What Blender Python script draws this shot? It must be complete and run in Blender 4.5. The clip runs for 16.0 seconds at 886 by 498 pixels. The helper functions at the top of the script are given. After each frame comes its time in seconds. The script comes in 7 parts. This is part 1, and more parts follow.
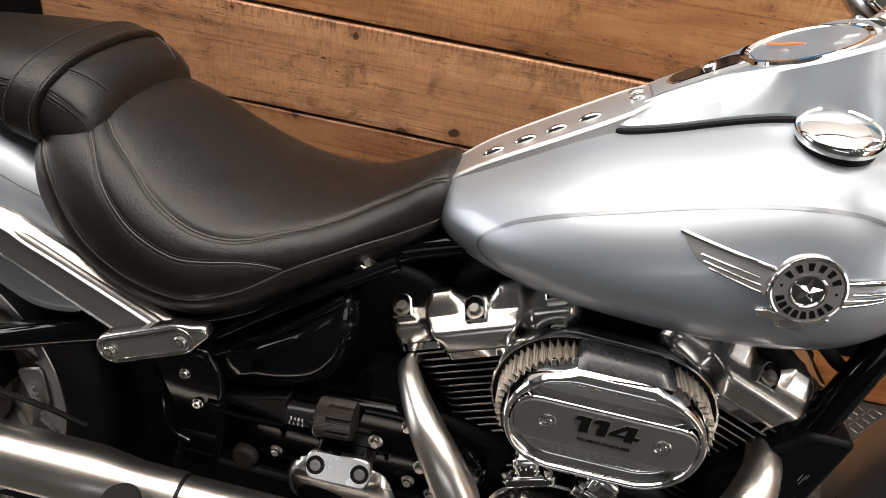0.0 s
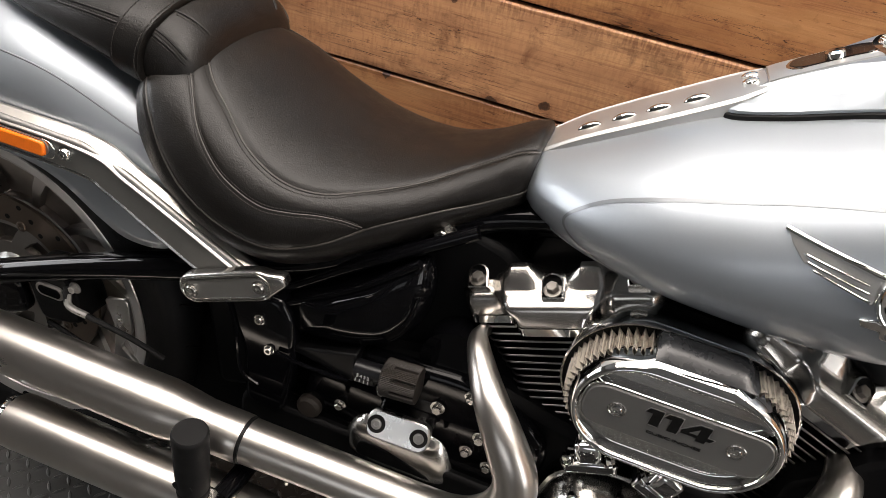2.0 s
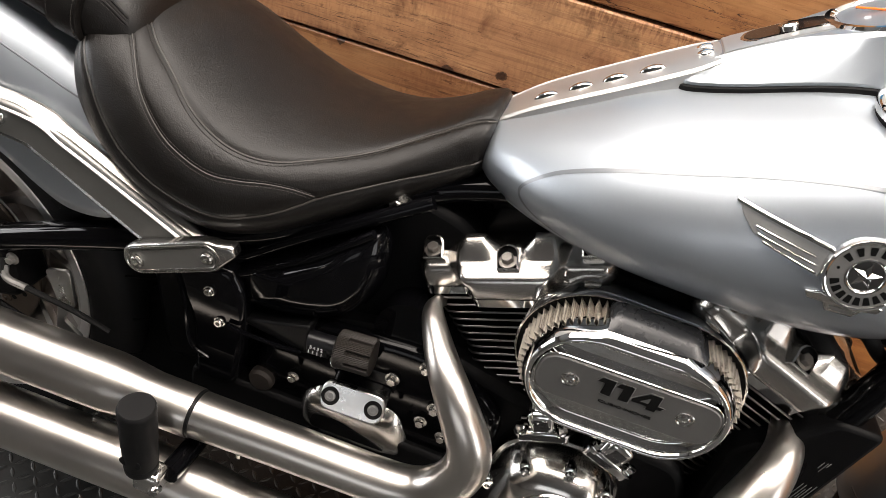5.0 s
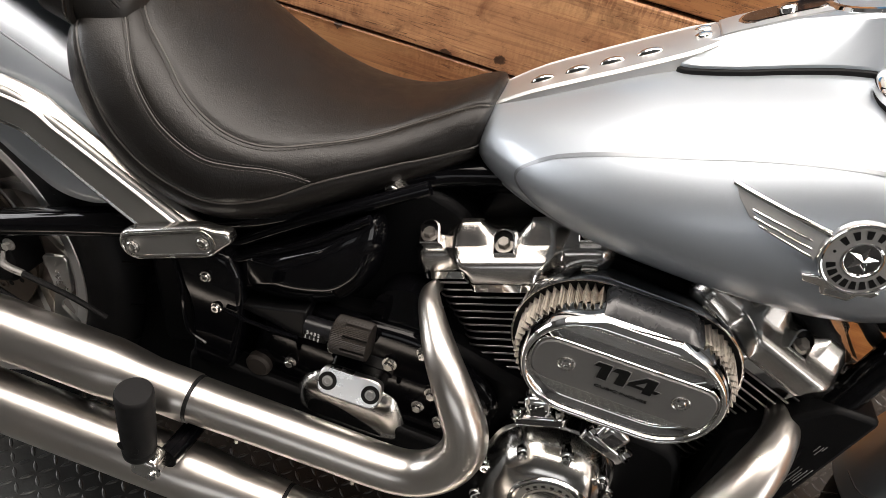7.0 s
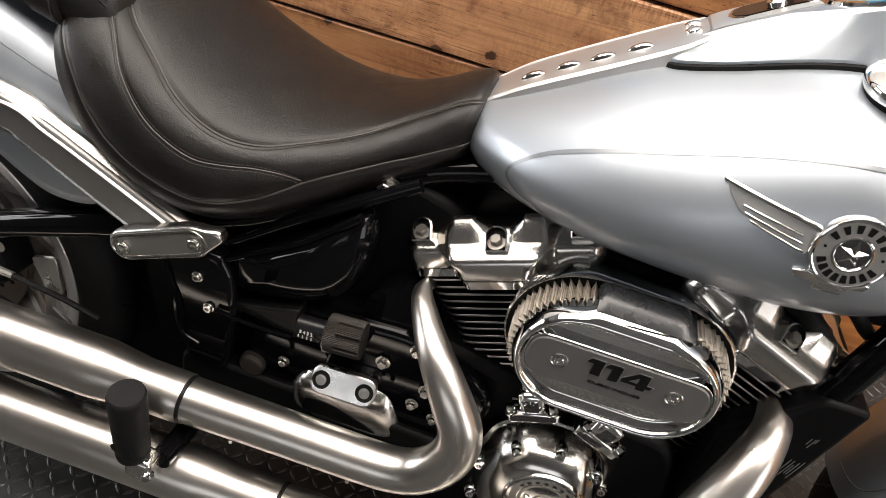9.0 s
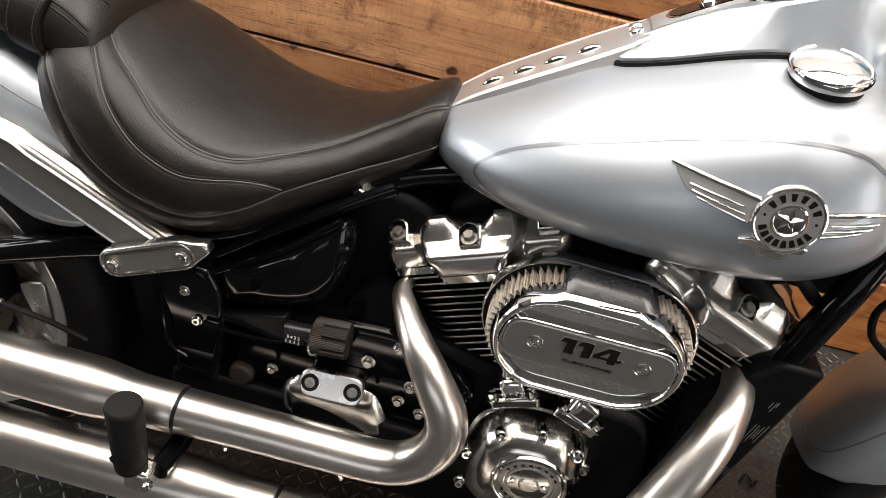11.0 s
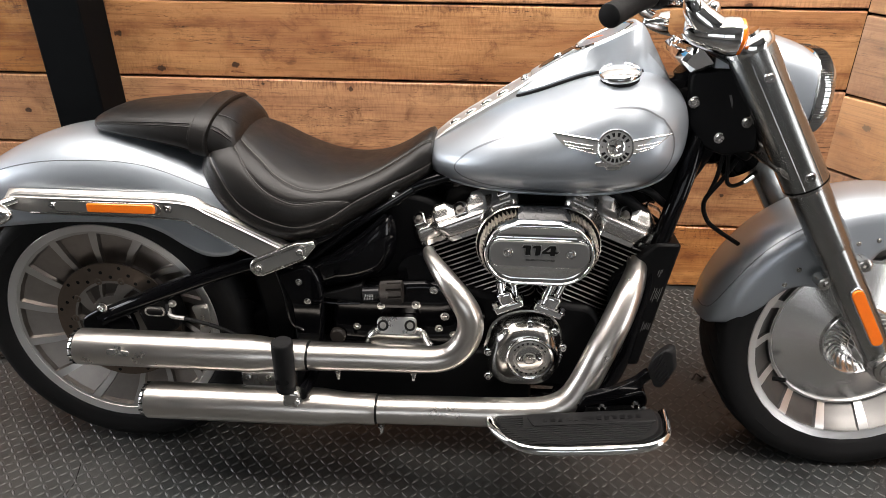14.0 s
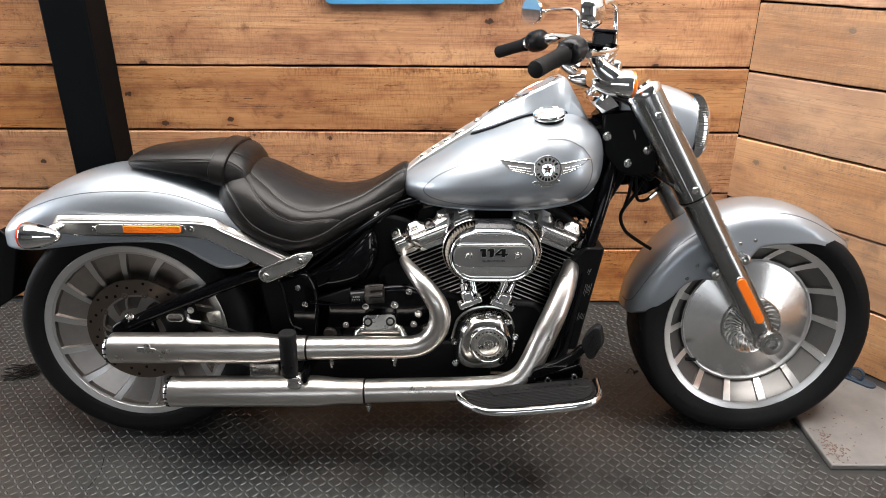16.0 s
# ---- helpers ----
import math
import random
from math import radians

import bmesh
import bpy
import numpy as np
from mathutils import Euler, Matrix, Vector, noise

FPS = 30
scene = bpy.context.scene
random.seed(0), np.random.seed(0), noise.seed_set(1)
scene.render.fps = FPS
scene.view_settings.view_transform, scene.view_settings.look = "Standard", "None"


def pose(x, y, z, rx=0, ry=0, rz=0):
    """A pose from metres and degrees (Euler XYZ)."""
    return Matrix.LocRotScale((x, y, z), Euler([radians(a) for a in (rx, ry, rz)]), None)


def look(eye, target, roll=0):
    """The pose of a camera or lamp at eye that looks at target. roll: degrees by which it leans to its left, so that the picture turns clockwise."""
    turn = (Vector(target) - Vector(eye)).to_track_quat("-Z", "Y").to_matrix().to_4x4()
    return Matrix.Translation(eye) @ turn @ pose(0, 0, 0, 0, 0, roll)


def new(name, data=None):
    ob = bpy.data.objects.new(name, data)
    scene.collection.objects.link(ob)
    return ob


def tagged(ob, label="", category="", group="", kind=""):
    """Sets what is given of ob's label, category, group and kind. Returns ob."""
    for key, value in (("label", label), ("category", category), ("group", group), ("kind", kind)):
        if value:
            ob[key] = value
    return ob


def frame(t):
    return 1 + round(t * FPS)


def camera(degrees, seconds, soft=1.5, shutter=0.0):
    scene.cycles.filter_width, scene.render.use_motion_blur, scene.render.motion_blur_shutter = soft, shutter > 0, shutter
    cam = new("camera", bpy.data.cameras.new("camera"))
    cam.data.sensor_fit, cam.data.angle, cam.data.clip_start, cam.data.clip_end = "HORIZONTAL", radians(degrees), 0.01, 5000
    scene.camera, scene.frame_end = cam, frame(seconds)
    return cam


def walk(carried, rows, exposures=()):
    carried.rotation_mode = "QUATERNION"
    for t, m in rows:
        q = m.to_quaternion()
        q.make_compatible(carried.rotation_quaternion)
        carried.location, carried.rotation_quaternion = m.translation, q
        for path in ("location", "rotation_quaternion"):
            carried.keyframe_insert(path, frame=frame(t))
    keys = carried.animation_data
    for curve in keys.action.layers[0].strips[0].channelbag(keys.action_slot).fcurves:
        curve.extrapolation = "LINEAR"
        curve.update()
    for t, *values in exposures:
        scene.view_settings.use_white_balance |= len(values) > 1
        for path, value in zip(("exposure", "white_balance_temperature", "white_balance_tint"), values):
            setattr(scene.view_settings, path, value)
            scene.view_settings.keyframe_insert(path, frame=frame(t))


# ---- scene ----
cam = camera(65.0, 16.0, 0.4)
PATH = [
    (0, (0.506, 0.096, 1.125), (0.34, 1.74, -0.002), 9.1),
    (0.5, (0.5, 0.102, 1.122), (0.209, 1.71, -0.032), 9.1),
    (1, (0.496, 0.11, 1.121), (0.165, 1.688, -0.062), 9.4),
    (1.5, (0.491, 0.105, 1.116), (0.138, 1.657, -0.096), 10.3),
    (2, (0.494, 0.104, 1.113), (0.155, 1.652, -0.107), 10.9),
    (2.5, (0.496, 0.11, 1.113), (0.209, 1.664, -0.114), 12.0),
    (3, (0.494, 0.107, 1.112), (0.216, 1.659, -0.119), 12.1),
    (3.5, (0.49, 0.107, 1.11), (0.239, 1.649, -0.139), 12.8),
    (4, (0.491, 0.109, 1.107), (0.274, 1.657, -0.141), 13.6),
    (6.5, (0.5, 0.113, 1.106), (0.313, 1.631, -0.183), 14.4),
    (7, (0.5, 0.114, 1.105), (0.314, 1.629, -0.187), 14.3),
    (7.5, (0.5, 0.115, 1.101), (0.32, 1.618, -0.206), 14.6),
    (8, (0.502, 0.118, 1.104), (0.326, 1.625, -0.2), 14.3),
    (10.5, (0.498, 0.102, 1.109), (0.359, 1.629, -0.175), 13.8),
    (11, (0.508, 0.061, 1.115), (0.402, 1.63, -0.121), 12.1),
    (11.5, (0.551, -0.016, 1.122), (0.418, 1.603, -0.044), 9.0),
    (12, (0.599, -0.131, 1.149), (0.468, 1.532, 0.046), 6.8),
    (12.5, (0.593, -0.243, 1.187), (0.415, 1.448, 0.136), 2.8),
    (13, (0.53, -0.374, 1.219), (0.404, 1.351, 0.216), 0.1),
    (13.5, (0.52, -0.474, 1.234), (0.359, 1.263, 0.256), -0.4),
    (14, (0.559, -0.561, 1.235), (0.418, 1.187, 0.273), -0.2),
    (14.5, (0.589, -0.659, 1.241), (0.424, 1.092, 0.289), 0.4),
    (15, (0.585, -0.733, 1.252), (0.446, 1.062, 0.381), -0.1),
    (15.5, (0.553, -0.83, 1.254), (0.504, 0.988, 0.423), -0.5),
    (16, (0.551, -0.928, 1.274), (0.524, 0.905, 0.475), -0.1),
]
walk(cam, [(t, look(eye, target, roll)) for t, eye, target, roll in PATH], ((0, -0.50, 6950, 14), (3, -0.40, 6950, 14), (6.5, -0.30, 7000, 14), (11, -0.22, 7000, 14), (14, -0.09, 6750, 13), (16, -0.04, 6550, 12)))

# ---- world and light ----
world = bpy.data.worlds.new("room_world")
scene.world = world
world.use_nodes = True
world.node_tree.nodes["Background"].inputs[0].default_value = (0.9, 0.95, 1.0, 1)
world.node_tree.nodes["Background"].inputs[1].default_value = 0.02


def area(name, x, y, z, sx, sy, watts, colour=(1.0, 0.97, 0.93)):
    d = bpy.data.lights.new(name, "AREA")
    d.shape, d.size, d.size_y, d.energy, d.color = "RECTANGLE", sx, sy, watts, colour
    ob = new(name, d)
    ob.matrix_world = pose(x, y, z)
    return ob


CEILING = 3.0
LAMPS = [("panel_light_over_stand", 0.30, 0.52, 4.2, 1.66, 118), ("panel_light_corner", 2.05, 0.22, 0.60, 0.9, 84)]
for n, x, y, sx, sy, w in LAMPS:
    area(n, x, y, CEILING - 0.075, sx, sy, w)
# daylight through the shop window and the glazed door
window_light = area("window_daylight", 0.5, -4.27, 1.70, 3.2, 1.4, 10, (0.80, 0.90, 1.0))
window_light.matrix_world = pose(0.5, -4.27, 1.70, 90, 0, 0)
TURN_RIGHT = -55.2
RIGHT = pose(1.55, 1.48, 0, 0, 0, TURN_RIGHT)
side_light = area("side_window_daylight", -3.93, 0.4, 1.35, 1.7, 1.9, 95, (0.88, 0.94, 1.0))
side_light.matrix_world = pose(-3.93, 0.4, 1.35, 90, 0, -90)
door_light = area("door_daylight", 0, 0, 0, 1.5, 1.9, 42, (0.93, 0.97, 1.0))
door_light.matrix_world = RIGHT @ pose(2.80, -0.06, 1.08, -90, 0, 0)


# ---- mesh tools ----
def part(name, bm, material, parent=None, label="", sharp=38, bevel=0.0, solid=0.0, seg=2):
    """One mesh object out of a bmesh, under its thing or part."""
    bmesh.ops.recalc_face_normals(bm, faces=bm.faces[:])
    me = bpy.data.meshes.new(name)
    bm.to_mesh(me)
    bm.free()
    for m in material if isinstance(material, (list, tuple)) else (material,):
        me.materials.append(m)
    me.polygons.foreach_set("use_smooth", [True] * len(me.polygons))
    me.set_sharp_from_angle(angle=radians(sharp))
    ob = new(name, me)
    ob.parent = parent
    if solid:
        m = ob.modifiers.new("thickness", "SOLIDIFY")
        m.thickness, m.offset = solid, -1
    if bevel:
        m = ob.modifiers.new("edge", "BEVEL")
        m.width, m.segments, m.limit_method, m.angle_limit = bevel, seg, "ANGLE", radians(35)
        m.harden_normals = False
    if label:
        ob["label"] = label
    return ob


def empty(name, m=None):
    ob = new(name)
    ob.empty_display_size = 0.1
    if m is not None:
        ob.matrix_world = m
    return ob


def catmull(keys, n):
    """Rows of numbers, glided through with n steps from row to row."""
    k = np.array(keys, float)
    k = np.vstack([2 * k[0] - k[1], k, 2 * k[-1] - k[-2]])
    out = []
    for i in range(1, len(k) - 2):
        for j in range(n):
            t = j / n
            a, b, c, d = k[i - 1], k[i], k[i + 1], k[i + 2]
            out.append(0.5 * (2 * b + (c - a) * t + (2 * a - 5 * b + 4 * c - d) * t * t + (3 * b - a - 3 * c + d) * t ** 3))
    out.append(k[-2])
    return np.array(out)


def loft(rings, cap=True, closed=True, bm=None):
    """Skins rings of equal count; cap fills both ends."""
    bm = bm or bmesh.new()
    rows = [[bm.verts.new(p) for p in r] for r in rings]
    n = len(rows[0])
    for a, b in zip(rows, rows[1:]):
        for i in range(n if closed else n - 1):
            j = (i + 1) % n
            bm.faces.new((a[i], a[j], b[j], b[i]))
    if cap:
        bm.faces.new(rows[0])
        bm.faces.new(rows[-1])
    return bm


def tube(points, r, seg=14, n=6, bm=None, flat=1.0):
    """A round bar along points (x, y, z) or (x, y, z, radius)."""
    pts = [(*p, r) if len(p) == 3 else p for p in points]
    path = catmull(pts, n) if len(pts) > 2 and n > 1 else np.array(pts, float)
    rings, side = [], None
    for i, p in enumerate(path):
        d = Vector(path[min(i + 1, len(path) - 1)][:3]) - Vector(path[max(i - 1, 0)][:3])
        d.normalize()
        if side is None:
            side = d.orthogonal().normalized()
        side = (side - d * side.dot(d)).normalized()
        up = d.cross(side)
        rings.append([Vector(p[:3]) + (side * math.cos(a) + up * math.sin(a) * flat) * p[3] for a in np.linspace(0, 2 * math.pi, seg, endpoint=False)])
    return loft(rings, bm=bm)


def turn(profile, at, axis=(0, -1, 0), seg=32, bm=None, cap=True):
    """A lathe: profile of (radius, height along axis)."""
    ax = Vector(axis).normalized()
    u = ax.orthogonal().normalized()
    v = ax.cross(u)
    rings = [[Vector(at) + ax * h + (u * math.cos(a) + v * math.sin(a)) * max(r, 1e-4) for a in np.linspace(0, 2 * math.pi, seg, endpoint=False)] for r, h in profile]
    return loft(rings, cap=cap, bm=bm)


def slab(outline, y0, y1, bm=None):
    """A plate with an outline of (x, z), from y0 to y1."""
    return loft([[(x, y0, z) for x, z in outline], [(x, y1, z) for x, z in outline]], bm=bm)


def block(size, m=None, bm=None):
    bm = bm or bmesh.new()
    made = bmesh.ops.create_cube(bm, size=1.0)["verts"]
    bmesh.ops.transform(bm, matrix=(m or Matrix()) @ Matrix.Diagonal((*size, 1)), verts=made)
    return bm


def stadium(cx, cz, a, r, n=16, tilt=0.0):
    """Outline of a pill: straight half length a, end radius r."""
    pts = [(a + r * math.cos(t), r * math.sin(t)) for t in np.linspace(-math.pi / 2, math.pi / 2, n)]
    pts += [(-a + r * math.cos(t), r * math.sin(t)) for t in np.linspace(math.pi / 2, 3 * math.pi / 2, n)]
    c, s = math.cos(radians(tilt)), math.sin(radians(tilt))
    return [(cx + c * x - s * z, cz + s * x + c * z) for x, z in pts]


def rounded(pts, r, n=5):
    """A polygon of (x, z) with its corners rounded."""
    out = []
    for i, p in enumerate(pts):
        p, a, b = Vector(p), Vector(pts[i - 1]), Vector(pts[(i + 1) % len(pts)])
        k = min(r, (a - p).length * 0.45, (b - p).length * 0.45)
        s, e = p + (a - p).normalized() * k, p + (b - p).normalized() * k
        for t in np.linspace(0, 1, n):
            q = s * (1 - t) ** 2 + p * 2 * t * (1 - t) + e * t * t
            out.append((q.x, q.y))
    return out


def bolt(at, parent, r=0.008, h=0.006, axis=(0, -1, 0), material=None, name="bolt"):
    """A dome-headed socket screw with its washer."""
    bm = turn([(r * 1.25, 0), (r * 1.25, h * 0.25), (r, h * 0.3), (r, h * 0.75), (r * 0.85, h), (r * 0.5, h), (r * 0.45, h * 0.5), (0.0003, h * 0.5)], at, axis, 14)
    return part(name, bm, material or CHROME, parent)


def hexbolt(at, parent, r=0.009, h=0.008, axis=(0, -1, 0), material=None, name="bolt"):
    bm = turn([(r * 1.5, 0), (r * 1.5, h * 0.2), (r * 1.1, h * 0.25)], at, axis, 16)
    turn([(r, h * 0.2), (r, h * 0.9), (r * 0.85, h)], at, axis, 6, bm=bm)
    return part(name, bm, material or CHROME, parent, sharp=20)


def words(text, size, m, material, parent, name, depth=0.0012, shear=0.0, wide=1.0, bold=0.0):
    cu = bpy.data.curves.new(name, "FONT")
    cu.body, cu.size, cu.extrude, cu.shear, cu.align_x, cu.align_y, cu.offset = text, size, depth, shear, "CENTER", "CENTER", bold
    cu.resolution_u, cu.space_character = 4, 0.88
    tmp = bpy.data.objects.new(name, cu)
    scene.collection.objects.link(tmp)
    bpy.context.view_layer.update()
    me = bpy.data.meshes.new_from_object(tmp)
    bpy.data.objects.remove(tmp)
    me.transform(m @ Matrix.Diagonal((wide, 1, 1, 1)))
    me.materials.clear()
    me.materials.append(material)
    ob = new(name, me)
    ob.parent = parent
    return ob


# ---- materials ----
def nodes(name):
    m = bpy.data.materials.new(name)
    m.use_nodes = True
    return m, m.node_tree.nodes, m.node_tree.links, m.node_tree.nodes["Principled BSDF"]


def mat(name, colour, rough=0.5, metal=0.0, coat=0.0, vary=0.0, scale=12.0, bump=0.0, bump_scale=200.0, rough_vary=0.0, stretch=(1, 1, 1), spec=0.5):
    """A surface with variation of colour, roughness and relief at two scales."""
    m, n, l, p = nodes(name)
    p.inputs["Base Color"].default_value = (*colour, 1)
    p.inputs["Roughness"].default_value = rough
    p.inputs["Metallic"].default_value = metal
    p.inputs["Coat Weight"].default_value = coat
    p.inputs["Coat Roughness"].default_value = 0.04
    p.inputs["Specular IOR Level"].default_value = spec
    tc, mp = n.new("ShaderNodeTexCoord"), n.new("ShaderNodeMapping")
    mp.inputs["Scale"].default_value = stretch
    l.new(tc.outputs["Object"], mp.inputs["Vector"])
    if vary or rough_vary:
        big = n.new("ShaderNodeTexNoise")
        big.inputs["Scale"].default_value, big.inputs["Detail"].default_value, big.inputs["Roughness"].default_value = scale, 6, 0.65
        l.new(mp.outputs[0], big.inputs["Vector"])
        if vary:
            mix = n.new("ShaderNodeMix")
            mix.data_type = "RGBA"
            mix.inputs["A"].default_value = (*[c * (1 - vary) for c in colour], 1)
            mix.inputs["B"].default_value = (*[min(1, c * (1 + vary)) for c in colour], 1)
            l.new(big.outputs["Fac"], mix.inputs["Factor"])
            l.new(mix.outputs["Result"], p.inputs["Base Color"])
        if rough_vary:
            rr = n.new("ShaderNodeMapRange")
            rr.inputs["From Min"].default_value, rr.inputs["From Max"].default_value = 0.3, 0.7
            rr.inputs["To Min"].default_value, rr.inputs["To Max"].default_value = max(0.01, rough - rough_vary), rough + rough_vary
            l.new(big.outputs["Fac"], rr.inputs["Value"])
            l.new(rr.outputs[0], p.inputs["Roughness"])
    if bump:
        fine, bp = n.new("ShaderNodeTexNoise"), n.new("ShaderNodeBump")
        fine.inputs["Scale"].default_value, fine.inputs["Detail"].default_value = bump_scale, 3
        bp.inputs["Strength"].default_value, bp.inputs["Distance"].default_value = bump, 0.001
        l.new(mp.outputs[0], fine.inputs["Vector"])
        l.new(fine.outputs["Fac"], bp.inputs["Height"])
        l.new(bp.outputs[0], p.inputs["Normal"])
    return m


def leather_material():
    """Black vinyl: pebbled grain, soft creases, patches rubbed smoother."""
    m, n, l, p = nodes("black_vinyl_leather")
    tc = n.new("ShaderNodeTexCoord")

    def noise(scale, detail=4, rough=0.6, stretch=(1, 1, 1)):
        mp, t = n.new("ShaderNodeMapping"), n.new("ShaderNodeTexNoise")
        mp.inputs["Scale"].default_value = stretch
        l.new(tc.outputs["Object"], mp.inputs["Vector"])
        l.new(mp.outputs[0], t.inputs["Vector"])
        t.inputs["Scale"].default_value, t.inputs["Detail"].default_value, t.inputs["Roughness"].default_value = scale, detail, rough
        return t.outputs["Fac"]

    tint = n.new("ShaderNodeMix")
    tint.data_type = "RGBA"
    tint.inputs["A"].default_value, tint.inputs["B"].default_value = (0.0022, 0.0019, 0.0018, 1), (0.0088, 0.0074, 0.0064, 1)
    l.new(noise(22), tint.inputs["Factor"])
    l.new(tint.outputs["Result"], p.inputs["Base Color"])
    rr = n.new("ShaderNodeMapRange")
    rr.inputs["From Min"].default_value, rr.inputs["From Max"].default_value = 0.32, 0.68
    rr.inputs["To Min"].default_value, rr.inputs["To Max"].default_value = 0.32, 0.46
    l.new(noise(34, 5, 0.7), rr.inputs["Value"])
    l.new(rr.outputs[0], p.inputs["Roughness"])
    p.inputs["Specular IOR Level"].default_value = 0.33
    pebble = n.new("ShaderNodeTexVoronoi")
    pebble.inputs["Scale"].default_value = 760
    l.new(tc.outputs["Object"], pebble.inputs["Vector"])
    last = None
    for height, strength, deep in ((pebble.outputs["Distance"], 0.22, 0.0006), (noise(330, 4, 0.7), 0.42, 0.0010), (noise(70, 3, 0.6, (1, 1, 2.2)), 0.14, 0.0018)):
        b = n.new("ShaderNodeBump")
        b.inputs["Strength"].default_value, b.inputs["Distance"].default_value = strength, deep
        l.new(height, b.inputs["Height"])
        if last:
            l.new(last, b.inputs["Normal"])
        last = b.outputs[0]
    l.new(last, p.inputs["Normal"])
    return m


def gauze_material():
    """Woven steel wire: bright threads crossing dark holes."""
    m, n, l, p = nodes("pleated_steel_gauze")
    p.inputs["Metallic"].default_value, p.inputs["Roughness"].default_value = 0.6, 0.42
    tc = n.new("ShaderNodeTexCoord")
    waves = []
    for axis, size in (("Y", 190.0), ("Z", 150.0)):
        w = n.new("ShaderNodeTexWave")
        w.bands_direction = axis
        w.inputs["Scale"].default_value, w.inputs["Distortion"].default_value, w.inputs["Detail"].default_value = size, 1.2, 1
        l.new(tc.outputs["Object"], w.inputs["Vector"])
        waves.append(w)
    top, ramp, bp = n.new("ShaderNodeMath"), n.new("ShaderNodeValToRGB"), n.new("ShaderNodeBump")
    top.operation = "MAXIMUM"
    l.new(waves[0].outputs["Fac"], top.inputs[0])
    l.new(waves[1].outputs["Fac"], top.inputs[1])
    ramp.color_ramp.elements[0].position, ramp.color_ramp.elements[0].color = 0.35, (0.13, 0.105, 0.085, 1)
    ramp.color_ramp.elements[1].position, ramp.color_ramp.elements[1].color = 0.85, (0.72, 0.66, 0.58, 1)
    l.new(top.outputs[0], ramp.inputs["Fac"])
    l.new(ramp.outputs["Color"], p.inputs["Base Color"])
    bp.inputs["Strength"].default_value, bp.inputs["Distance"].default_value = 0.6, 0.0006
    l.new(top.outputs[0], bp.inputs["Height"])
    l.new(bp.outputs[0], p.inputs["Normal"])
    return m


def wood_material(name="reclaimed_wood", pale=0.0):
    """Reclaimed board: long grain, growth bands, knots, saw marks, dark stains; every board differs."""
    m, n, l, p = nodes(name)
    tc, oi = n.new("ShaderNodeTexCoord"), n.new("ShaderNodeObjectInfo")
    add, mul = n.new("ShaderNodeVectorMath"), n.new("ShaderNodeVectorMath")
    mul.operation = "SCALE"
    comb = n.new("ShaderNodeCombineXYZ")
    for i in range(3):
        l.new(oi.outputs["Random"], comb.inputs[i])
    l.new(comb.outputs[0], mul.inputs[0])
    mul.inputs["Scale"].default_value = 37.0
    l.new(tc.outputs["Object"], add.inputs[0])
    l.new(mul.outputs[0], add.inputs[1])

    def mapped(sx, sy, sz, rot=0.0):
        mp = n.new("ShaderNodeMapping")
        mp.inputs["Scale"].default_value = (sx, sy, sz)
        mp.inputs["Rotation"].default_value = (0, rot, 0)
        l.new(add.outputs[0], mp.inputs["Vector"])
        return mp.outputs[0]

    def noise_at(vec, scale, detail=5, rough=0.6, distort=0.0):
        t = n.new("ShaderNodeTexNoise")
        t.inputs["Scale"].default_value, t.inputs["Detail"].default_value, t.inputs["Roughness"].default_value, t.inputs["Distortion"].default_value = scale, detail, rough, distort
        l.new(vec, t.inputs["Vector"])
        return t.outputs["Fac"]

    def ramp(src, stops):
        r = n.new("ShaderNodeValToRGB")
        e = r.color_ramp.elements
        while len(e) < len(stops):
            e.new(0.5)
        for el, (pos, c) in zip(e, stops):
            el.position, el.color = pos, (*c, 1) if len(c) == 3 else c
        l.new(src, r.inputs[0])
        return r.outputs[0]

    def mix(kind, fac, a, b):
        x = n.new("ShaderNodeMix")
        x.data_type, x.blend_type = "RGBA", kind
        if isinstance(fac, float):
            x.inputs["Factor"].default_value = fac
        else:
            l.new(fac, x.inputs["Factor"])
        l.new(a, x.inputs["A"])
        l.new(b, x.inputs["B"])
        return x.outputs["Result"]

    # small crisp knots of unequal size, which bend the grain round them
    vor = n.new("ShaderNodeTexVoronoi")
    vor.inputs["Scale"].default_value, vor.inputs["Randomness"].default_value = 1.0, 1.0
    l.new(mapped(8.5, 0.01, 12.0), vor.inputs["Vector"])
    sep = n.new("ShaderNodeSeparateColor")
    l.new(vor.outputs["Color"], sep.inputs[0])
    size = n.new("ShaderNodeMapRange")
    size.inputs["From Min"].default_value, size.inputs["To Min"].default_value, size.inputs["To Max"].default_value = 0.06, 0.0, 0.235
    l.new(sep.outputs[0], size.inputs["Value"])
    near_knot = n.new("ShaderNodeMath")
    near_knot.operation = "SUBTRACT"
    l.new(size.outputs[0], near_knot.inputs[0])
    wob = n.new("ShaderNodeMath")
    wob.operation = "MULTIPLY_ADD"
    l.new(noise_at(mapped(95.0, 1.0, 60.0), 1.0, 3), wob.inputs[0])
    wob.inputs[1].default_value = 0.20
    l.new(vor.outputs["Distance"], wob.inputs[2])
    l.new(wob.outputs[0], near_knot.inputs[1])
    knot = ramp(near_knot.outputs[0], [(0.0, (0, 0, 0)), (0.006, (0.7, 0.7, 0.7)), (0.04, (0.97, 0.97, 0.97)), (0.10, (0.88, 0.88, 0.88))])
    halo = ramp(vor.outputs["Distance"], [(0.0, (0.42, 0.31, 0.24)), (0.12, (0.72, 0.62, 0.55)), (0.34, (1, 1, 1))])
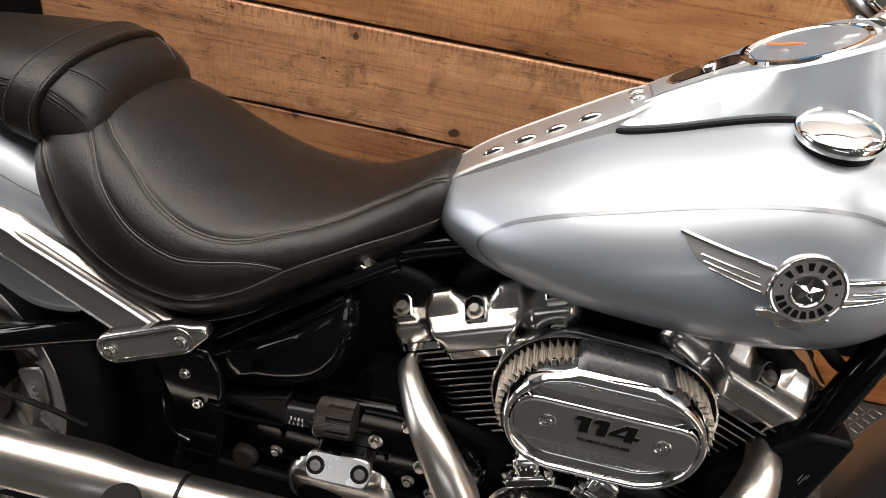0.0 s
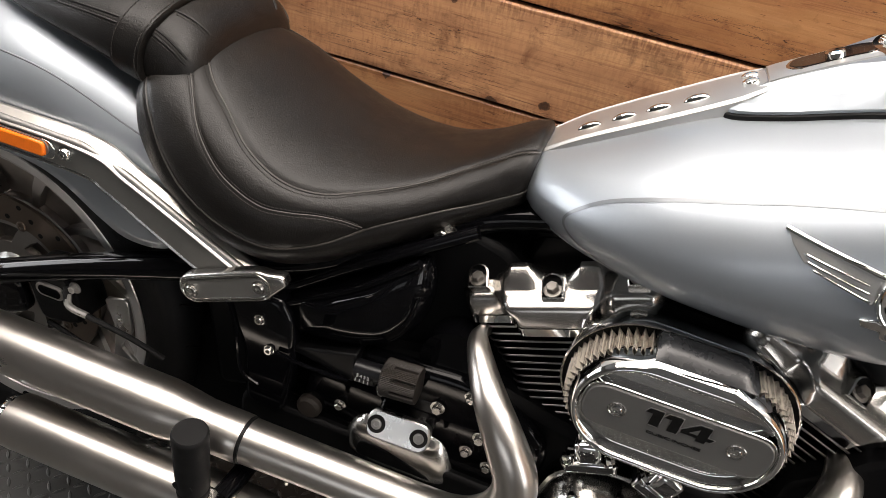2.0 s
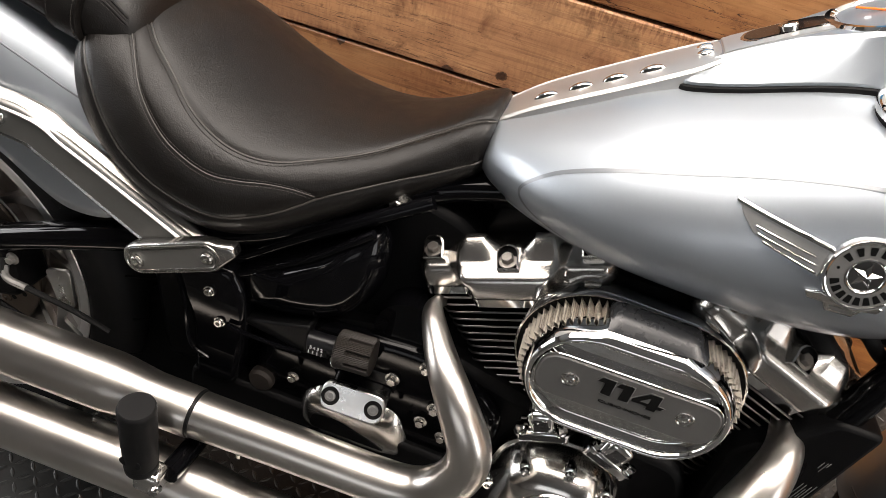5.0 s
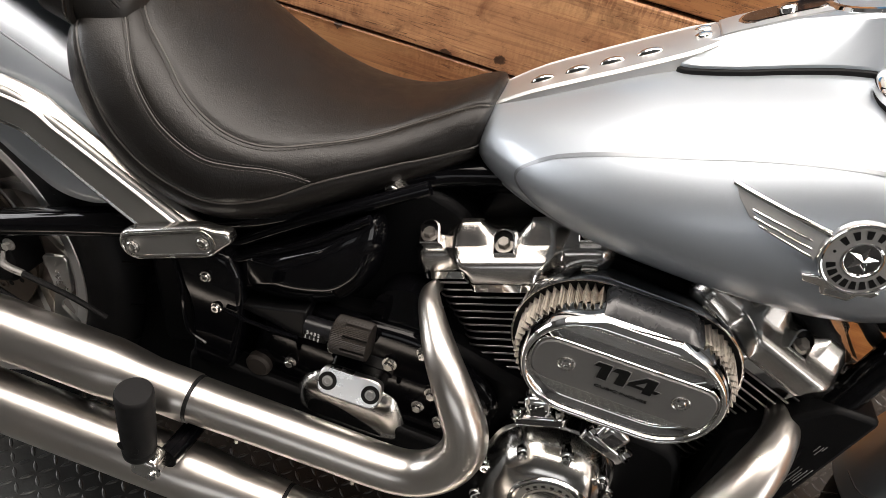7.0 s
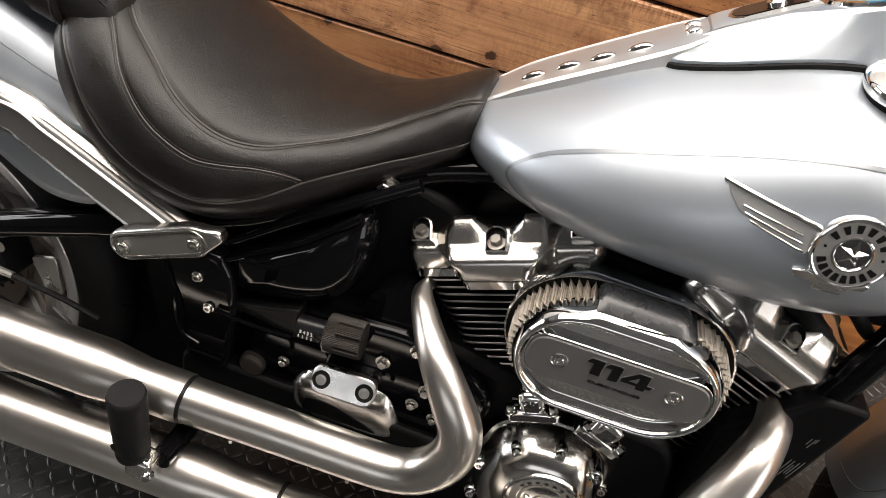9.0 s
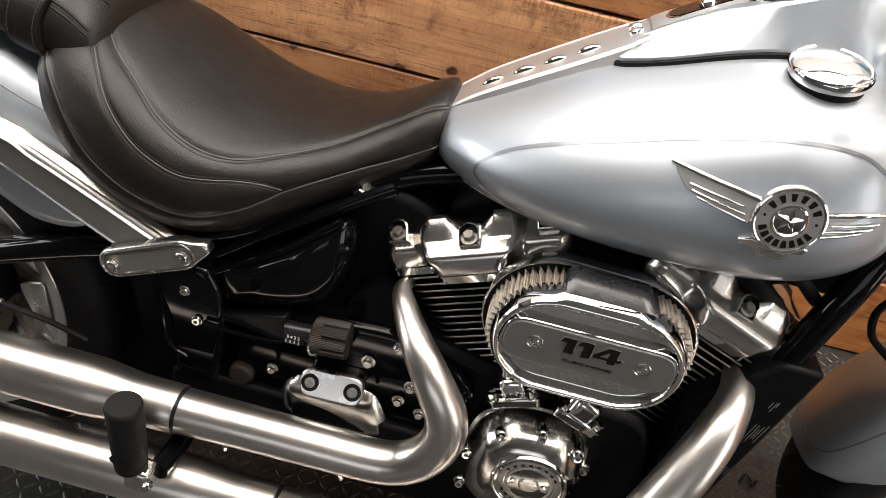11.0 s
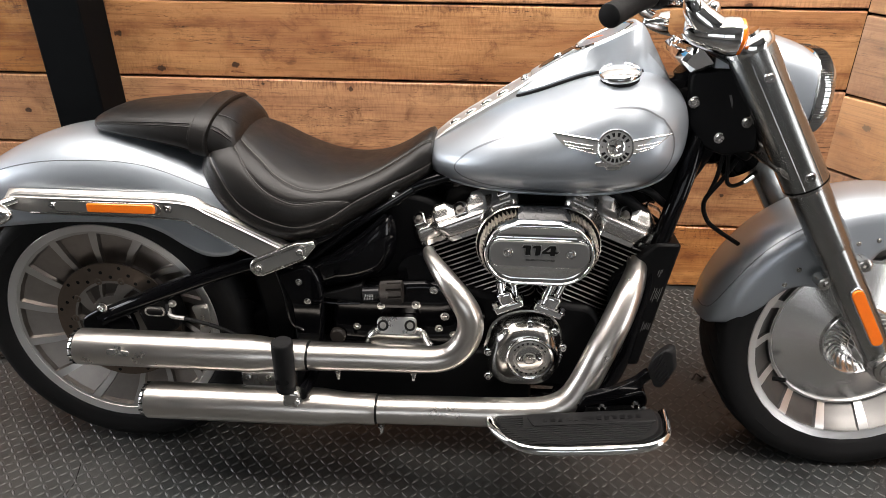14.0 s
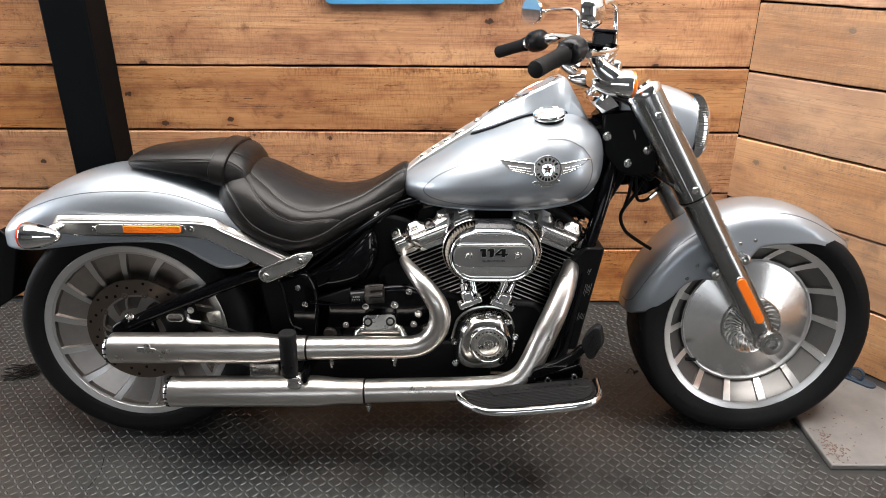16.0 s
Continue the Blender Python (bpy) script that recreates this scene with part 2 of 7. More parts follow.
    base = ramp(noise_at(mapped(0.7, 0.5, 5.0), 2.0, 5, 0.6, 0.5), [(0.28, (0.330, 0.122, 0.032)), (0.45, (0.475, 0.198, 0.053)), (0.60, (0.570, 0.264, 0.076)), (0.80, (0.63, 0.345, 0.128))])
    grain = ramp(noise_at(mapped(3.0, 2.0, 130.0), 1.6, 4, 0.65, 0.8), [(0.34, (0.55, 0.44, 0.36)), (0.50, (1, 1, 1))])
    c = mix("MULTIPLY", 0.36, base, grain)
    bands = ramp(noise_at(mapped(0.45, 1.0, 20.0), 2.0, 3, 0.5, 3.0), [(0.38, (0.66, 0.55, 0.48)), (0.47, (1, 1, 1)), (0.6, (1.0, 0.98, 0.95))])
    c = mix("MULTIPLY", 0.6, c, bands)
    # long drying cracks
    crack = ramp(noise_at(mapped(1.6, 1.0, 42.0), 1.5, 5, 0.55, 1.2), [(0.490, (1, 1, 1)), (0.497, (0.16, 0.11, 0.08)), (0.503, (0.16, 0.11, 0.08)), (0.510, (1, 1, 1))])
    where = ramp(noise_at(mapped(1.3, 1.0, 6.0), 2.0, 2), [(0.50, (0, 0, 0)), (0.60, (1, 1, 1))])
    c = mix("MULTIPLY", where, c, crack)
    # torn grain: crowds of short dark nicks
    nick = ramp(noise_at(mapped(22.0, 1.0, 120.0), 1.0, 3, 0.55, 0.8), [(0.33, (0.30, 0.17, 0.10)), (0.39, (1, 1, 1))])
    crowd = ramp(noise_at(mapped(2.6, 1.0, 10.0), 1.5, 3), [(0.54, (0.03, 0.03, 0.03)), (0.68, (0.85, 0.85, 0.85))])
    c = mix("MULTIPLY", crowd, c, nick)
    # slanting saw teeth along the upper and lower edges
    hatch = ramp(noise_at(mapped(170.0, 1.0, 40.0, 0.75), 1.0, 1, 0.4), [(0.42, (0.42, 0.32, 0.26)), (0.52, (1, 1, 1))])
    ht = n.new("ShaderNodeSeparateXYZ")
    l.new(tc.outputs["Object"], ht.inputs[0])
    rim = ramp(ht.outputs[2], [(0.0, (0.55, 0.55, 0.55)), (0.018, (0.2, 0.2, 0.2)), (0.188, (0.2, 0.2, 0.2)), (0.206, (0.6, 0.6, 0.6))])
    some = ramp(noise_at(mapped(1.7, 1.0, 3.0), 1.0, 2), [(0.44, (0, 0, 0)), (0.56, (1, 1, 1))])
    c = mix("MULTIPLY", mix("MULTIPLY", 1.0, rim, some), c, hatch)
    speck = ramp(noise_at(mapped(38.0, 1.0, 190.0), 1.0, 2, 0.6), [(0.25, (0.28, 0.17, 0.11)), (0.31, (1, 1, 1))])
    c = mix("MULTIPLY", 0.7, c, speck)
    stain = ramp(noise_at(mapped(2.6, 1.0, 6.5), 1.7, 5, 0.7), [(0.33, (0.46, 0.38, 0.34)), (0.47, (1, 1, 1))])
    c = mix("MULTIPLY", 0.6, c, stain)
    smudge = ramp(noise_at(mapped(14.0, 1.0, 16.0), 1.0, 5, 0.72, 0.6), [(0.30, (0.40, 0.33, 0.30)), (0.44, (1, 1, 1)), (0.62, (1, 1, 1)), (0.74, (1.14, 1.12, 1.08))])
    c = mix("MULTIPLY", 0.75, c, smudge)
    c = mix("MULTIPLY", 0.8, c, halo)
    dark = n.new("ShaderNodeRGB")
    dark.outputs[0].default_value = (0.045, 0.018, 0.008, 1)
    c = mix("MIX", knot, c, dark.outputs[0])
    hue = n.new("ShaderNodeHueSaturation")
    hv = n.new("ShaderNodeMapRange")
    hv.inputs["To Min"].default_value, hv.inputs["To Max"].default_value = 0.75, 1.08
    l.new(oi.outputs["Random"], hv.inputs["Value"])
    l.new(hv.outputs[0], hue.inputs["Value"])
    # each board has its own depth of colour
    own, sat = n.new("ShaderNodeTexWhiteNoise"), n.new("ShaderNodeMapRange")
    own.noise_dimensions = "1D"
    l.new(oi.outputs["Random"], own.inputs["W"])
    sat.inputs["To Min"].default_value, sat.inputs["To Max"].default_value = 0.80, 1.0
    l.new(own.outputs["Value"], sat.inputs["Value"])
    l.new(sat.outputs[0], hue.inputs["Saturation"])
    weather = ramp(noise_at(mapped(1.1, 1.0, 3.2), 1.3, 4, 0.6, 0.6), [(0.36, (0.70, 0.60, 0.53)), (0.52, (1, 1, 1)), (0.66, (1.10, 1.07, 1.02))])
    c = mix("MULTIPLY", 0.75, c, weather)
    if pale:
        # paler, greyer boards
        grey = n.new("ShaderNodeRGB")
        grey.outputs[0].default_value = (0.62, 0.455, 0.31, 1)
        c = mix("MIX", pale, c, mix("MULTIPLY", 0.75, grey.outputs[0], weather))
    l.new(c, hue.inputs["Color"])
    l.new(hue.outputs[0], p.inputs["Base Color"])
    p.inputs["Roughness"].default_value = 0.38
    p.inputs["Specular IOR Level"].default_value = 0.32
    bp = n.new("ShaderNodeBump")
    bp.inputs["Strength"].default_value, bp.inputs["Distance"].default_value = 0.4, 0.0014
    l.new(mix("MULTIPLY", 0.7, mix("MULTIPLY", 0.8, grain, crack), nick), bp.inputs["Height"])
    l.new(bp.outputs[0], p.inputs["Normal"])
    return m


WOOD = wood_material()
PALEWOOD = wood_material("paler_grey_wood", 0.32)
PAINT = mat("silver_blue_metallic_paint", (0.392, 0.430, 0.468), 0.425, 0.84, coat=0.70, vary=0.03, scale=900, bump=0.02, bump_scale=2500)
BADGE = mat("brushed_nickel", (0.31, 0.305, 0.295), 0.42, 0.7, vary=0.05, scale=300)
STRIPE = mat("charcoal_pinstripe", (0.20, 0.215, 0.23), 0.42, 0.8, coat=0.6)
CHROME = mat("chrome", (0.80, 0.80, 0.79), 0.045, 1.0, rough_vary=0.02, scale=30)
SATIN = mat("satin_chrome", (0.56, 0.545, 0.52), 0.24, 1.0, rough_vary=0.05, scale=20, bump=0.03, bump_scale=400)
POLISHCASE = mat("polished_case", (0.55, 0.535, 0.51), 0.17, 1.0, rough_vary=0.03, scale=9, bump=0.008, bump_scale=400)
COVERS = mat("satin_silver_castings", (0.57, 0.55, 0.525), 0.23, 1.0, rough_vary=0.03, scale=9, bump=0.01, bump_scale=400)
BRUSHED = mat("brushed_steel", (0.64, 0.605, 0.565), 0.29, 1.0, vary=0.03, rough_vary=0.02, scale=14)
FORK = mat("smoky_satin_chrome", (0.36, 0.365, 0.36), 0.24, 1.0, vary=0.03, scale=20)
STRIP = mat("satin_steel_strip", (0.60, 0.59, 0.575), 0.46, 1.0, vary=0.03, scale=40)
RIMLIP = mat("bright_turned_rim", (0.84, 0.83, 0.815), 0.36, 1.0, rough_vary=0.05, scale=25, bump=0.02, bump_scale=700)
MACHINED = mat("machined_aluminium", (0.68, 0.675, 0.66), 0.30, 1.0, vary=0.06, rough_vary=0.08, scale=25, bump=0.03, bump_scale=500)
POLISHED = mat("polished_aluminium", (0.72, 0.71, 0.70), 0.17, 1.0, vary=0.03, scale=9)
PEWTER = mat("grey_cast_aluminium", (0.27, 0.265, 0.255), 0.42, 0.85, vary=0.08, scale=60, bump=0.08, bump_scale=900)
CAST = mat("grey_cast_wheel_pocket", (0.19, 0.185, 0.18), 0.5, 1.0, vary=0.1, scale=60, bump=0.08, bump_scale=900)
RIMDISH = mat("turned_bright_dish", (0.86, 0.85, 0.835), 0.25, 1.0, vary=0.015, scale=60, bump=0.004, bump_scale=900)
REARCAST = mat("brown_grey_wheel_pocket", (0.37, 0.34, 0.315), 0.30, 1.0, vary=0.2, scale=40, bump=0.1, bump_scale=900)
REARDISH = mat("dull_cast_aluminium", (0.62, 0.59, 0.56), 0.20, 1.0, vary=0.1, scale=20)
REARRIM = mat("dull_machined_aluminium", (0.66, 0.645, 0.625), 0.30, 1.0, vary=0.08, scale=25)
PLATE = mat("grey_textured_plate", (0.205, 0.203, 0.198), 0.45, 0.8, vary=0.05, scale=300, bump=0.12, bump_scale=1500)
BLACK = mat("gloss_black_enamel", (0.002, 0.002, 0.0025), 0.05, 0.0, coat=0.0, rough_vary=0.02, scale=15, spec=0.20)
WRINKLE = mat("wrinkle_black_coating", (0.0028, 0.0028, 0.0031), 0.5, 0.0, vary=0.3, scale=40, bump=0.25, bump_scale=900, spec=0.10)
BLACKSHEEN = mat("satin_black_lacquer", (0.006, 0.006, 0.007), 0.30, 0.0, rough_vary=0.05, scale=20, spec=0.35)
PANEL = mat("glossy_black_panel", (0.006, 0.005, 0.005), 0.06, 0.0, spec=0.6)
KNOB = mat("worn_black_plastic", (0.018, 0.015, 0.013), 0.55, 0.0, vary=0.25, scale=50, bump=0.1, bump_scale=1200, spec=0.25)
BRIDGE = mat("satin_graphite_lacquer", (0.018, 0.019, 0.021), 0.27, 0.0, rough_vary=0.04, scale=20, spec=0.6)
PLASTIC = mat("black_plastic", (0.004, 0.004, 0.0043), 0.40, 0.0, vary=0.2, scale=50, bump=0.1, bump_scale=1200, spec=0.15)
RUBBER = mat("black_rubber", (0.006, 0.006, 0.0063), 0.6, 0.0, vary=0.35, scale=30, bump=0.15, bump_scale=600, rough_vary=0.08, spec=0.15)
LEATHER = leather_material()
# black piping, its colour lightened to carry the highlight along the seam ridges
CORD = mat("highlit_black_vinyl_piping", (0.034, 0.030, 0.027), 0.42, 0.0, vary=0.2, scale=60, spec=0.5)
THREAD = mat("black_thread", (0.030, 0.027, 0.0245), 0.65, vary=0.3, scale=300, spec=0.3)
AMBER = mat("amber_reflector_lens", (0.85, 0.17, 0.01), 0.22, 0.0, coat=0.8, vary=0.15, scale=250, bump=0.2, bump_scale=700)
CARRIER = mat("dull_grey_carrier", (0.27, 0.25, 0.23), 0.42, 0.85, vary=0.12, scale=40, bump=0.06, bump_scale=600)
CAST_DARK = mat("brown_grey_recess", (0.10, 0.088, 0.078), 0.5, 0.7, vary=0.15, scale=40)
ROTOR = mat("heat_browned_steel", (0.16, 0.125, 0.10), 0.38, 0.9, vary=0.2, scale=40, bump=0.05, bump_scale=500)
MESH = gauze_material()
FINTIP = mat("polished_fin_edge", (0.27, 0.265, 0.26), 0.30, 1.0, vary=0.1, scale=60)
INK = mat("black_ink", (0.005, 0.005, 0.005), 0.4, spec=0.15)
DECAL = mat("pale_print", (0.45, 0.45, 0.44), 0.5)
PRINT = mat("faded_print", (0.16, 0.16, 0.155), 0.6)
DIAL = mat("dark_dial", (0.014, 0.012, 0.020), 0.6, 0.0, vary=0.4, scale=30, spec=0.04)
STEEL = mat("dark_painted_steel", (0.0035, 0.004, 0.0045), 0.45, 0.0, vary=0.35, scale=7, bump=0.12, bump_scale=120, rough_vary=0.1, spec=0.03)


def tread_material(name, grey, brown, rough):
    """Tread plate: grey metal under drifts of brown dust, with dark oily blots and pale scuffs."""
    m, n, l, p = nodes(name)
    tc = n.new("ShaderNodeTexCoord")

    def blot(scale, detail, lo, hi, a, b, stretch=(1, 1, 1)):
        mp, t, r = n.new("ShaderNodeMapping"), n.new("ShaderNodeTexNoise"), n.new("ShaderNodeValToRGB")
        mp.inputs["Scale"].default_value = stretch
        l.new(tc.outputs["Object"], mp.inputs["Vector"])
        l.new(mp.outputs[0], t.inputs["Vector"])
        t.inputs["Scale"].default_value, t.inputs["Detail"].default_value, t.inputs["Roughness"].default_value = scale, detail, 0.65
        l.new(t.outputs["Fac"], r.inputs[0])
        e = r.color_ramp.elements
        e[0].position, e[0].color, e[1].position, e[1].color = lo, (*a, 1), hi, (*b, 1)
        return r.outputs[0]

    def times(a, b):
        x = n.new("ShaderNodeMix")
        x.data_type, x.blend_type = "RGBA", "MULTIPLY"
        x.inputs["Factor"].default_value = 1.0
        l.new(a, x.inputs["A"])
        l.new(b, x.inputs["B"])
        return x.outputs["Result"]

    c = blot(1.1, 5, 0.38, 0.62, grey, brown)
    c = times(c, blot(7.0, 6, 0.34, 0.46, (0.45, 0.43, 0.42), (1, 1, 1)))
    c = times(c, blot(26.0, 4, 0.33, 0.42, (0.55, 0.52, 0.50), (1, 1, 1)))
    c = times(c, blot(90.0, 3, 0.62, 0.72, (1, 1, 1), (1.5, 1.45, 1.4), (1.0, 3.0, 1.0)))
    l.new(c, p.inputs["Base Color"])
    p.inputs["Metallic"].default_value = 0.15
    rr = n.new("ShaderNodeMapRange")
    rr.inputs["To Min"].default_value, rr.inputs["To Max"].default_value = rough - 0.12, rough + 0.14
    l.new(blot(9.0, 5, 0.3, 0.7, (0, 0, 0), (1, 1, 1)), rr.inputs["Value"])
    l.new(rr.outputs[0], p.inputs["Roughness"])
    bp = n.new("ShaderNodeBump")
    bp.inputs["Strength"].default_value, bp.inputs["Distance"].default_value = 0.15, 0.001
    l.new(blot(280.0, 3, 0.2, 0.8, (0, 0, 0), (1, 1, 1)), bp.inputs["Height"])
    l.new(bp.outputs[0], p.inputs["Normal"])
    return m


TREAD = tread_material("grey_tread_plate", (0.023, 0.0265, 0.027), (0.031, 0.028, 0.025), 0.43)
LUG = tread_material("worn_tread_lugs", (0.046, 0.051, 0.052), (0.052, 0.048, 0.043), 0.38)
RAMP = mat("scuffed_grey_board", (0.15, 0.142, 0.135), 0.5, vary=0.45, scale=14, bump=0.15, bump_scale=200)
CRUMB = mat("brown_crumbs", (0.11, 0.06, 0.035), 0.8, vary=0.4, scale=80)
BLUE = mat("blue_enamel", (0.05, 0.22, 0.42), 0.35, vary=0.15, scale=20)
WALLPAINT = mat("grey_wall_paint", (0.15, 0.15, 0.149), 0.8, vary=0.06, scale=3, bump=0.1, bump_scale=150)
PLASTER = mat("pale_plaster", (0.44, 0.432, 0.42), 0.8, vary=0.04, scale=3, bump=0.1, bump_scale=150)
SOFFIT = mat("grey_ceiling_tiles", (0.16, 0.16, 0.16), 0.85, vary=0.06, scale=4, bump=0.1, bump_scale=150)


def clear(name, colour, rough):
    m, n, l, p = nodes(name)
    p.inputs["Base Color"].default_value = (*colour, 1)
    p.inputs["Transmission Weight"].default_value = 1.0
    p.inputs["Roughness"].default_value = rough
    p.inputs["IOR"].default_value = 1.45
    return m


GLASS = clear("clear_glass", (0.95, 0.97, 0.97), 0.02)


def glowing(name, colour, power):
    m, n, l, p = nodes(name)
    p.inputs["Emission Color"].default_value = (*colour, 1)
    p.inputs["Emission Strength"].default_value = power
    return m


TUBE_LIGHT = glowing("lit_diffuser", (1.0, 0.97, 0.93), 4.0)

# ---- the room ----
floor = tagged(part("floor", block((9.0, 6.0, 0.04), pose(0.5, -1.4, -0.02)), TREAD), "dark grey tread plate floor with raised lugs, scuffed and dusty", "floor", kind="structure")
ceiling = tagged(part("ceiling", block((9.0, 6.0, 0.05), pose(0.5, -1.4, CEILING + 0.025)), SOFFIT), "pale grey showroom ceiling", "ceiling", kind="structure")
wall_back = tagged(part("wall_back", block((6.6, 0.06, CEILING), pose(-1.6, 1.54, CEILING / 2)), STEEL), "dark backing behind reclaimed wooden boards", "wall", kind="structure")
wall_right = part("wall_right", block((1.98, 0.06, CEILING), pose(1.05, 0.06, CEILING / 2)), STEEL)
wall_right.matrix_world = RIGHT
tagged(wall_right, "dark backing of the slanting boarded wall", "wall", kind="structure")
wall_left = tagged(part("wall_left", block((0.08, 6.0, CEILING), pose(-4.0, -1.4, CEILING / 2)), WALLPAINT), "plain grey painted wall", "wall", kind="structure")
wall_front = tagged(part("wall_front", block((9.0, 0.08, CEILING), pose(0.5, -4.36, CEILING / 2)), WALLPAINT), "plain grey painted wall", "wall", kind="structure")
wall_side = tagged(part("wall_side", block((0.08, 3.2, CEILING), pose(3.66, -2.8, CEILING / 2)), WALLPAINT), "plain grey painted wall", "wall", kind="structure")

# pale plaster above the boards
TOP_OF_BOARDS = 1.362
tagged(part("wall_back_upper", block((6.6, 0.05, CEILING - TOP_OF_BOARDS), pose(-1.6, 1.485, (CEILING + TOP_OF_BOARDS) / 2)), PLASTER), "pale plaster wall above the wooden boards", "wall", kind="structure")
upper_right = part("wall_right_upper", block((1.98, 0.05, CEILING - TOP_OF_BOARDS), pose(1.05, 0.005, (CEILING + TOP_OF_BOARDS) / 2)), PLASTER)
upper_right.matrix_world = RIGHT
tagged(upper_right, "pale plaster wall above the wooden boards", "wall", kind="structure")

# glazed openings that let the daylight in
WINDOW_SKY = glowing("daylit_glass", (0.82, 0.91, 1.0), 0.7)
window_1 = tagged(empty("window_1", pose(0.5, -4.30, 1.70)), "wide shop window full of daylight", "window", kind="structure")
part("pane", block((3.2, 0.01, 1.4)), WINDOW_SKY, window_1)
lintel = part("wall_lintel", block((1.72, 0.06, CEILING - 2.12), pose(2.90, 0.06, CEILING / 2 + 1.06)), WALLPAINT)
lintel.matrix_world = RIGHT
tagged(lintel, "plain grey painted wall over the door", "wall", kind="structure")
window_2 = tagged(empty("window_2", pose(-3.955, 0.4, 1.35, 0, 0, 90)), "tall side window full of daylight", "window", kind="structure")
part("pane", block((1.7, 0.01, 1.9)), WINDOW_SKY, window_2)
door_1 = tagged(empty("door_1", RIGHT @ pose(2.80, 0.0, 1.08)), "glazed shop door full of daylight", "door", kind="structure")
part("pane", block((1.5, 0.01, 1.9)), WINDOW_SKY, door_1)
for ob, w, h in ((window_1, 3.2, 1.4), (window_2, 1.7, 1.9), (door_1, 1.5, 1.9)):
    for dx, dz, sx, sz in ((-w / 2 - 0.03, 0, 0.06, h + 0.12), (w / 2 + 0.03, 0, 0.06, h + 0.12), (0, h / 2 + 0.03, w, 0.06), (0, -h / 2 - 0.03, w, 0.06), (0, 0, 0.05, h)):
        part("frame_bar", block((sx, 0.07, sz), pose(dx, 0, dz)), STEEL, ob, bevel=0.004)

# ceiling fixtures under the lamps
for n, x, y, sx, sy, w in LAMPS:
    lamp = tagged(empty("ceiling_light", pose(x, y, CEILING)), "long ceiling light with a bright diffuser", "ceiling light", group="ceiling lights")
    bm = block((sx + 0.08, sy + 0.08, 0.05), pose(0, 0, -0.025))
    part("housing", bm, WALLPAINT, lamp, bevel=0.006)
    part("diffuser", block((sx, sy, 0.012), pose(0, 0, -0.057)), TUBE_LIGHT, lamp, "glowing white diffuser")


def plank_mesh(length, height, depth=0.026, name="plank", material=WOOD):
    """One board with eased, slightly wavering edges; x runs along it."""
    rings = []
    rnd = random.Random(name + str(length))
    for x in np.linspace(0, length, 25):
        t, b = height - rnd.uniform(0.0, 0.0025), rnd.uniform(0.0, 0.0025)
        e = 0.003
        rings.append([(x, 0, b + e), (x, e, b), (x, depth, b), (x, depth, t), (x, e, t), (x, 0, t - e)])
    bm = loft(rings)
    bmesh.ops.recalc_face_normals(bm, faces=bm.faces[:])
    me = bpy.data.meshes.new(name)
    bm.to_mesh(me)
    bm.free()
    me.materials.append(material)
    return me


PITCH = 0.2232
rnd = random.Random(4)
BOARDS = 6
for k in range(BOARDS):
    z = 0.007 + PITCH * k
    h = PITCH - 0.0045
    for i, (x, length) in enumerate(((-4.0, 3.345), (-0.654, 2.2035))):
        ob = new("plank", plank_mesh(length, h, 0.026 - rnd.uniform(0, 0.004), "plank"))
        ob.parent = wall_back
        ob.matrix_world = pose(x, 1.482 + rnd.uniform(-0.003, 0.002), z + 0.001 - 0.0042 * (x - 0.28), 0, 0.24, 0)
    z = z - 0.014
    if k:
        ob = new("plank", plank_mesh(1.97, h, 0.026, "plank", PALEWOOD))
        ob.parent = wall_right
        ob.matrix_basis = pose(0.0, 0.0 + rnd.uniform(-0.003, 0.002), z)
    else:
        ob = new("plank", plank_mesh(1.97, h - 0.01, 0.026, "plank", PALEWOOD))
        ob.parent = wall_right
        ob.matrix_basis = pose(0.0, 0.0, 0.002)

# dark steel column against the back wall
column = tagged(empty("steel_column", pose(-0.664, 1.405, 0)), "black painted square steel column against the boarded wall", "column")
part("shaft", block((0.146, 0.140, CEILING), pose(0, 0, CEILING / 2)), STEEL, column, bevel=0.006)
part("base_plate", block((0.155, 0.142, 0.012), pose(0, -0.006, 0.006)), STEEL, column, bevel=0.002)

# blue sign high on the boards
sign = tagged(part("wall_sign", slab(rounded([(0.13, 1.10), (0.72, 1.10), (0.72, 1.335), (0.13, 1.335)], 0.03), 1.462, 1.477), BLUE, bevel=0.002), "plain light blue sign board with rounded corners on the wall", "sign")

# loose board in front of the front wheel
ramp = tagged(part("floor_board", loft([[(x, y, z) for x, y in ((1.555, 0.541), (2.10, 0.541), (1.80, 1.03), (1.545, 1.10))] for z in (0.0, 0.017)]), RAMP, bevel=0.004), "scuffed pale grey board lying flat on the tread plate", "board")
TIE = mat("dull_blue_steel", (0.05, 0.075, 0.11), 0.4, 0.6, vary=0.3, scale=60)
tie = tagged(empty("floor_tie_down", pose(1.83, 0.93, 0.017, 0, 0, -50)), "dull blue-grey metal tie-down ring on the floor board", "tie-down")
part("foot", slab(stadium(0, 0, 0.03, 0.02), -0.003, 0.003), TIE, tie, bevel=0.001).matrix_basis = pose(0, 0, 0.003, 90, 0, 0)
part("ring", tube([(0.02 * math.cos(a) - 0.01, 0.004 * math.sin(a), 0.02 + 0.018 * math.sin(a)) for a in np.linspace(0, 6.283, 13)], 0.005, 8, 3), TIE, tie)

# ---- the motorcycle: x forward from the rear axle, y to its left, z up ----
BIKE = tagged(empty("motorcycle", pose(-0.295, 0.772, 0, -5.0, 0, 0)), "silver and black cruiser motorcycle with chrome engine, leaning on its stand", "motorcycle")
AXLE = 0.311


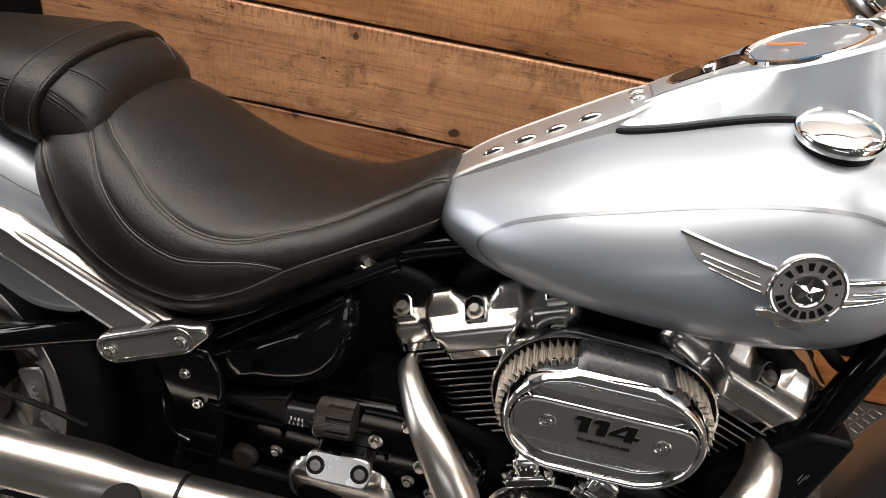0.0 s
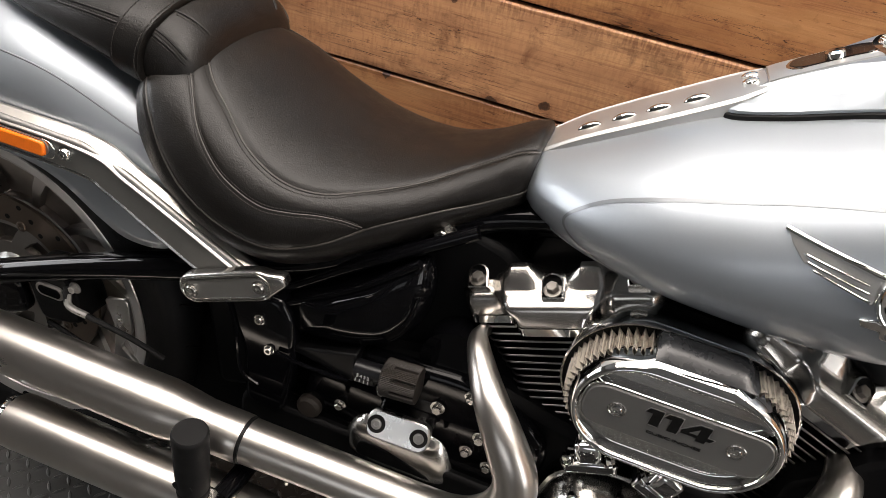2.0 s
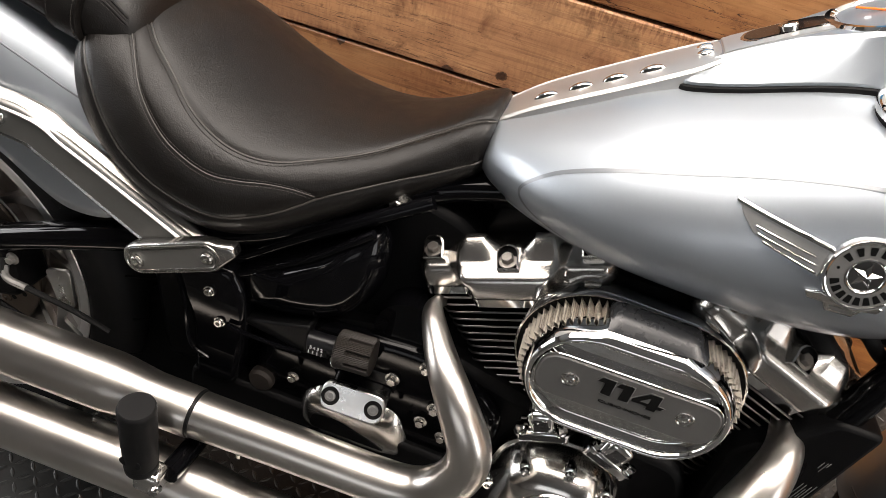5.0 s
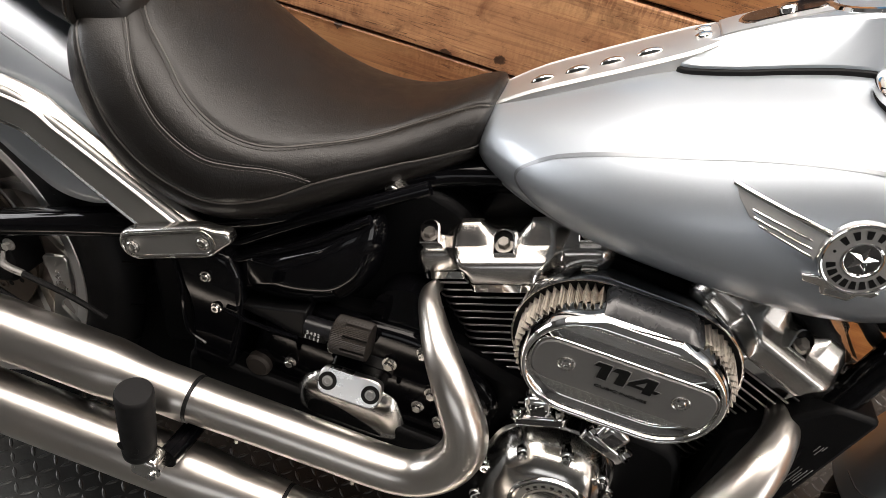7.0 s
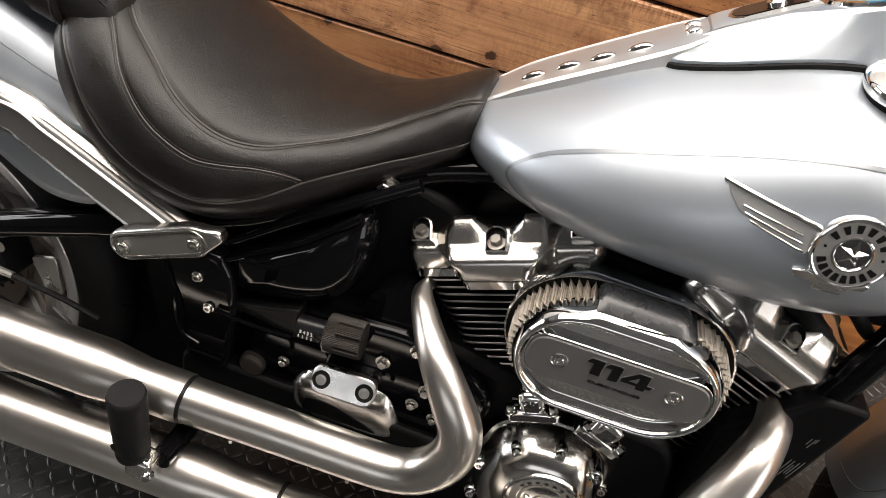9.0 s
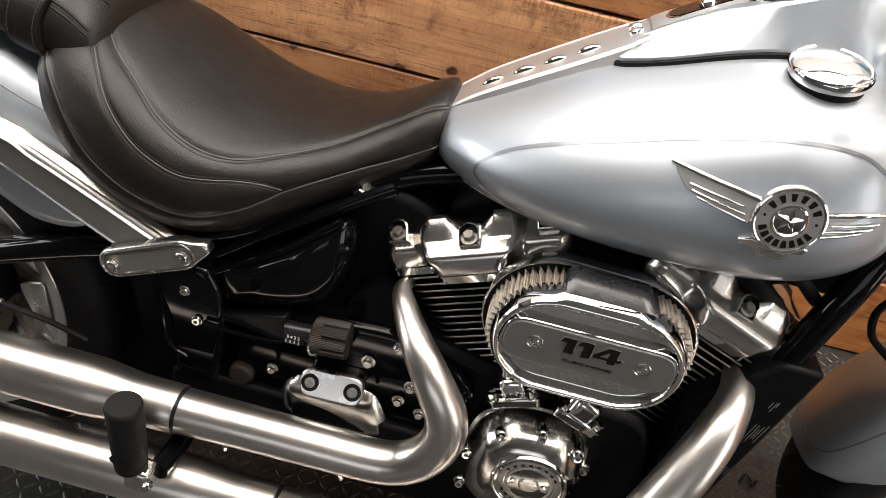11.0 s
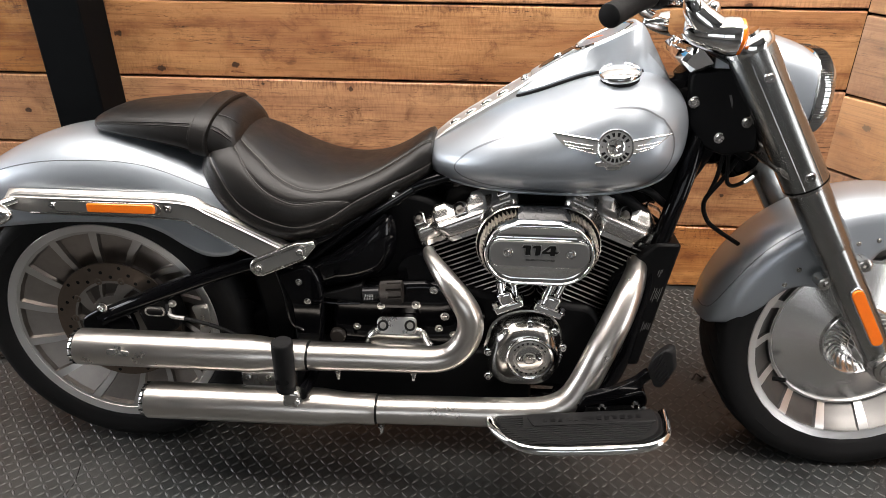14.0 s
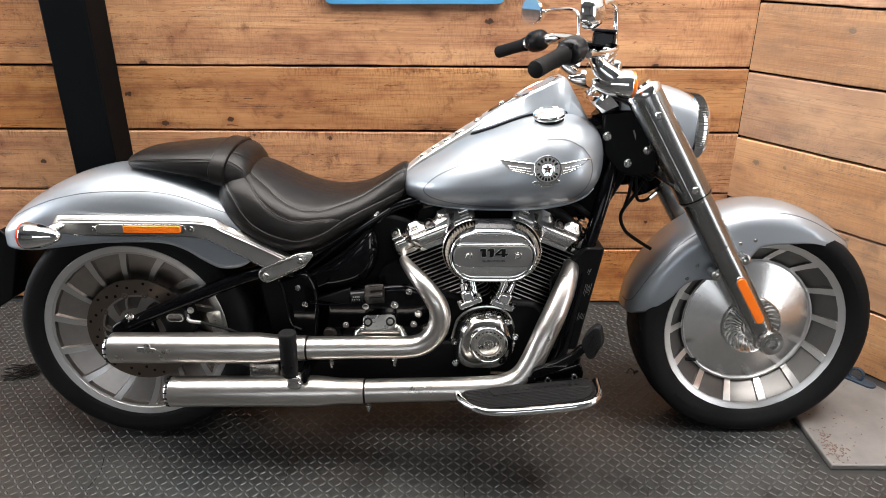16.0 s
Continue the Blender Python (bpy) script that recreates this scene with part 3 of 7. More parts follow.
def oval_ring(x, w, zt, zb, zm, p=2.4, q=2.2, n=56):
    """A closed cross-section: half width w at height zm, from zb to zt."""
    out = []
    for a in np.linspace(0, 2 * math.pi, n, endpoint=False):
        c, s = math.cos(a), math.sin(a)
        y = w * math.copysign(abs(c) ** (2 / p), c)
        h = (zt - zm) if s > 0 else (zm - zb)
        out.append((x, y, zm + h * math.copysign(abs(s) ** (2 / (q if s > 0 else p)), s)))
    return out


# fuel tank: x, half width, top, bottom, height of the widest place
TANK = [(0.712, 0.030, 0.728, 0.690, 0.706), (0.722, 0.058, 0.745, 0.676, 0.708), (0.745, 0.090, 0.757, 0.664, 0.711), (0.80, 0.136, 0.789, 0.652, 0.716),
        (0.87, 0.172, 0.830, 0.646, 0.726), (0.95, 0.194, 0.863, 0.644, 0.739), (1.03, 0.204, 0.893, 0.645, 0.751), (1.09, 0.204, 0.901, 0.650, 0.760), (1.14, 0.193, 0.896, 0.660, 0.768),
        (1.18, 0.170, 0.876, 0.676, 0.777), (1.205, 0.138, 0.857, 0.700, 0.783), (1.218, 0.098, 0.832, 0.728, 0.785), (1.223, 0.05, 0.81, 0.752, 0.783)]
TANKC = catmull(TANK, 6)


def tank_top(x):
    """Fullness of the tank's upper side: a ridge behind, a full shoulder in front."""
    return float(np.interp(x, [0.75, 0.95, 1.06], [1.6, 1.95, 2.85]))


tank = part("fuel_tank", loft([oval_ring(x, w, zt, zb, zm, 2.15, tank_top(x)) for x, w, zt, zb, zm in TANKC]), PAINT, BIKE, "silver-blue metallic teardrop tank")


def tank_side(x, z, out=0.0, side=-1):
    """The tank's skin at x and height z, on one side."""
    k = [np.interp(x, TANKC[:, 0], TANKC[:, i]) for i in range(5)]
    _, w, zt, zb, zm = k
    s = (z - zm) / ((zt - zm) if z > zm else (zm - zb))
    s = max(-0.999, min(0.999, s))
    e = tank_top(x) if z > zm else 2.15
    c = math.sqrt(max(0.0, 1 - abs(s) ** e))
    return Vector((x, side * (w * c ** (2 / 2.15) + out), z))


# seam lip along the tank's lower edge
for side in (-1, 1):
    lip = []
    for x in np.linspace(0.735, 1.20, 26):
        zb = np.interp(x, TANKC[:, 0], TANKC[:, 3])
        zm = np.interp(x, TANKC[:, 0], TANKC[:, 4])
        lip.append(tank_side(x, zb + 0.16 * (zm - zb), 0.001, side)[:])
    part("seam_lip", tube(lip, 0.0035, 8, 2), PAINT, tank)


def tank_band(pts, half, name, material, side=-1, out=0.0007):
    """A flat painted band on the tank's side, along points of x and z."""
    path = catmull(pts, 8)
    bm, rows = bmesh.new(), []
    for i, (x, z) in enumerate(path):
        (x0, z0), (x1, z1) = path[max(0, i - 1)], path[min(len(path) - 1, i + 1)]
        k = math.hypot(x1 - x0, z1 - z0) or 1.0
        nx, nz = -(z1 - z0) / k * half, (x1 - x0) / k * half
        rows.append([bm.verts.new(tank_side(x + nx * q, z + nz * q, out, side)) for q in (-1, 0, 1)])
    for a, b in zip(rows, rows[1:]):
        for q in (0, 1):
            bm.faces.new((a[q], a[q + 1], b[q + 1], b[q]))
    return part(name, bm, material, tank)


STRIPE_LINE = [(1.152, 0.827), (1.113, 0.845), (1.06, 0.845), (1.0, 0.830), (0.93, 0.804), (0.863, 0.777), (0.812, 0.750), (0.785, 0.728), (0.774, 0.711), (0.782, 0.698), (0.81, 0.688), (0.87, 0.680), (0.98, 0.676), (1.08, 0.681), (1.14, 0.700), (1.168, 0.730), (1.178, 0.765), (1.173, 0.798), (1.152, 0.827)]
for side in (-1, 1):
    tank_band(STRIPE_LINE, 0.0015, "pinstripe", STRIPE, side)


def on_skin(bm_outline, depth, name, material, parent, out=0.0):
    """A thin plate of outline (x, z) laid on the tank's right skin."""
    lo = [tuple(tank_side(x, z, out)) for x, z in bm_outline]
    hi = [(x, y - depth, z) for x, y, z in lo]
    return part(name, loft([lo, hi]), material, parent, bevel=0.0012, seg=2)


# tank badge: ring, star, wings, ribbon; the lettering round the ring is left as plain bars
BX, BZ = 1.0667, 0.7812
bnor = (tank_side(BX, BZ + 0.02) - tank_side(BX, BZ - 0.02)).cross(tank_side(BX - 0.02, BZ) - tank_side(BX + 0.02, BZ)).normalized()
if bnor.y > 0:
    bnor = -bnor
bc = tank_side(BX, BZ) + bnor * 0.0015
badge = part("badge_disc", turn([(0.0330, -0.003), (0.0330, 0.0035), (0.0322, 0.0050), (0.0308, 0.0055), (0.0297, 0.0050), (0.0292, 0.0038), (0.0163, 0.0038), (0.0160, 0.0052), (0.0150, 0.0057), (0.0140, 0.0050), (0.0135, 0.0036), (0.0005, 0.0036)], bc, bnor, 56), CHROME, tank, "round chrome badge with grey ring")
part("badge_ring", turn([(0.0164, 0), (0.0291, 0), (0.0291, 0.0005), (0.0164, 0.0005), (0.0164, 0)], bc + bnor * 0.0039, bnor, 48, cap=False), BADGE, badge)
bu = Vector((1, 0, 0)) - bnor * bnor.x
bu.normalize()
bv = bnor.cross(bu)
if bv.z < 0:
    bv = -bv


def ring_plate(r0, r1, a0, a1, h, wedge=0.0):
    """A small flat bar bent along the badge's ring."""
    lo, hi = [], []
    for r, turn_in in ((r0, wedge), (r1, 0.0)):
        for a in np.linspace(a0 + turn_in, a1 - turn_in, 4)[:: 1 if r == r0 else -1]:
            p = bc + bnor * h + (bu * math.cos(radians(a)) + bv * math.sin(radians(a))) * r
            lo.append(p)
            hi.append(p + bnor * 0.0007)
    return loft([lo, hi])


for first, last, count in ((150, 34, 6), (209, 333, 8)):
    for i, a in enumerate(np.linspace(first, last, count)):
        part("letter_bar", ring_plate(0.0196, 0.0268, a - 6.0, a + 6.0, 0.0044, 0.8), INK, badge)
for a in (178, 6):
    part("letter_dot", turn([(0.0013, 0), (0.0013, 0.0007), (0.0002, 0.0007)], bc + bnor * 0.0044 + (bu * math.cos(radians(a)) + bv * math.sin(radians(a))) * 0.0232, bnor, 10), INK, badge)
star = []
for i in range(10):
    a, r = radians(90 + 36 * i), 0.0128 if i % 2 == 0 else 0.0052
    star.append(bc + bnor * 0.0037 + (bu * math.cos(a) + bv * math.sin(a)) * r)
bm = bmesh.new()
tip = bm.verts.new(bc + bnor * 0.0075)
vs = [bm.verts.new(p) for p in star]
for i in range(10):
    bm.faces.new((vs[i], vs[(i + 1) % 10], tip))
part("badge_star", bm, CHROME, badge, sharp=10)
# each wing: a satin field under a bright upper rail, with thin ribs along its lower half
WINGS = {
    -1: ([(1.036, 0.7900), (1.000, 0.7945), (0.9575, 0.7985), (0.9640, 0.7900), (0.9760, 0.7800), (1.000, 0.7735), (1.036, 0.7655)],
         [(1.0375, 0.7925), (1.000, 0.7960), (0.9565, 0.7990)],
         [[(0.9760, 0.7865), (1.000, 0.7845), (1.0265, 0.7820)], [(0.9790, 0.7815), (1.000, 0.7788), (1.0290, 0.7752)], [(0.9850, 0.7770), (1.005, 0.7735), (1.0330, 0.7682)]]),
    1: ([(1.098, 0.7905), (1.130, 0.7965), (1.168, 0.8005), (1.160, 0.7930), (1.146, 0.7840), (1.124, 0.7765), (1.097, 0.7680)],
        [(1.096, 0.7925), (1.130, 0.7985), (1.169, 0.8015)],
        [[(1.150, 0.7905), (1.130, 0.7870), (1.106, 0.7835)], [(1.146, 0.7850), (1.128, 0.7812), (1.103, 0.7765)], [(1.136, 0.7800), (1.122, 0.7755), (1.100, 0.7695)]]),
}
for side_x, (field, rail, ribs) in WINGS.items():
    wing = on_skin(field, 0.0016, "badge_wing", BADGE, tank)
    for pts, r in [(rail, 0.0024)] + [(q, 0.0011) for q in ribs]:
        path = [tank_side(x, z, 0.0016 + 0.3 * r) for x, z in catmull(pts, 6)]
        part("wing_rail" if r > 0.002 else "wing_rib", tube([tuple(p) for p in path], r, 8, 1, flat=0.8), CHROME, wing)
ribbon = on_skin([(BX - 0.022, BZ - 0.0265), (BX - 0.034, BZ - 0.0300), (BX - 0.030, BZ - 0.0365), (BX - 0.016, BZ - 0.0360), (BX - 0.011, BZ - 0.0435), (BX + 0.012, BZ - 0.0425), (BX + 0.016, BZ - 0.0345), (BX + 0.028, BZ - 0.0325), (BX + 0.031, BZ - 0.0255), (BX + 0.022, BZ - 0.0245), (BX, BZ - 0.0310)], 0.003, "badge_ribbon", CHROME, tank)
on_skin([(BX - 0.009, BZ - 0.0405), (BX + 0.010, BZ - 0.0398), (BX + 0.012, BZ - 0.0352), (BX - 0.011, BZ - 0.0358)], 0.0004, "ribbon_field", BADGE, ribbon, out=0.003)

# filler cap on the right shoulder
capn = Vector((-0.10, -0.23, 0.96)).normalized()
capat = Vector((1.079, -0.106, 0.8880))
# black disc puts the shadow gap below the cap's rim into colour
part("cap_gap", turn([(0.0355, -0.016), (0.0355, 0.002), (0.0005, 0.002)], capat, capn, 40), RUBBER, tank, "black disc standing for the shadow gap under the cap")
part("filler_cap", turn([(0.033, 0.000), (0.0375, 0.002), (0.0388, 0.006), (0.0388, 0.010), (0.0375, 0.0125), (0.0350, 0.0138), (0.0335, 0.0128), (0.031, 0.0140), (0.024, 0.0168), (0.014, 0.0190), (0.0005, 0.0198)], capat, capn, 48), CHROME, tank, "flat chrome filler cap", sharp=50)

# console on the tank's spine
CONS = [(0.884, 0.034, 0.846, 0.843), (0.897, 0.052, 0.856, 0.848), (0.93, 0.062, 0.880, 0.858), (0.98, 0.069, 0.910, 0.876), (1.03, 0.076, 0.937, 0.891), (1.08, 0.081, 0.962, 0.897), (1.110, 0.078, 0.975, 0.893), (1.126, 0.074, 0.974, 0.890), (1.150, 0.068, 0.936, 0.886), (1.172, 0.061, 0.900, 0.876), (1.187, 0.05, 0.876, 0.862)]


def tank_roof(x, y):
    """Height of the tank's upper skin over x and y."""
    w, zt, _, zm = [np.interp(x, TANKC[:, 0], TANKC[:, i]) for i in range(1, 5)]
    return zm + (zt - zm) * (1 - min(1.0, abs(y) / w) ** 2.15) ** (1 / tank_top(x))


rings, gasket = [], []
for x, w, zt, zb in catmull(CONS, 4):
    k = float(np.interp(x, [0.98, 1.015, 1.055, 1.10, 1.125], [0.46, 0.70, 0.80, 0.74, 0.48]))
    m = max(0.88, k + 0.06)
    roof = tank_roof(x, w)
    foot = max(zb - 0.006, min(roof + 0.005, zb + 0.010)) if x < 1.13 else zb - 0.006
    f = float(np.interp(x, [0.92, 0.99, 1.06], [0.35, 0.44, 0.50]))
    crease = max(foot + 0.004, zb + f * (zt - zb))
    rings.append([(x, -w, foot), (x, -w, foot + 0.003), (x, -w * m, crease), (x, -w * (k + 0.06), zt - 0.004), (x, -w * k, zt), (x, w * k, zt), (x, w * (k + 0.06), zt - 0.004), (x, w * m, crease), (x, w, foot + 0.003), (x, w, foot)])
    h = foot - 0.0005
    g = w + 0.003
    gasket.append([(x, -g, h - 0.014), (x, -g, h - 0.001), (x, -g + 0.002, h), (x, g - 0.002, h), (x, g, h - 0.001), (x, g, h - 0.014)])
console = part("console", loft(rings), PAINT, tank, "silver faceted dash console", sharp=25)
part("console_gasket", loft(gasket), RUBBER, tank, "black rubber console gasket")
dial_at, dial_n = Vector((1.057, 0, 0.945)), Vector((-0.42, 0, 0.908)).normalized()
part("speedometer_bezel", turn([(0.056, -0.006), (0.0625, -0.001), (0.0630, 0.004), (0.0610, 0.0068), (0.0565, 0.0070), (0.0535, 0.0045), (0.052, 0.002)], dial_at, dial_n, 48, cap=False), CHROME, tank, "round chrome speedometer bezel")
part("speedometer_dial", turn([(0.053, 0.001), (0.053, 0.003), (0.0005, 0.003)], dial_at, dial_n, 40), DIAL, tank, "dark speedometer face")
for i in range(17):
    a = radians(-40 + 260 * i / 16)
    u, v = Vector((0, -1, 0)), dial_n.cross(Vector((0, -1, 0)))
    rad = u * math.cos(a) + v * math.sin(a)
    part("dial_tick", block((1, 1, 1), Matrix.Translation(dial_at + dial_n * 0.0036 + rad * 0.044) @ Matrix((rad, dial_n.cross(rad), dial_n)).transposed().to_4x4() @ Matrix.Diagonal((0.009, 0.0014, 0.0008, 1))), DECAL, tank)
part("dial_needle", tube([tuple(dial_at + dial_n * 0.005), tuple(dial_at + dial_n * 0.005 + Vector((-0.03, 0.02, -0.01)))], 0.0012, 6, 1), AMBER, tank)

# chrome strip from the seat to the console, with raised ovals, and the dark inset
strip = [(0.726, 0.038, 0.742), (0.76, 0.044, 0.769), (0.80, 0.047, 0.795), (0.85, 0.049, 0.826), (0.895, 0.048, 0.854), (0.910, 0.043, 0.8635), (0.920, 0.038, 0.870)]
rings = []
for x, w, z in catmull(strip, 5):
    rings.append([(x, -w, z - 0.016), (x, -w, z - 0.002), (x, -w * 0.93, z + 0.0015), (x, -w * 0.88, z), (x, -w * 0.6, z + 0.003), (x, 0, z + 0.0045), (x, w * 0.6, z + 0.003), (x, w * 0.88, z), (x, w * 0.93, z + 0.0015), (x, w, z - 0.002), (x, w, z - 0.016)])
part("console_strip", loft(rings), STRIP, tank, "brushed metal strip with pressed ovals", sharp=30)
def strip_frame(x, yy):
    """Where the strip's top lies at x, with its slope."""
    xs, zs = [q[0] for q in strip], [q[2] for q in strip]
    z = np.interp(x, xs, zs) + 0.003
    slope = math.degrees(math.atan2(np.interp(x + 0.01, xs, zs) - np.interp(x - 0.01, xs, zs), 0.02))
    return Matrix.Translation((x, yy, z)) @ pose(0, 0, 0, 0, -slope, 0)


# louvres: low domes, steeper towards the right
for x in (0.768, 0.800, 0.831, 0.8635):
    m = strip_frame(x, -0.021)
    rows = []
    for v in np.linspace(1.0, -0.97, 12):
        half, top = 0.0135 * math.sqrt(1 - (v * 0.99) ** 2), 0.0060 * math.sqrt(1 - (v * 0.99) ** 2)
        rows.append([m @ Vector((half * math.cos(a), v * (0.011 if v > 0 else 0.0045), top * math.sin(a) - 0.001)) for a in np.linspace(0, math.pi, 13)])
    part("strip_louvre", loft(rows, cap=False), CHROME, tank, sharp=60)
for yy in (-0.012, 0.010):
    m = Matrix.Translation((0.907, yy, 0.8665)) @ pose(0, 0, 0, 0, -30, 0)
    bm = turn([(0.0075, -0.003), (0.0070, 0.0015), (0.0045, 0.0032), (0.0003, 0.0038)], (0, 0, 0), (0, 0, 1), 22)
    bmesh.ops.transform(bm, matrix=m @ Matrix.Diagonal((1.15, 0.8, 1.0, 1)), verts=bm.verts[:])
    part("strip_stud", bm, CHROME, tank)
rings = []
for x in np.linspace(0.921, 1.008, 14):
    z = np.interp(x, [q[0] for q in CONS], [q[2] for q in CONS])
    rings.append([(x, -0.027, z - 0.004), (x, -0.027, z + 0.0022), (x, -0.022, z + 0.0034), (x, 0.022, z + 0.0034), (x, 0.027, z + 0.0022), (x, 0.027, z - 0.004)])
part("console_inset", loft(rings), STRIP, tank, "chrome frame on the console")
for tag, mt, x0, x1, wide, up in (("inset_rim", CHROME, 0.934, 1.006, 0.0195, 0.0044), ("console_inset_panel", PANEL, 0.9365, 1.0035, 0.0172, 0.0052)):
    rings = []
    for x in np.linspace(x0, x1, 22):
        z = np.interp(x, [q[0] for q in CONS], [q[2] for q in CONS])
        w = wide * math.sqrt(max(0.02, 1 - max(0.0, (abs(x - (x0 + x1) / 2) - (x1 - x0) / 2 + 0.014) / 0.014) ** 2))
        rings.append([(x, -w, z + 0.001), (x, -w, z + up), (x, w, z + up), (x, w, z + 0.001)])
    part(tag, loft(rings), mt, tank, "glossy dark console panel" if mt is PANEL else "", sharp=40)
part("console_key_knob", turn([(0.009, 0), (0.009, 0.005), (0.007, 0.0068), (0.0004, 0.0072)], (0.970, -0.010, 0.909), (-0.45, 0, 0.9), 20), CHROME, tank)

# ---- seat ----
# x, half width, top, bottom, height of the widest place
SEAT = [(0.262, 0.120, 0.735, 0.650, 0.690), (0.285, 0.148, 0.763, 0.612, 0.678), (0.32, 0.166, 0.766, 0.570, 0.654), (0.37, 0.180, 0.750, 0.543, 0.631), (0.42, 0.185, 0.723, 0.529, 0.616), (0.47, 0.181, 0.702, 0.528, 0.610), (0.52, 0.166, 0.691, 0.543, 0.617),
        (0.57, 0.142, 0.691, 0.571, 0.633), (0.62, 0.117, 0.702, 0.598, 0.651), (0.665, 0.094, 0.724, 0.626, 0.674), (0.70, 0.080, 0.747, 0.650, 0.695), (0.722, 0.068, 0.757, 0.668, 0.708), (0.731, 0.040, 0.748, 0.690, 0.712)]
SEATC = catmull(SEAT, 6)


# seams: x, angle round the section (180 is the right side, 90 the top)
SEAM_IN = [(0.300, 108), (0.335, 118), (0.357, 125), (0.390, 132), (0.418, 139), (0.450, 144), (0.485, 147), (0.518, 147), (0.555, 143), (0.600, 138), (0.650, 131), (0.700, 132), (0.726, 138)]
SEAM_MID = [(0.300, 116), (0.325, 127), (0.345, 137), (0.369, 150), (0.400, 159), (0.430, 163), (0.460, 165), (0.490, 164), (0.520, 164), (0.545, 169), (0.566, 178)]
SEAM_OUT = [(0.275, 140), (0.290, 156), (0.310, 168), (0.334, 178), (0.377, 183), (0.424, 186), (0.471, 188), (0.525, 185), (0.567, 180), (0.620, 177), (0.670, 181), (0.710, 186), (0.727, 190)]
GROOVES = [(catmull(q, 8), deep) for q, deep in ((SEAM_IN, 0.0034), (SEAM_MID, 0.0026), (SEAM_OUT, 0.0034))]


def pinch(x, a):
    """How far the seams draw the leather in."""
    a %= 360
    if not 90 <= a <= 270:
        a = (180 - a) % 360
    deep = 0.0
    for q, most in GROOVES:
        if q[0][0] - 0.004 < x < q[-1][0] + 0.004:
            d = (a - np.interp(x, q[:, 0], q[:, 1])) * 0.0024
            deep += most * (0.55 * math.exp(-(d / 0.0035) ** 2) + 0.45 * math.exp(-(d / 0.011) ** 2))
    return deep


def seat_point(x, a, out=0.0):
    """The seat's skin at x and angle a (degrees: 180 is the right side, 90 the top)."""
    out -= pinch(x, a)
    w, zt, zb, zm = [np.interp(x, SEATC[:, 0], SEATC[:, i]) for i in range(1, 5)]
    c, s = math.cos(radians(a)), math.sin(radians(a))
    y = w * math.copysign(abs(c) ** (2 / 2.3), c)
    z = zm + ((zt - zm) if s > 0 else (zm - zb)) * math.copysign(abs(s) ** (2 / 2.5), s)
    k = out / max(1e-6, math.hypot(y, z - zm))
    return (x, y * (1 + k), zm + (z - zm) * (1 + k))


rings = []
for row in catmull(SEAT, 13):
    rings.append([seat_point(row[0], a) for a in np.linspace(0, 360, 180, endpoint=False)])
seat = part("rider_seat", loft(rings), LEATHER, BIKE, "black leather scooped saddle with twin stitching", sharp=60)


def seat_seam(rows, r, name, material, out=0.0008):
    """A seam over the seat; rows of x and angle."""
    for flip in (False, True):
        pts = [seat_point(x, (180 - a) if flip else a, out) for x, a in catmull(rows, 7)]
        part(name, tube(pts, r, 7, 1), material, seat)


def seat_stitches(rows, name="stitches"):
    for flip in (False, True):
        bm = bmesh.new()
        path = [Vector(seat_point(x, (180 - a) if flip else a, 0.0006)) for x, a in catmull(rows, 40)]
        run = 0.0
        start = path[0]
        for p, q in zip(path, path[1:]):
            run += (q - p).length
            if run > 0.0044:
                d = (q - start)
                if d.length > 1e-5:
                    tube([tuple(start + d * 0.1), tuple(start + d * 0.72)], 0.00055, 5, 1, bm=bm)
                start, run = q, 0.0
        part(name, bm, THREAD, seat)


for q, rows_of, cord in ((SEAM_IN, (2.3,), 0.0014), (SEAM_MID, (2.0, -2.2), 0.0010), (SEAM_OUT, (), 0.0015)):
    seat_seam(q, cord, "seam", CORD, 0.0006)
    for k in rows_of:
        seat_stitches([(x, a + k) for x, a in q])

# ---- pillion pad ----
PAD = [(0.010, 0.040, 0.772, 0.757), (0.022, 0.070, 0.783, 0.752), (0.06, 0.095, 0.797, 0.745), (0.13, 0.116, 0.805, 0.735), (0.20, 0.128, 0.812, 0.722), (0.25, 0.132, 0.814, 0.708), (0.290, 0.130, 0.809, 0.696), (0.315, 0.125, 0.799, 0.691), (0.331, 0.115, 0.781, 0.693), (0.339, 0.100, 0.758, 0.703)]
PADC = catmull(PAD, 6)


def pad_point(x, a, out=0.0):
    w, zt, zb = [np.interp(x, PADC[:, 0], PADC[:, i]) for i in range(1, 4)]
    zm = zb + 0.42 * (zt - zb)
    c, s = math.cos(radians(a)), math.sin(radians(a))
    y = w * math.copysign(abs(c) ** (2 / 2.6), c)
    z = zm + ((zt - zm) if s > 0 else (zm - zb)) * math.copysign(abs(s) ** (2 / 2.6), s)
    k = out / max(1e-6, math.hypot(y, z - zm))
    return (x, y * (1 + k), zm + (z - zm) * (1 + k))


def stitch_row(path, step=0.0056, r=0.00055):
    """Short threads one after the other along a path."""
    bm = bmesh.new()
    path = [Vector(p) for p in path]
    start, run = path[0], 0.0
    for p, q in zip(path, path[1:]):
        run += (q - p).length
        if run > step:
            d = q - start
            tube([tuple(start + d * 0.1), tuple(start + d * 0.72)], r, 5, 1, bm=bm)
            start, run = q, 0.0
    return bm


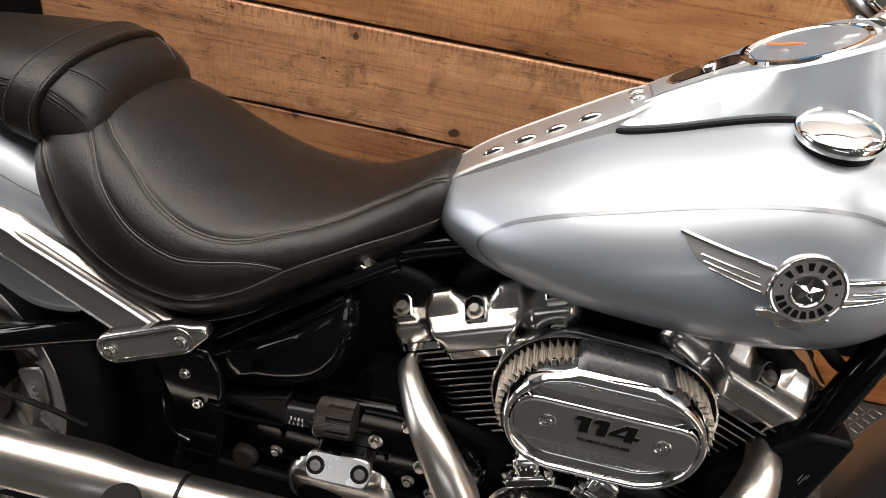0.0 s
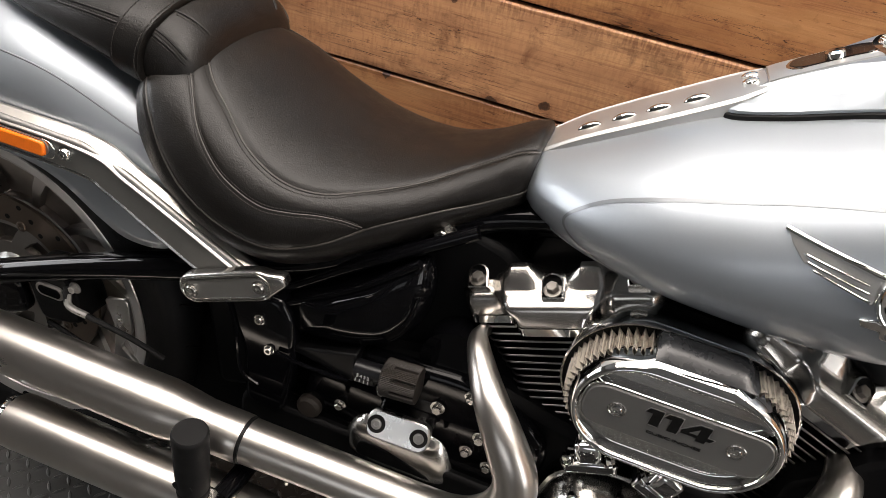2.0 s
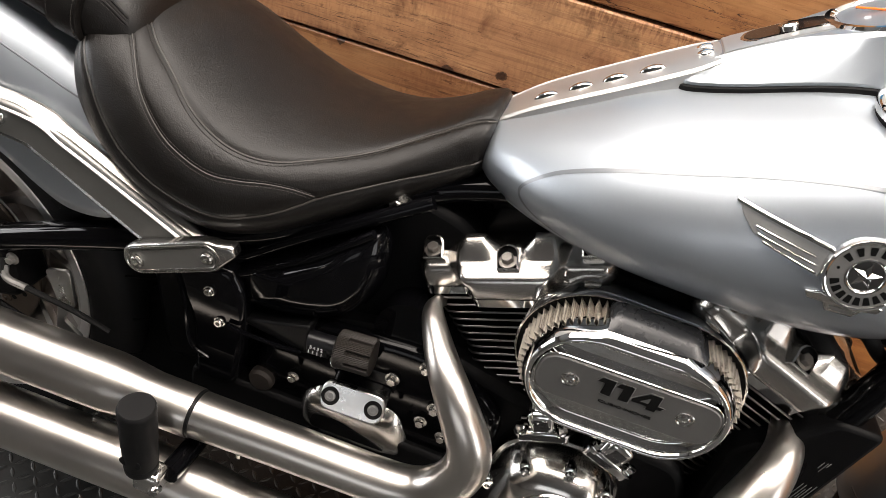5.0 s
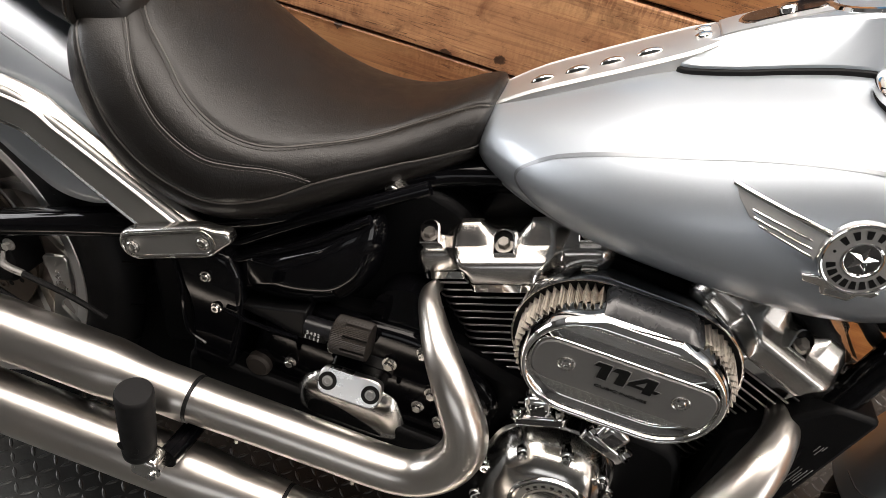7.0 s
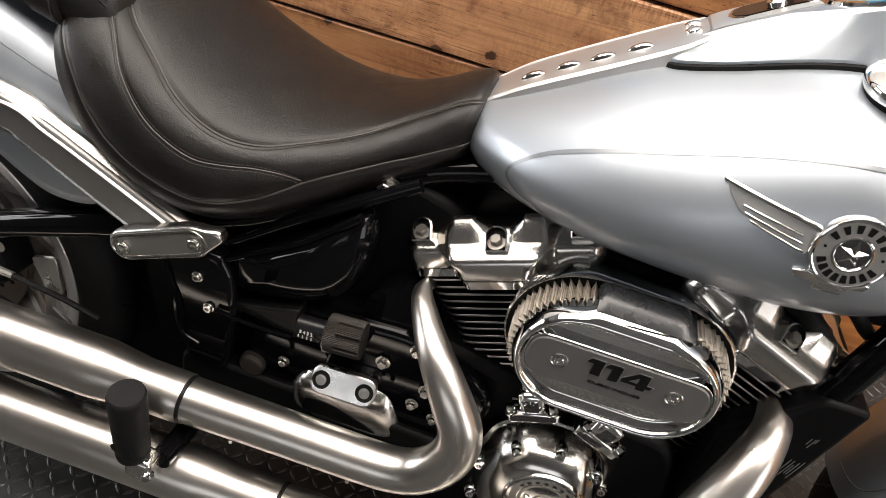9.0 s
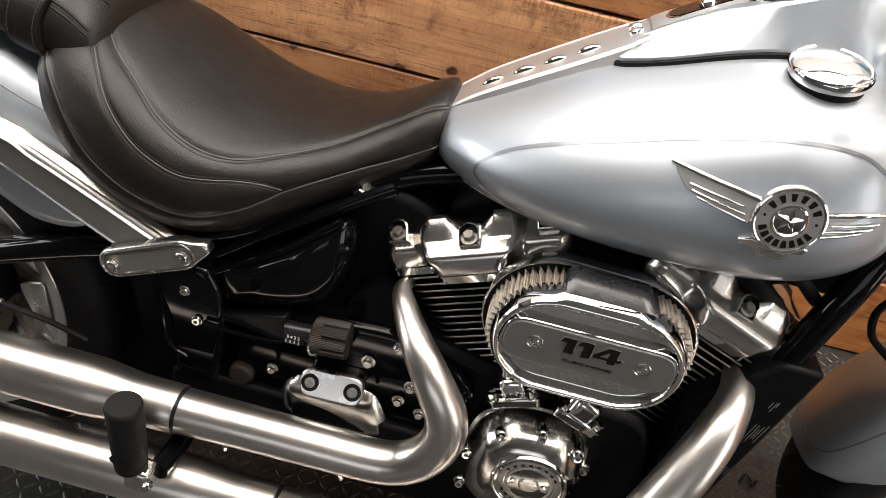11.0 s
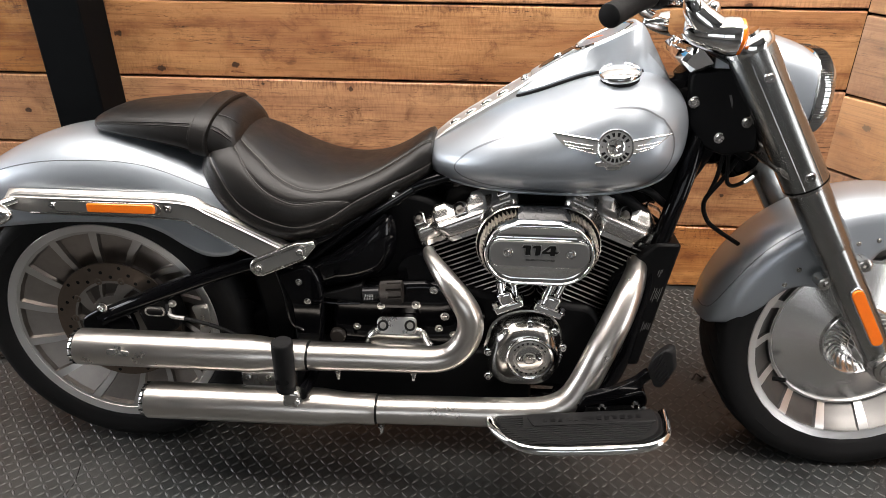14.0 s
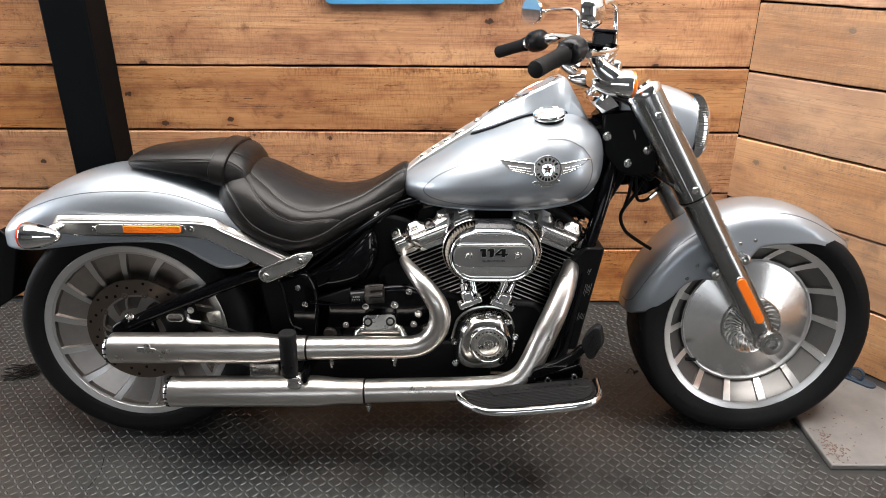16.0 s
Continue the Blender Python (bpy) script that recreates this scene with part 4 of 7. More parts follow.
pillion = part("pillion_pad", loft([[pad_point(r[0], a) for a in np.linspace(0, 360, 60, endpoint=False)] for r in PADC]), LEATHER, BIKE, "black leather passenger pad with a strap", sharp=60)
rings = []
for x in (0.247, 0.250, 0.284, 0.287):
    o = 0.001 if x in (0.247, 0.287) else 0.0075
    rings.append([pad_point(x - 0.004 + 0.016 * math.sin(radians(a)) if 0 < a < 180 else x - 0.004, a, o) for a in np.linspace(-30, 210, 70)])
part("strap", loft(rings, cap=False, closed=False), LEATHER, pillion, "black leather grab strap", solid=0.002)
part("strap_stitches", stitch_row([pad_point(0.249 + 0.016 * math.sin(radians(a)) if 0 < a < 180 else 0.249, a, 0.0082) for a in np.linspace(-28, 208, 260)]), THREAD, pillion)
part("strap_stitches", stitch_row([pad_point(0.277 + 0.016 * math.sin(radians(a)) if 0 < a < 180 else 0.277, a, 0.0082) for a in np.linspace(-28, 208, 260)]), THREAD, pillion)
for rows in ([(0.03, 168), (0.10, 160), (0.20, 156), (0.25, 154)], [(0.03, 173), (0.10, 166), (0.20, 162), (0.25, 160)], [(0.29, 150), (0.31, 154), (0.327, 160)], [(0.29, 156), (0.31, 160), (0.327, 166)], [(0.03, 204), (0.12, 203), (0.25, 205), (0.30, 208), (0.325, 200), (0.335, 185)], [(0.285, 128), (0.31, 126), (0.330, 124)]):
    for flip in (False, True):
        pts = [pad_point(x, (180 - a) if flip else a, 0.0008) for x, a in catmull(rows, 8)]
        part("seam", tube(pts, 0.0013, 6, 1), LEATHER, pillion)
        bm = bmesh.new()
        path = [Vector(pad_point(x, (180 - a - 3) if flip else a + 3, 0.0006)) for x, a in catmull(rows, 40)]
        start, run = path[0], 0.0
        for p, q in zip(path, path[1:]):
            run += (q - p).length
            if run > 0.0062:
                d = q - start
                tube([tuple(start + d * 0.1), tuple(start + d * 0.72)], 0.00055, 5, 1, bm=bm)
                start, run = q, 0.0
        part("stitches", bm, THREAD, pillion)

# ---- rear fender ----
# x, half width, crown, lower edge
FEND = [(-0.335, 0.060, 0.592, 0.560), (-0.318, 0.092, 0.617, 0.553), (-0.28, 0.118, 0.650, 0.550), (-0.22, 0.134, 0.690, 0.553), (-0.14, 0.143, 0.727, 0.565), (-0.05, 0.148, 0.750, 0.576), (0.05, 0.150, 0.757, 0.580), (0.12, 0.151, 0.752, 0.578), (0.17, 0.151, 0.742, 0.562),
        (0.22, 0.151, 0.727, 0.530), (0.26, 0.151, 0.710, 0.512), (0.31, 0.151, 0.685, 0.516), (0.345, 0.150, 0.664, 0.540), (0.37, 0.148, 0.645, 0.575)]
FENDC = catmull(FEND, 6)


def fender_point(x, t, out=0.0):
    """Skin of the rear fender; t runs 0 (right edge) to 1 (left edge)."""
    w, zc, zl = [np.interp(x, FENDC[:, 0], FENDC[:, i]) for i in range(1, 4)]
    zs = zl + 0.45 * (zc - zl)
    k = 1 if t < 0.5 else -1
    u = t if t < 0.5 else 1 - t
    if u < 0.15:
        return (x, -k * (w + out), zl + (zs - zl) * u / 0.15)
    a = (u - 0.15) / 0.35 * math.pi / 2
    return (x, -k * (w + out) * math.cos(a) ** (2 / 2.3), zs + (zc + out - zs) * math.sin(a) ** (2 / 2.2))


rear_fender = part("rear_fender", loft([[fender_point(r[0], t) for t in np.linspace(0, 1, 49)] for r in FENDC], cap=False, closed=False), PAINT, BIKE, "silver-blue metallic bobbed rear fender", solid=0.003)
part("pinstripe", tube([fender_point(x, t, 0.0002) for x, t in catmull([(0.28, 0.27), (0.20, 0.265), (0.10, 0.26), (0.0, 0.26), (-0.10, 0.27), (-0.20, 0.285), (-0.28, 0.30)], 6)], 0.0011, 6, 1), STRIPE, rear_fender)
part("fender_liner", loft([[fender_point(r[0], t, -0.006) for t in np.linspace(0.02, 0.98, 25)] for r in FENDC[4:]], cap=False, closed=False), PLASTIC, rear_fender)

# fender strut, its chrome edge, screws and reflector
strut_outline = rounded([(-0.150, 0.632), (-0.120, 0.648), (0.232, 0.644), (0.285, 0.622), (0.452, 0.540), (0.420, 0.515), (0.380, 0.520), (0.250, 0.588), (0.215, 0.600), (-0.09, 0.604), (-0.135, 0.610)], 0.02)
for sgn in (-1, 1):
    strut = part("fender_strut", slab(strut_outline, sgn * 0.152, sgn * 0.174), PEWTER, BIKE, "grey brushed fender strut with bright edges", bevel=0.005, seg=3)
    edge = [(-0.135, sgn * 0.170, 0.643), (-0.118, sgn * 0.170, 0.646), (0.05, sgn * 0.170, 0.6455), (0.228, sgn * 0.170, 0.643), (0.285, sgn * 0.170, 0.621), (0.36, sgn * 0.170, 0.585), (0.447, sgn * 0.170, 0.5415)]
    rail = [[(x, sgn * yy, z + dz) for yy, dz in ((0.152, -0.002), (0.153, 0.0045), (0.1565, 0.0062), (0.1590, 0.0058), (0.1762, -0.0068), (0.1768, -0.0080), (0.172, -0.010), (0.156, -0.010))] for x, _, z in catmull(edge, 6)]
    part("bright_edge", loft(rail), BRUSHED, strut, "broad satin bevel along the strut", sharp=25)
    edge = [(-0.09, sgn * 0.172, 0.606), (0.05, sgn * 0.172, 0.6045), (0.213, sgn * 0.172, 0.602), (0.252, sgn * 0.172, 0.590), (0.32, sgn * 0.172, 0.553), (0.378, sgn * 0.172, 0.5225)]
    part("bright_edge", tube(edge, 0.003, 8, 6), FORK, strut)
    if sgn < 0:
        part("reflector_tray", slab(stadium(0.077, 0.622, 0.100, 0.0125), -0.174, -0.177), CHROME, strut, bevel=0.001)
        part("reflector_tray_inset", slab(stadium(0.074, 0.6235, 0.097, 0.0105), -0.1765, -0.178), PEWTER, strut)
        part("reflector", slab(rounded([(0.036, 0.6135), (0.178, 0.6135), (0.178, 0.6325), (0.036, 0.6325)], 0.006), -0.176, -0.182), AMBER, strut, "long amber side reflector", bevel=0.002)
        for x in (0.203, -0.038):
            bolt((x, -0.174, 0.624), strut, 0.0075, 0.006)
# bright plate that holds the strut to the frame
px0, pz0, px1, pz1 = 0.3835, 0.5085, 0.4715, 0.5475
ptilt = math.atan2(pz1 - pz0, px1 - px0)
pmid = ((px0 + px1) / 2, (pz0 + pz1) / 2)


def plate_shape(inset):
    """The plate's outline: a round end, straight sides, a tapered nose."""
    q = [(-0.048 + (0.0205 - inset) * math.cos(a), (0.0205 - inset) * math.sin(a)) for a in np.linspace(-math.pi / 2, -3 * math.pi / 2, 15)]
    q += [(x - inset * kx, z - inset * kz) for x, z, kx, kz in ((0.044, 0.0205, 0, 1), (0.055, 0.0185, 0.2, 1), (0.064, 0.0145, 0.3, 1), (0.080, 0.0115, 1, 0.9), (0.083, 0.0085, 1, 0.5), (0.083, -0.0010, 1, -0.4), (0.080, -0.0040, 0.7, -0.7), (0.060, -0.0140, 0.5, -0.9), (0.052, -0.0190, 0.2, -1), (0.044, -0.0205, 0, -1))]
    c, n = math.cos(ptilt), math.sin(ptilt)
    return [(pmid[0] + x * c - z * n, pmid[1] + x * n + z * c) for x, z in q]


cover = part("strut_plate", loft([[(x, y, z) for x, z in plate_shape(e)] for y, e in ((-0.176, 0.001), (-0.184, 0.0), (-0.1895, 0.0004), (-0.1920, 0.0020), (-0.1928, 0.0040))]), SATIN, BIKE, "satin metal strut plate with two screws", sharp=40)
flat = math.degrees(ptilt)
part("plate_inset", slab(stadium(*pmid, 0.0455, 0.0120, tilt=flat), -0.1905, -0.1932), PEWTER, cover, "dark grey sunk field")
for r0, rr in ((0.0130, 0.0011), (0.0165, 0.0007)):
    ring = stadium(*pmid, 0.0460, r0, tilt=flat)
    part("plate_ridge", tube([(x, -0.1930, z) for x, z in ring + ring[:1]], rr, 6, 1), POLISHCASE, cover)
for x, z in ((px0, pz0), (px1, pz1)):
    bolt((x, -0.193, z), cover, 0.0072, 0.005, material=SATIN)


def bullet_signal(at, forward, parent=BIKE, lens=AMBER, length=0.095, r=0.029, stalk=None):
    """A bullet-shaped chrome turn signal; its lens looks along forward."""
    f = Vector(forward).normalized()
    ob = part("turn_signal", turn([(0.0005, -length * 0.62), (r * 0.28, -length * 0.58), (r * 0.58, -length * 0.42), (r * 0.86, -length * 0.15), (r, length * 0.12), (r * 1.03, length * 0.26), (r * 0.98, length * 0.30), (r * 0.92, length * 0.30)], at, f, 36), CHROME, parent, "chrome bullet turn signal with coloured lens")
    part("lens", turn([(r * 0.96, length * 0.285), (r * 0.94, length * 0.36), (r * 0.7, length * 0.42), (0.0005, length * 0.45)], at, f, 32), lens, ob, "ribbed coloured lens")
    if stalk:
        part("stalk", tube([tuple(at), *stalk], 0.010, 12, 4), CHROME, ob)
    return ob


REDLENS = mat("red_orange_lens", (0.80, 0.06, 0.02), 0.2, coat=0.8, vary=0.1, scale=200)
bullet_signal(Vector((-0.158, -0.215, 0.617)), (-1, 0, 0.02), lens=REDLENS, r=0.032, stalk=[(-0.138, -0.19, 0.626), (-0.108, -0.155, 0.634)])
bullet_signal(Vector((-0.158, 0.215, 0.617)), (-1, 0, 0.02), lens=REDLENS, r=0.032, stalk=[(-0.138, 0.19, 0.626), (-0.108, 0.155, 0.634)])

# number plate holder behind the tail
holder = part("plate_holder", loft([[(x, y, z) for x, z in ((-0.345, 0.590), (-0.303, 0.550), (-0.345, 0.395), (-0.425, 0.345), (-0.405, 0.460))] for y in (-0.075, 0.095)]), PLASTIC, BIKE, "black number plate holder under the tail", bevel=0.004)
part("plate_arm", tube([(-0.27, 0, 0.56), (-0.32, 0, 0.54)], 0.02, 10, 1), PLASTIC, holder)
bolt((-0.322, -0.03, 0.50), holder, 0.004, 0.003, (1, 0, 0.3))
bolt((-0.340, -0.05, 0.45), holder, 0.004, 0.003, (1, 0, 0.3))

# ---- front fender, drawn round the front axle ----
FX = 1.668
# angle, crown radius, half width, skirt depth
FF = [(43, 0.326, 0.030, 0.006), (46, 0.330, 0.058, 0.020), (54, 0.333, 0.078, 0.045), (65, 0.338, 0.088, 0.066), (80, 0.345, 0.092, 0.094), (92, 0.348, 0.093, 0.105), (98, 0.349, 0.093, 0.112), (104, 0.350, 0.093, 0.136), (112, 0.351, 0.093, 0.148), (122, 0.352, 0.093, 0.154), (132, 0.353, 0.093, 0.150), (138, 0.354, 0.093, 0.126), (144, 0.354, 0.093, 0.106), (150, 0.355, 0.092, 0.098), (158, 0.356, 0.090, 0.090), (165, 0.357, 0.084, 0.070), (170, 0.356, 0.072, 0.048), (173, 0.354, 0.050, 0.020)]
FFC = catmull(FF, 5)


def front_point(al, t, out=0.0):
    rc, w, d = [np.interp(al, FFC[:, 0], FFC[:, i]) for i in range(1, 4)]
    k = 1 if t < 0.5 else -1
    u = t if t < 0.5 else 1 - t
    rs = min(0.05, d * 0.8)
    if u < 0.2:
        y, r = w + out, rc - d + (d - rs) * u / 0.2
    else:
        a = (u - 0.2) / 0.3 * math.pi / 2
        y, r = (w + out) * math.cos(a) ** (2 / 2.3), rc - rs + (rs + out) * math.sin(a) ** (2 / 2.2)
    return (FX + r * math.cos(radians(al)), -k * y, AXLE + r * math.sin(radians(al)))


front_fender = part("front_fender", loft([[front_point(r[0], t) for t in np.linspace(0, 1, 41)] for r in FFC], cap=False, closed=False), PAINT, BIKE, "silver-blue metallic front fender with rivets", solid=0.003)
part("pinstripe", tube([front_point(al, t, 0.0003) for al, t in catmull([(46, 0.36), (58, 0.33), (75, 0.32), (95, 0.32), (120, 0.32), (140, 0.33), (155, 0.34), (165, 0.37), (168, 0.42), (168.5, 0.5)], 6)], 0.0011, 6, 1), STRIPE, front_fender)
for al, t in ((143.5, 0.05), (134.5, 0.12), (108, 0.12), (99.5, 0.09)):
    p = front_point(al, t)
    bolt(p, front_fender, 0.0042, 0.0025, name="rivet", material=SATIN)

# ---- wheels ----
def wheel_face(cx, y0, sign, phase, dish, lip=0.006, hub=0.062, skew=1.1, p_out=0.2255, p_in=0.158, fall=0.02, pocket=0.012, bar=0.085):
    """The cast wheel's outer face: bright lip, fourteen sunk windows between skewed bars, smooth dish.
    fall: how far the bars lead inwards; pocket: how deep the windows lie under them."""
    N = 14
    fr = [0.0, bar - 0.05, bar - 0.025, bar, 0.5, 1 - bar, 1.025 - bar, 1.05 - bar]
    low = lip + fall
    # radius, depth inwards, 1 where the windows are sunk
    rows = [(0.2490, 0.012, 0), (0.2485, 0.002, 0), (0.246, 0.0, 0), (p_out + 0.0040, lip, 0), (p_out + 0.0025, lip + 0.0005, 0), (p_out, lip + 0.001, 1), (p_out - 0.003, lip + 0.05 * fall, 1), ((p_out + p_in) / 2, lip + 0.55 * fall, 1), (p_in + 0.0025, low, 1), (p_in, low, 1), (p_in - 0.002, low, 0), (p_in - 0.0035, low - 0.002, 0), (p_in - 0.0055, low - 0.002, 0), (p_in - 0.008, low + 0.003, 0)]
    r_in = p_in - 0.008
    for i in range(1, 13):
        u = i / 12
        r = r_in + (hub - r_in) * u
        rows.append((r, low + 0.003 + dish * (u if dish < 0 else u * 0.72 + 0.28 * u * u), 0))
    bm = bmesh.new()
    grid = []
    for k, (r, d, win) in enumerate(rows):
        ring = []
        for s in range(N):
            for f in fr:
                inside = win and bar - 0.005 < f < 1.005 - bar
                sunk = 0.0
                if inside and 5 <= k <= 9:
                    sunk = pocket if 6 <= k <= 8 else 0.0
                a = 2 * math.pi * (s + f) / N + phase + (p_out - r) * skew * (1 if win else 0)
                ring.append(bm.verts.new((cx + r * math.cos(a), y0 - sign * (d + sunk), AXLE + r * math.sin(a))))
        grid.append(ring)
    n = len(grid[0])
    for k, (a, b) in enumerate(zip(grid, grid[1:])):
        for i in range(n):
            j = (i + 1) % n
            f = bm.faces.new((a[i], a[j], b[j], b[i]))
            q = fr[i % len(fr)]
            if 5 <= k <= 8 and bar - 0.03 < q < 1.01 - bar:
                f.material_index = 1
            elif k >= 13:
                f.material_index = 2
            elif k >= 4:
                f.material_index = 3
    return bm


def wheel(name, cx, half, rim_half, dish, label, phase):
    ob = empty(name)
    ob.parent = BIKE
    ob["label"] = label
    prof = [(0.236, rim_half - 0.012), (0.249, rim_half + 0.001), (0.258, rim_half + 0.005), (0.272, half - 0.002), (0.286, half), (0.298, half - 0.002), (0.3065, half * 0.93), (0.3125, half * 0.80), (0.3165, half * 0.55), (0.3178, half * 0.25), (0.318, 0)]
    prof = prof + [(r, -h) for r, h in prof[-2::-1]]
    part("tyre", turn(prof, (cx, 0, AXLE), (0, -1, 0), 96, cap=False), RUBBER, ob, "black rubber tyre")
    # tread grooves as thin dark sipes
    bm = bmesh.new()
    for i in range(26):
        a0 = 2 * math.pi * i / 26
        for sg in (-1, 1):
            pts = []
            for u in np.linspace(0, 1, 6):
                h = sg * half * (0.30 + 0.55 * u)
                r = np.interp(abs(h), [0, half * 0.25, half * 0.55, half * 0.80, half * 0.93], [0.318, 0.3178, 0.3165, 0.3125, 0.3065]) + 0.0002
                a = a0 + 0.16 * u + (0.09 if sg > 0 else 0)
                pts.append((cx + r * math.cos(a), -h, AXLE + r * math.sin(a)))
            tube(pts, 0.0016, 5, 1, bm=bm)
    tagged(part("tread_pattern", bm, INK, ob), kind="stuff")
    # sidewall lettering as plain raised bars
    for a0, a1 in ((0.35, 0.75), (2.2, 2.6), (3.9, 4.15)):
        for a in np.arange(a0, a1, 0.055):
            c, s = math.cos(a), math.sin(a)
            part("sidewall_bar", block((0.011, 0.0015, 0.009), Matrix.Translation((cx + 0.281 * c, -half + 0.0012, AXLE + 0.281 * s)) @ pose(0, 0, 0, 0, -math.degrees(a) + 90, 0)), RUBBER, ob)
    for sg in (1, -1):
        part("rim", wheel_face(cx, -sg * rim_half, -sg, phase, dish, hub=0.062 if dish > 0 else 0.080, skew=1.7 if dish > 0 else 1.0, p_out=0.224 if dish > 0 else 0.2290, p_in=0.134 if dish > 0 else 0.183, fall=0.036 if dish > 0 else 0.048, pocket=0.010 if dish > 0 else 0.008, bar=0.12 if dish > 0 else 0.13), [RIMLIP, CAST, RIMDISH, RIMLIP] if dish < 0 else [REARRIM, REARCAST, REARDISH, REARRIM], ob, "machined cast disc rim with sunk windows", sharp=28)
    if dish > 0:
        part("rim_lip", turn([(0.2482, rim_half - 0.003), (0.2476, rim_half + 0.0004), (0.2465, rim_half + 0.0012), (0.2300, rim_half - 0.0032), (0.2292, rim_half - 0.0070)], (cx, 0, AXLE), (0, -1, 0), 96, cap=False), RIMLIP, ob, "bright machined lip")
    part("rim_barrel", turn([(0.236, -rim_half + 0.01), (0.228, 0), (0.236, rim_half - 0.01)], (cx, 0, AXLE), (0, -1, 0), 48, cap=False), MACHINED, ob)
    return ob


rear_wheel = wheel("rear_wheel", -0.002, 0.122, 0.113, 0.012, "rear wheel with wide black tyre and cast disc rim", 0.27)
hub = part("hub", turn([(0.068, 0.03), (0.066, 0.05), (0.05, 0.06), (0.045, 0.095), (0.03, 0.11), (0.03, 0.14)], (0, 0, AXLE), (0, -1, 0), 40), MACHINED, rear_wheel)

# brake rotor with its drilled ring and carrier
RY = 0.090
rotor = part("brake_rotor", turn([(0.100, RY - 0.0025), (0.146, RY - 0.0025), (0.146, RY + 0.0025), (0.100, RY + 0.0025), (0.100, RY - 0.0025)], (0, 0, AXLE), (0, -1, 0), 72, cap=False), ROTOR, rear_wheel, "heat-browned drilled brake disc")
for i in range(36):
    a = 2 * math.pi * i / 36
    r = (0.112, 0.124, 0.136)[i % 3]
    part("drill_hole", turn([(0.0042, RY + 0.0020), (0.0042, RY + 0.0029), (0.0004, RY + 0.0029)], (r * math.cos(a), 0, AXLE + r * math.sin(a)), (0, -1, 0), 10), INK, rear_wheel)
bm = bmesh.new()
grid = []
for r in np.linspace(0.103, 0.036, 24):
    ring = []
    for i in range(150):
        f = (i / 30) % 1.0
        sunk = 0.010 if 0.067 < r < 0.096 and 0.14 < f < 0.86 and abs(f - 0.5) > 0.05 else 0.0
        a = 2 * math.pi * i / 150 + (0.09 - r) * 6.0
        ring.append(bm.verts.new((r * math.cos(a), -RY - 0.0032 + sunk, AXLE + r * math.sin(a))))
    grid.append(ring)
for p, q in zip(grid, grid[1:]):
    for i in range(150):
        j = (i + 1) % 150
        f = bm.faces.new((p[i], p[j], q[j], q[i]))
        f.material_index = 1 if max(v.co.y for v in f.verts) > -RY else 0
part("rotor_carrier", bm, [CARRIER, CAST_DARK], rear_wheel, "grey cast brake disc carrier with curved windows", sharp=25)
for i in range(5):
    a = radians(72 * i + 20)
    for da in (-0.26, 0.26):
        part("carrier_button", turn([(0.0085, RY - 0.004), (0.0085, RY + 0.0035), (0.007, RY + 0.0045), (0.004, RY + 0.0045), (0.004, RY + 0.003), (0.0004, RY + 0.003)], (0.104 * math.cos(a + da), 0, AXLE + 0.104 * math.sin(a + da)), (0, -1, 0), 16), ROTOR, rear_wheel)
front_wheel = wheel("front_wheel", FX, 0.084, 0.070, -0.027, "front wheel with polished disc rim and black tyre", 0.012)
part("hub", turn([(0.0830, 0.038), (0.0815, 0.049), (0.0790, 0.0505), (0.0765, 0.048), (0.070, 0.036), (0.056, 0.024), (0.040, 0.019)], (FX, 0, AXLE), (0, -1, 0), 56, cap=False), POLISHED, front_wheel, "polished fluted hub")
part("hub_cap", turn([(0.046, 0.018), (0.042, 0.050), (0.036, 0.070), (0.032, 0.082), (0.024, 0.086), (0.018, 0.088), (0.018, 0.10)], (FX, 0, AXLE), (0, -1, 0), 40), CHROME, front_wheel, "polished hub cap")
for i in range(30):
    a = 2 * math.pi * i / 30
    ca, sa = math.cos(a), math.sin(a)
    part("hub_rib", tube([(FX + r * ca, -h, AXLE + r * sa) for r, h in ((0.0755, 0.047), (0.069, 0.0355), (0.056, 0.025), (0.044, 0.021))], 0.0022, 6, 3), MACHINED, front_wheel)
part("valve", tube([(FX - 0.175, -0.058, AXLE - 0.095), (FX - 0.153, -0.074, AXLE - 0.088)], 0.005, 8, 1), RUBBER, front_wheel)

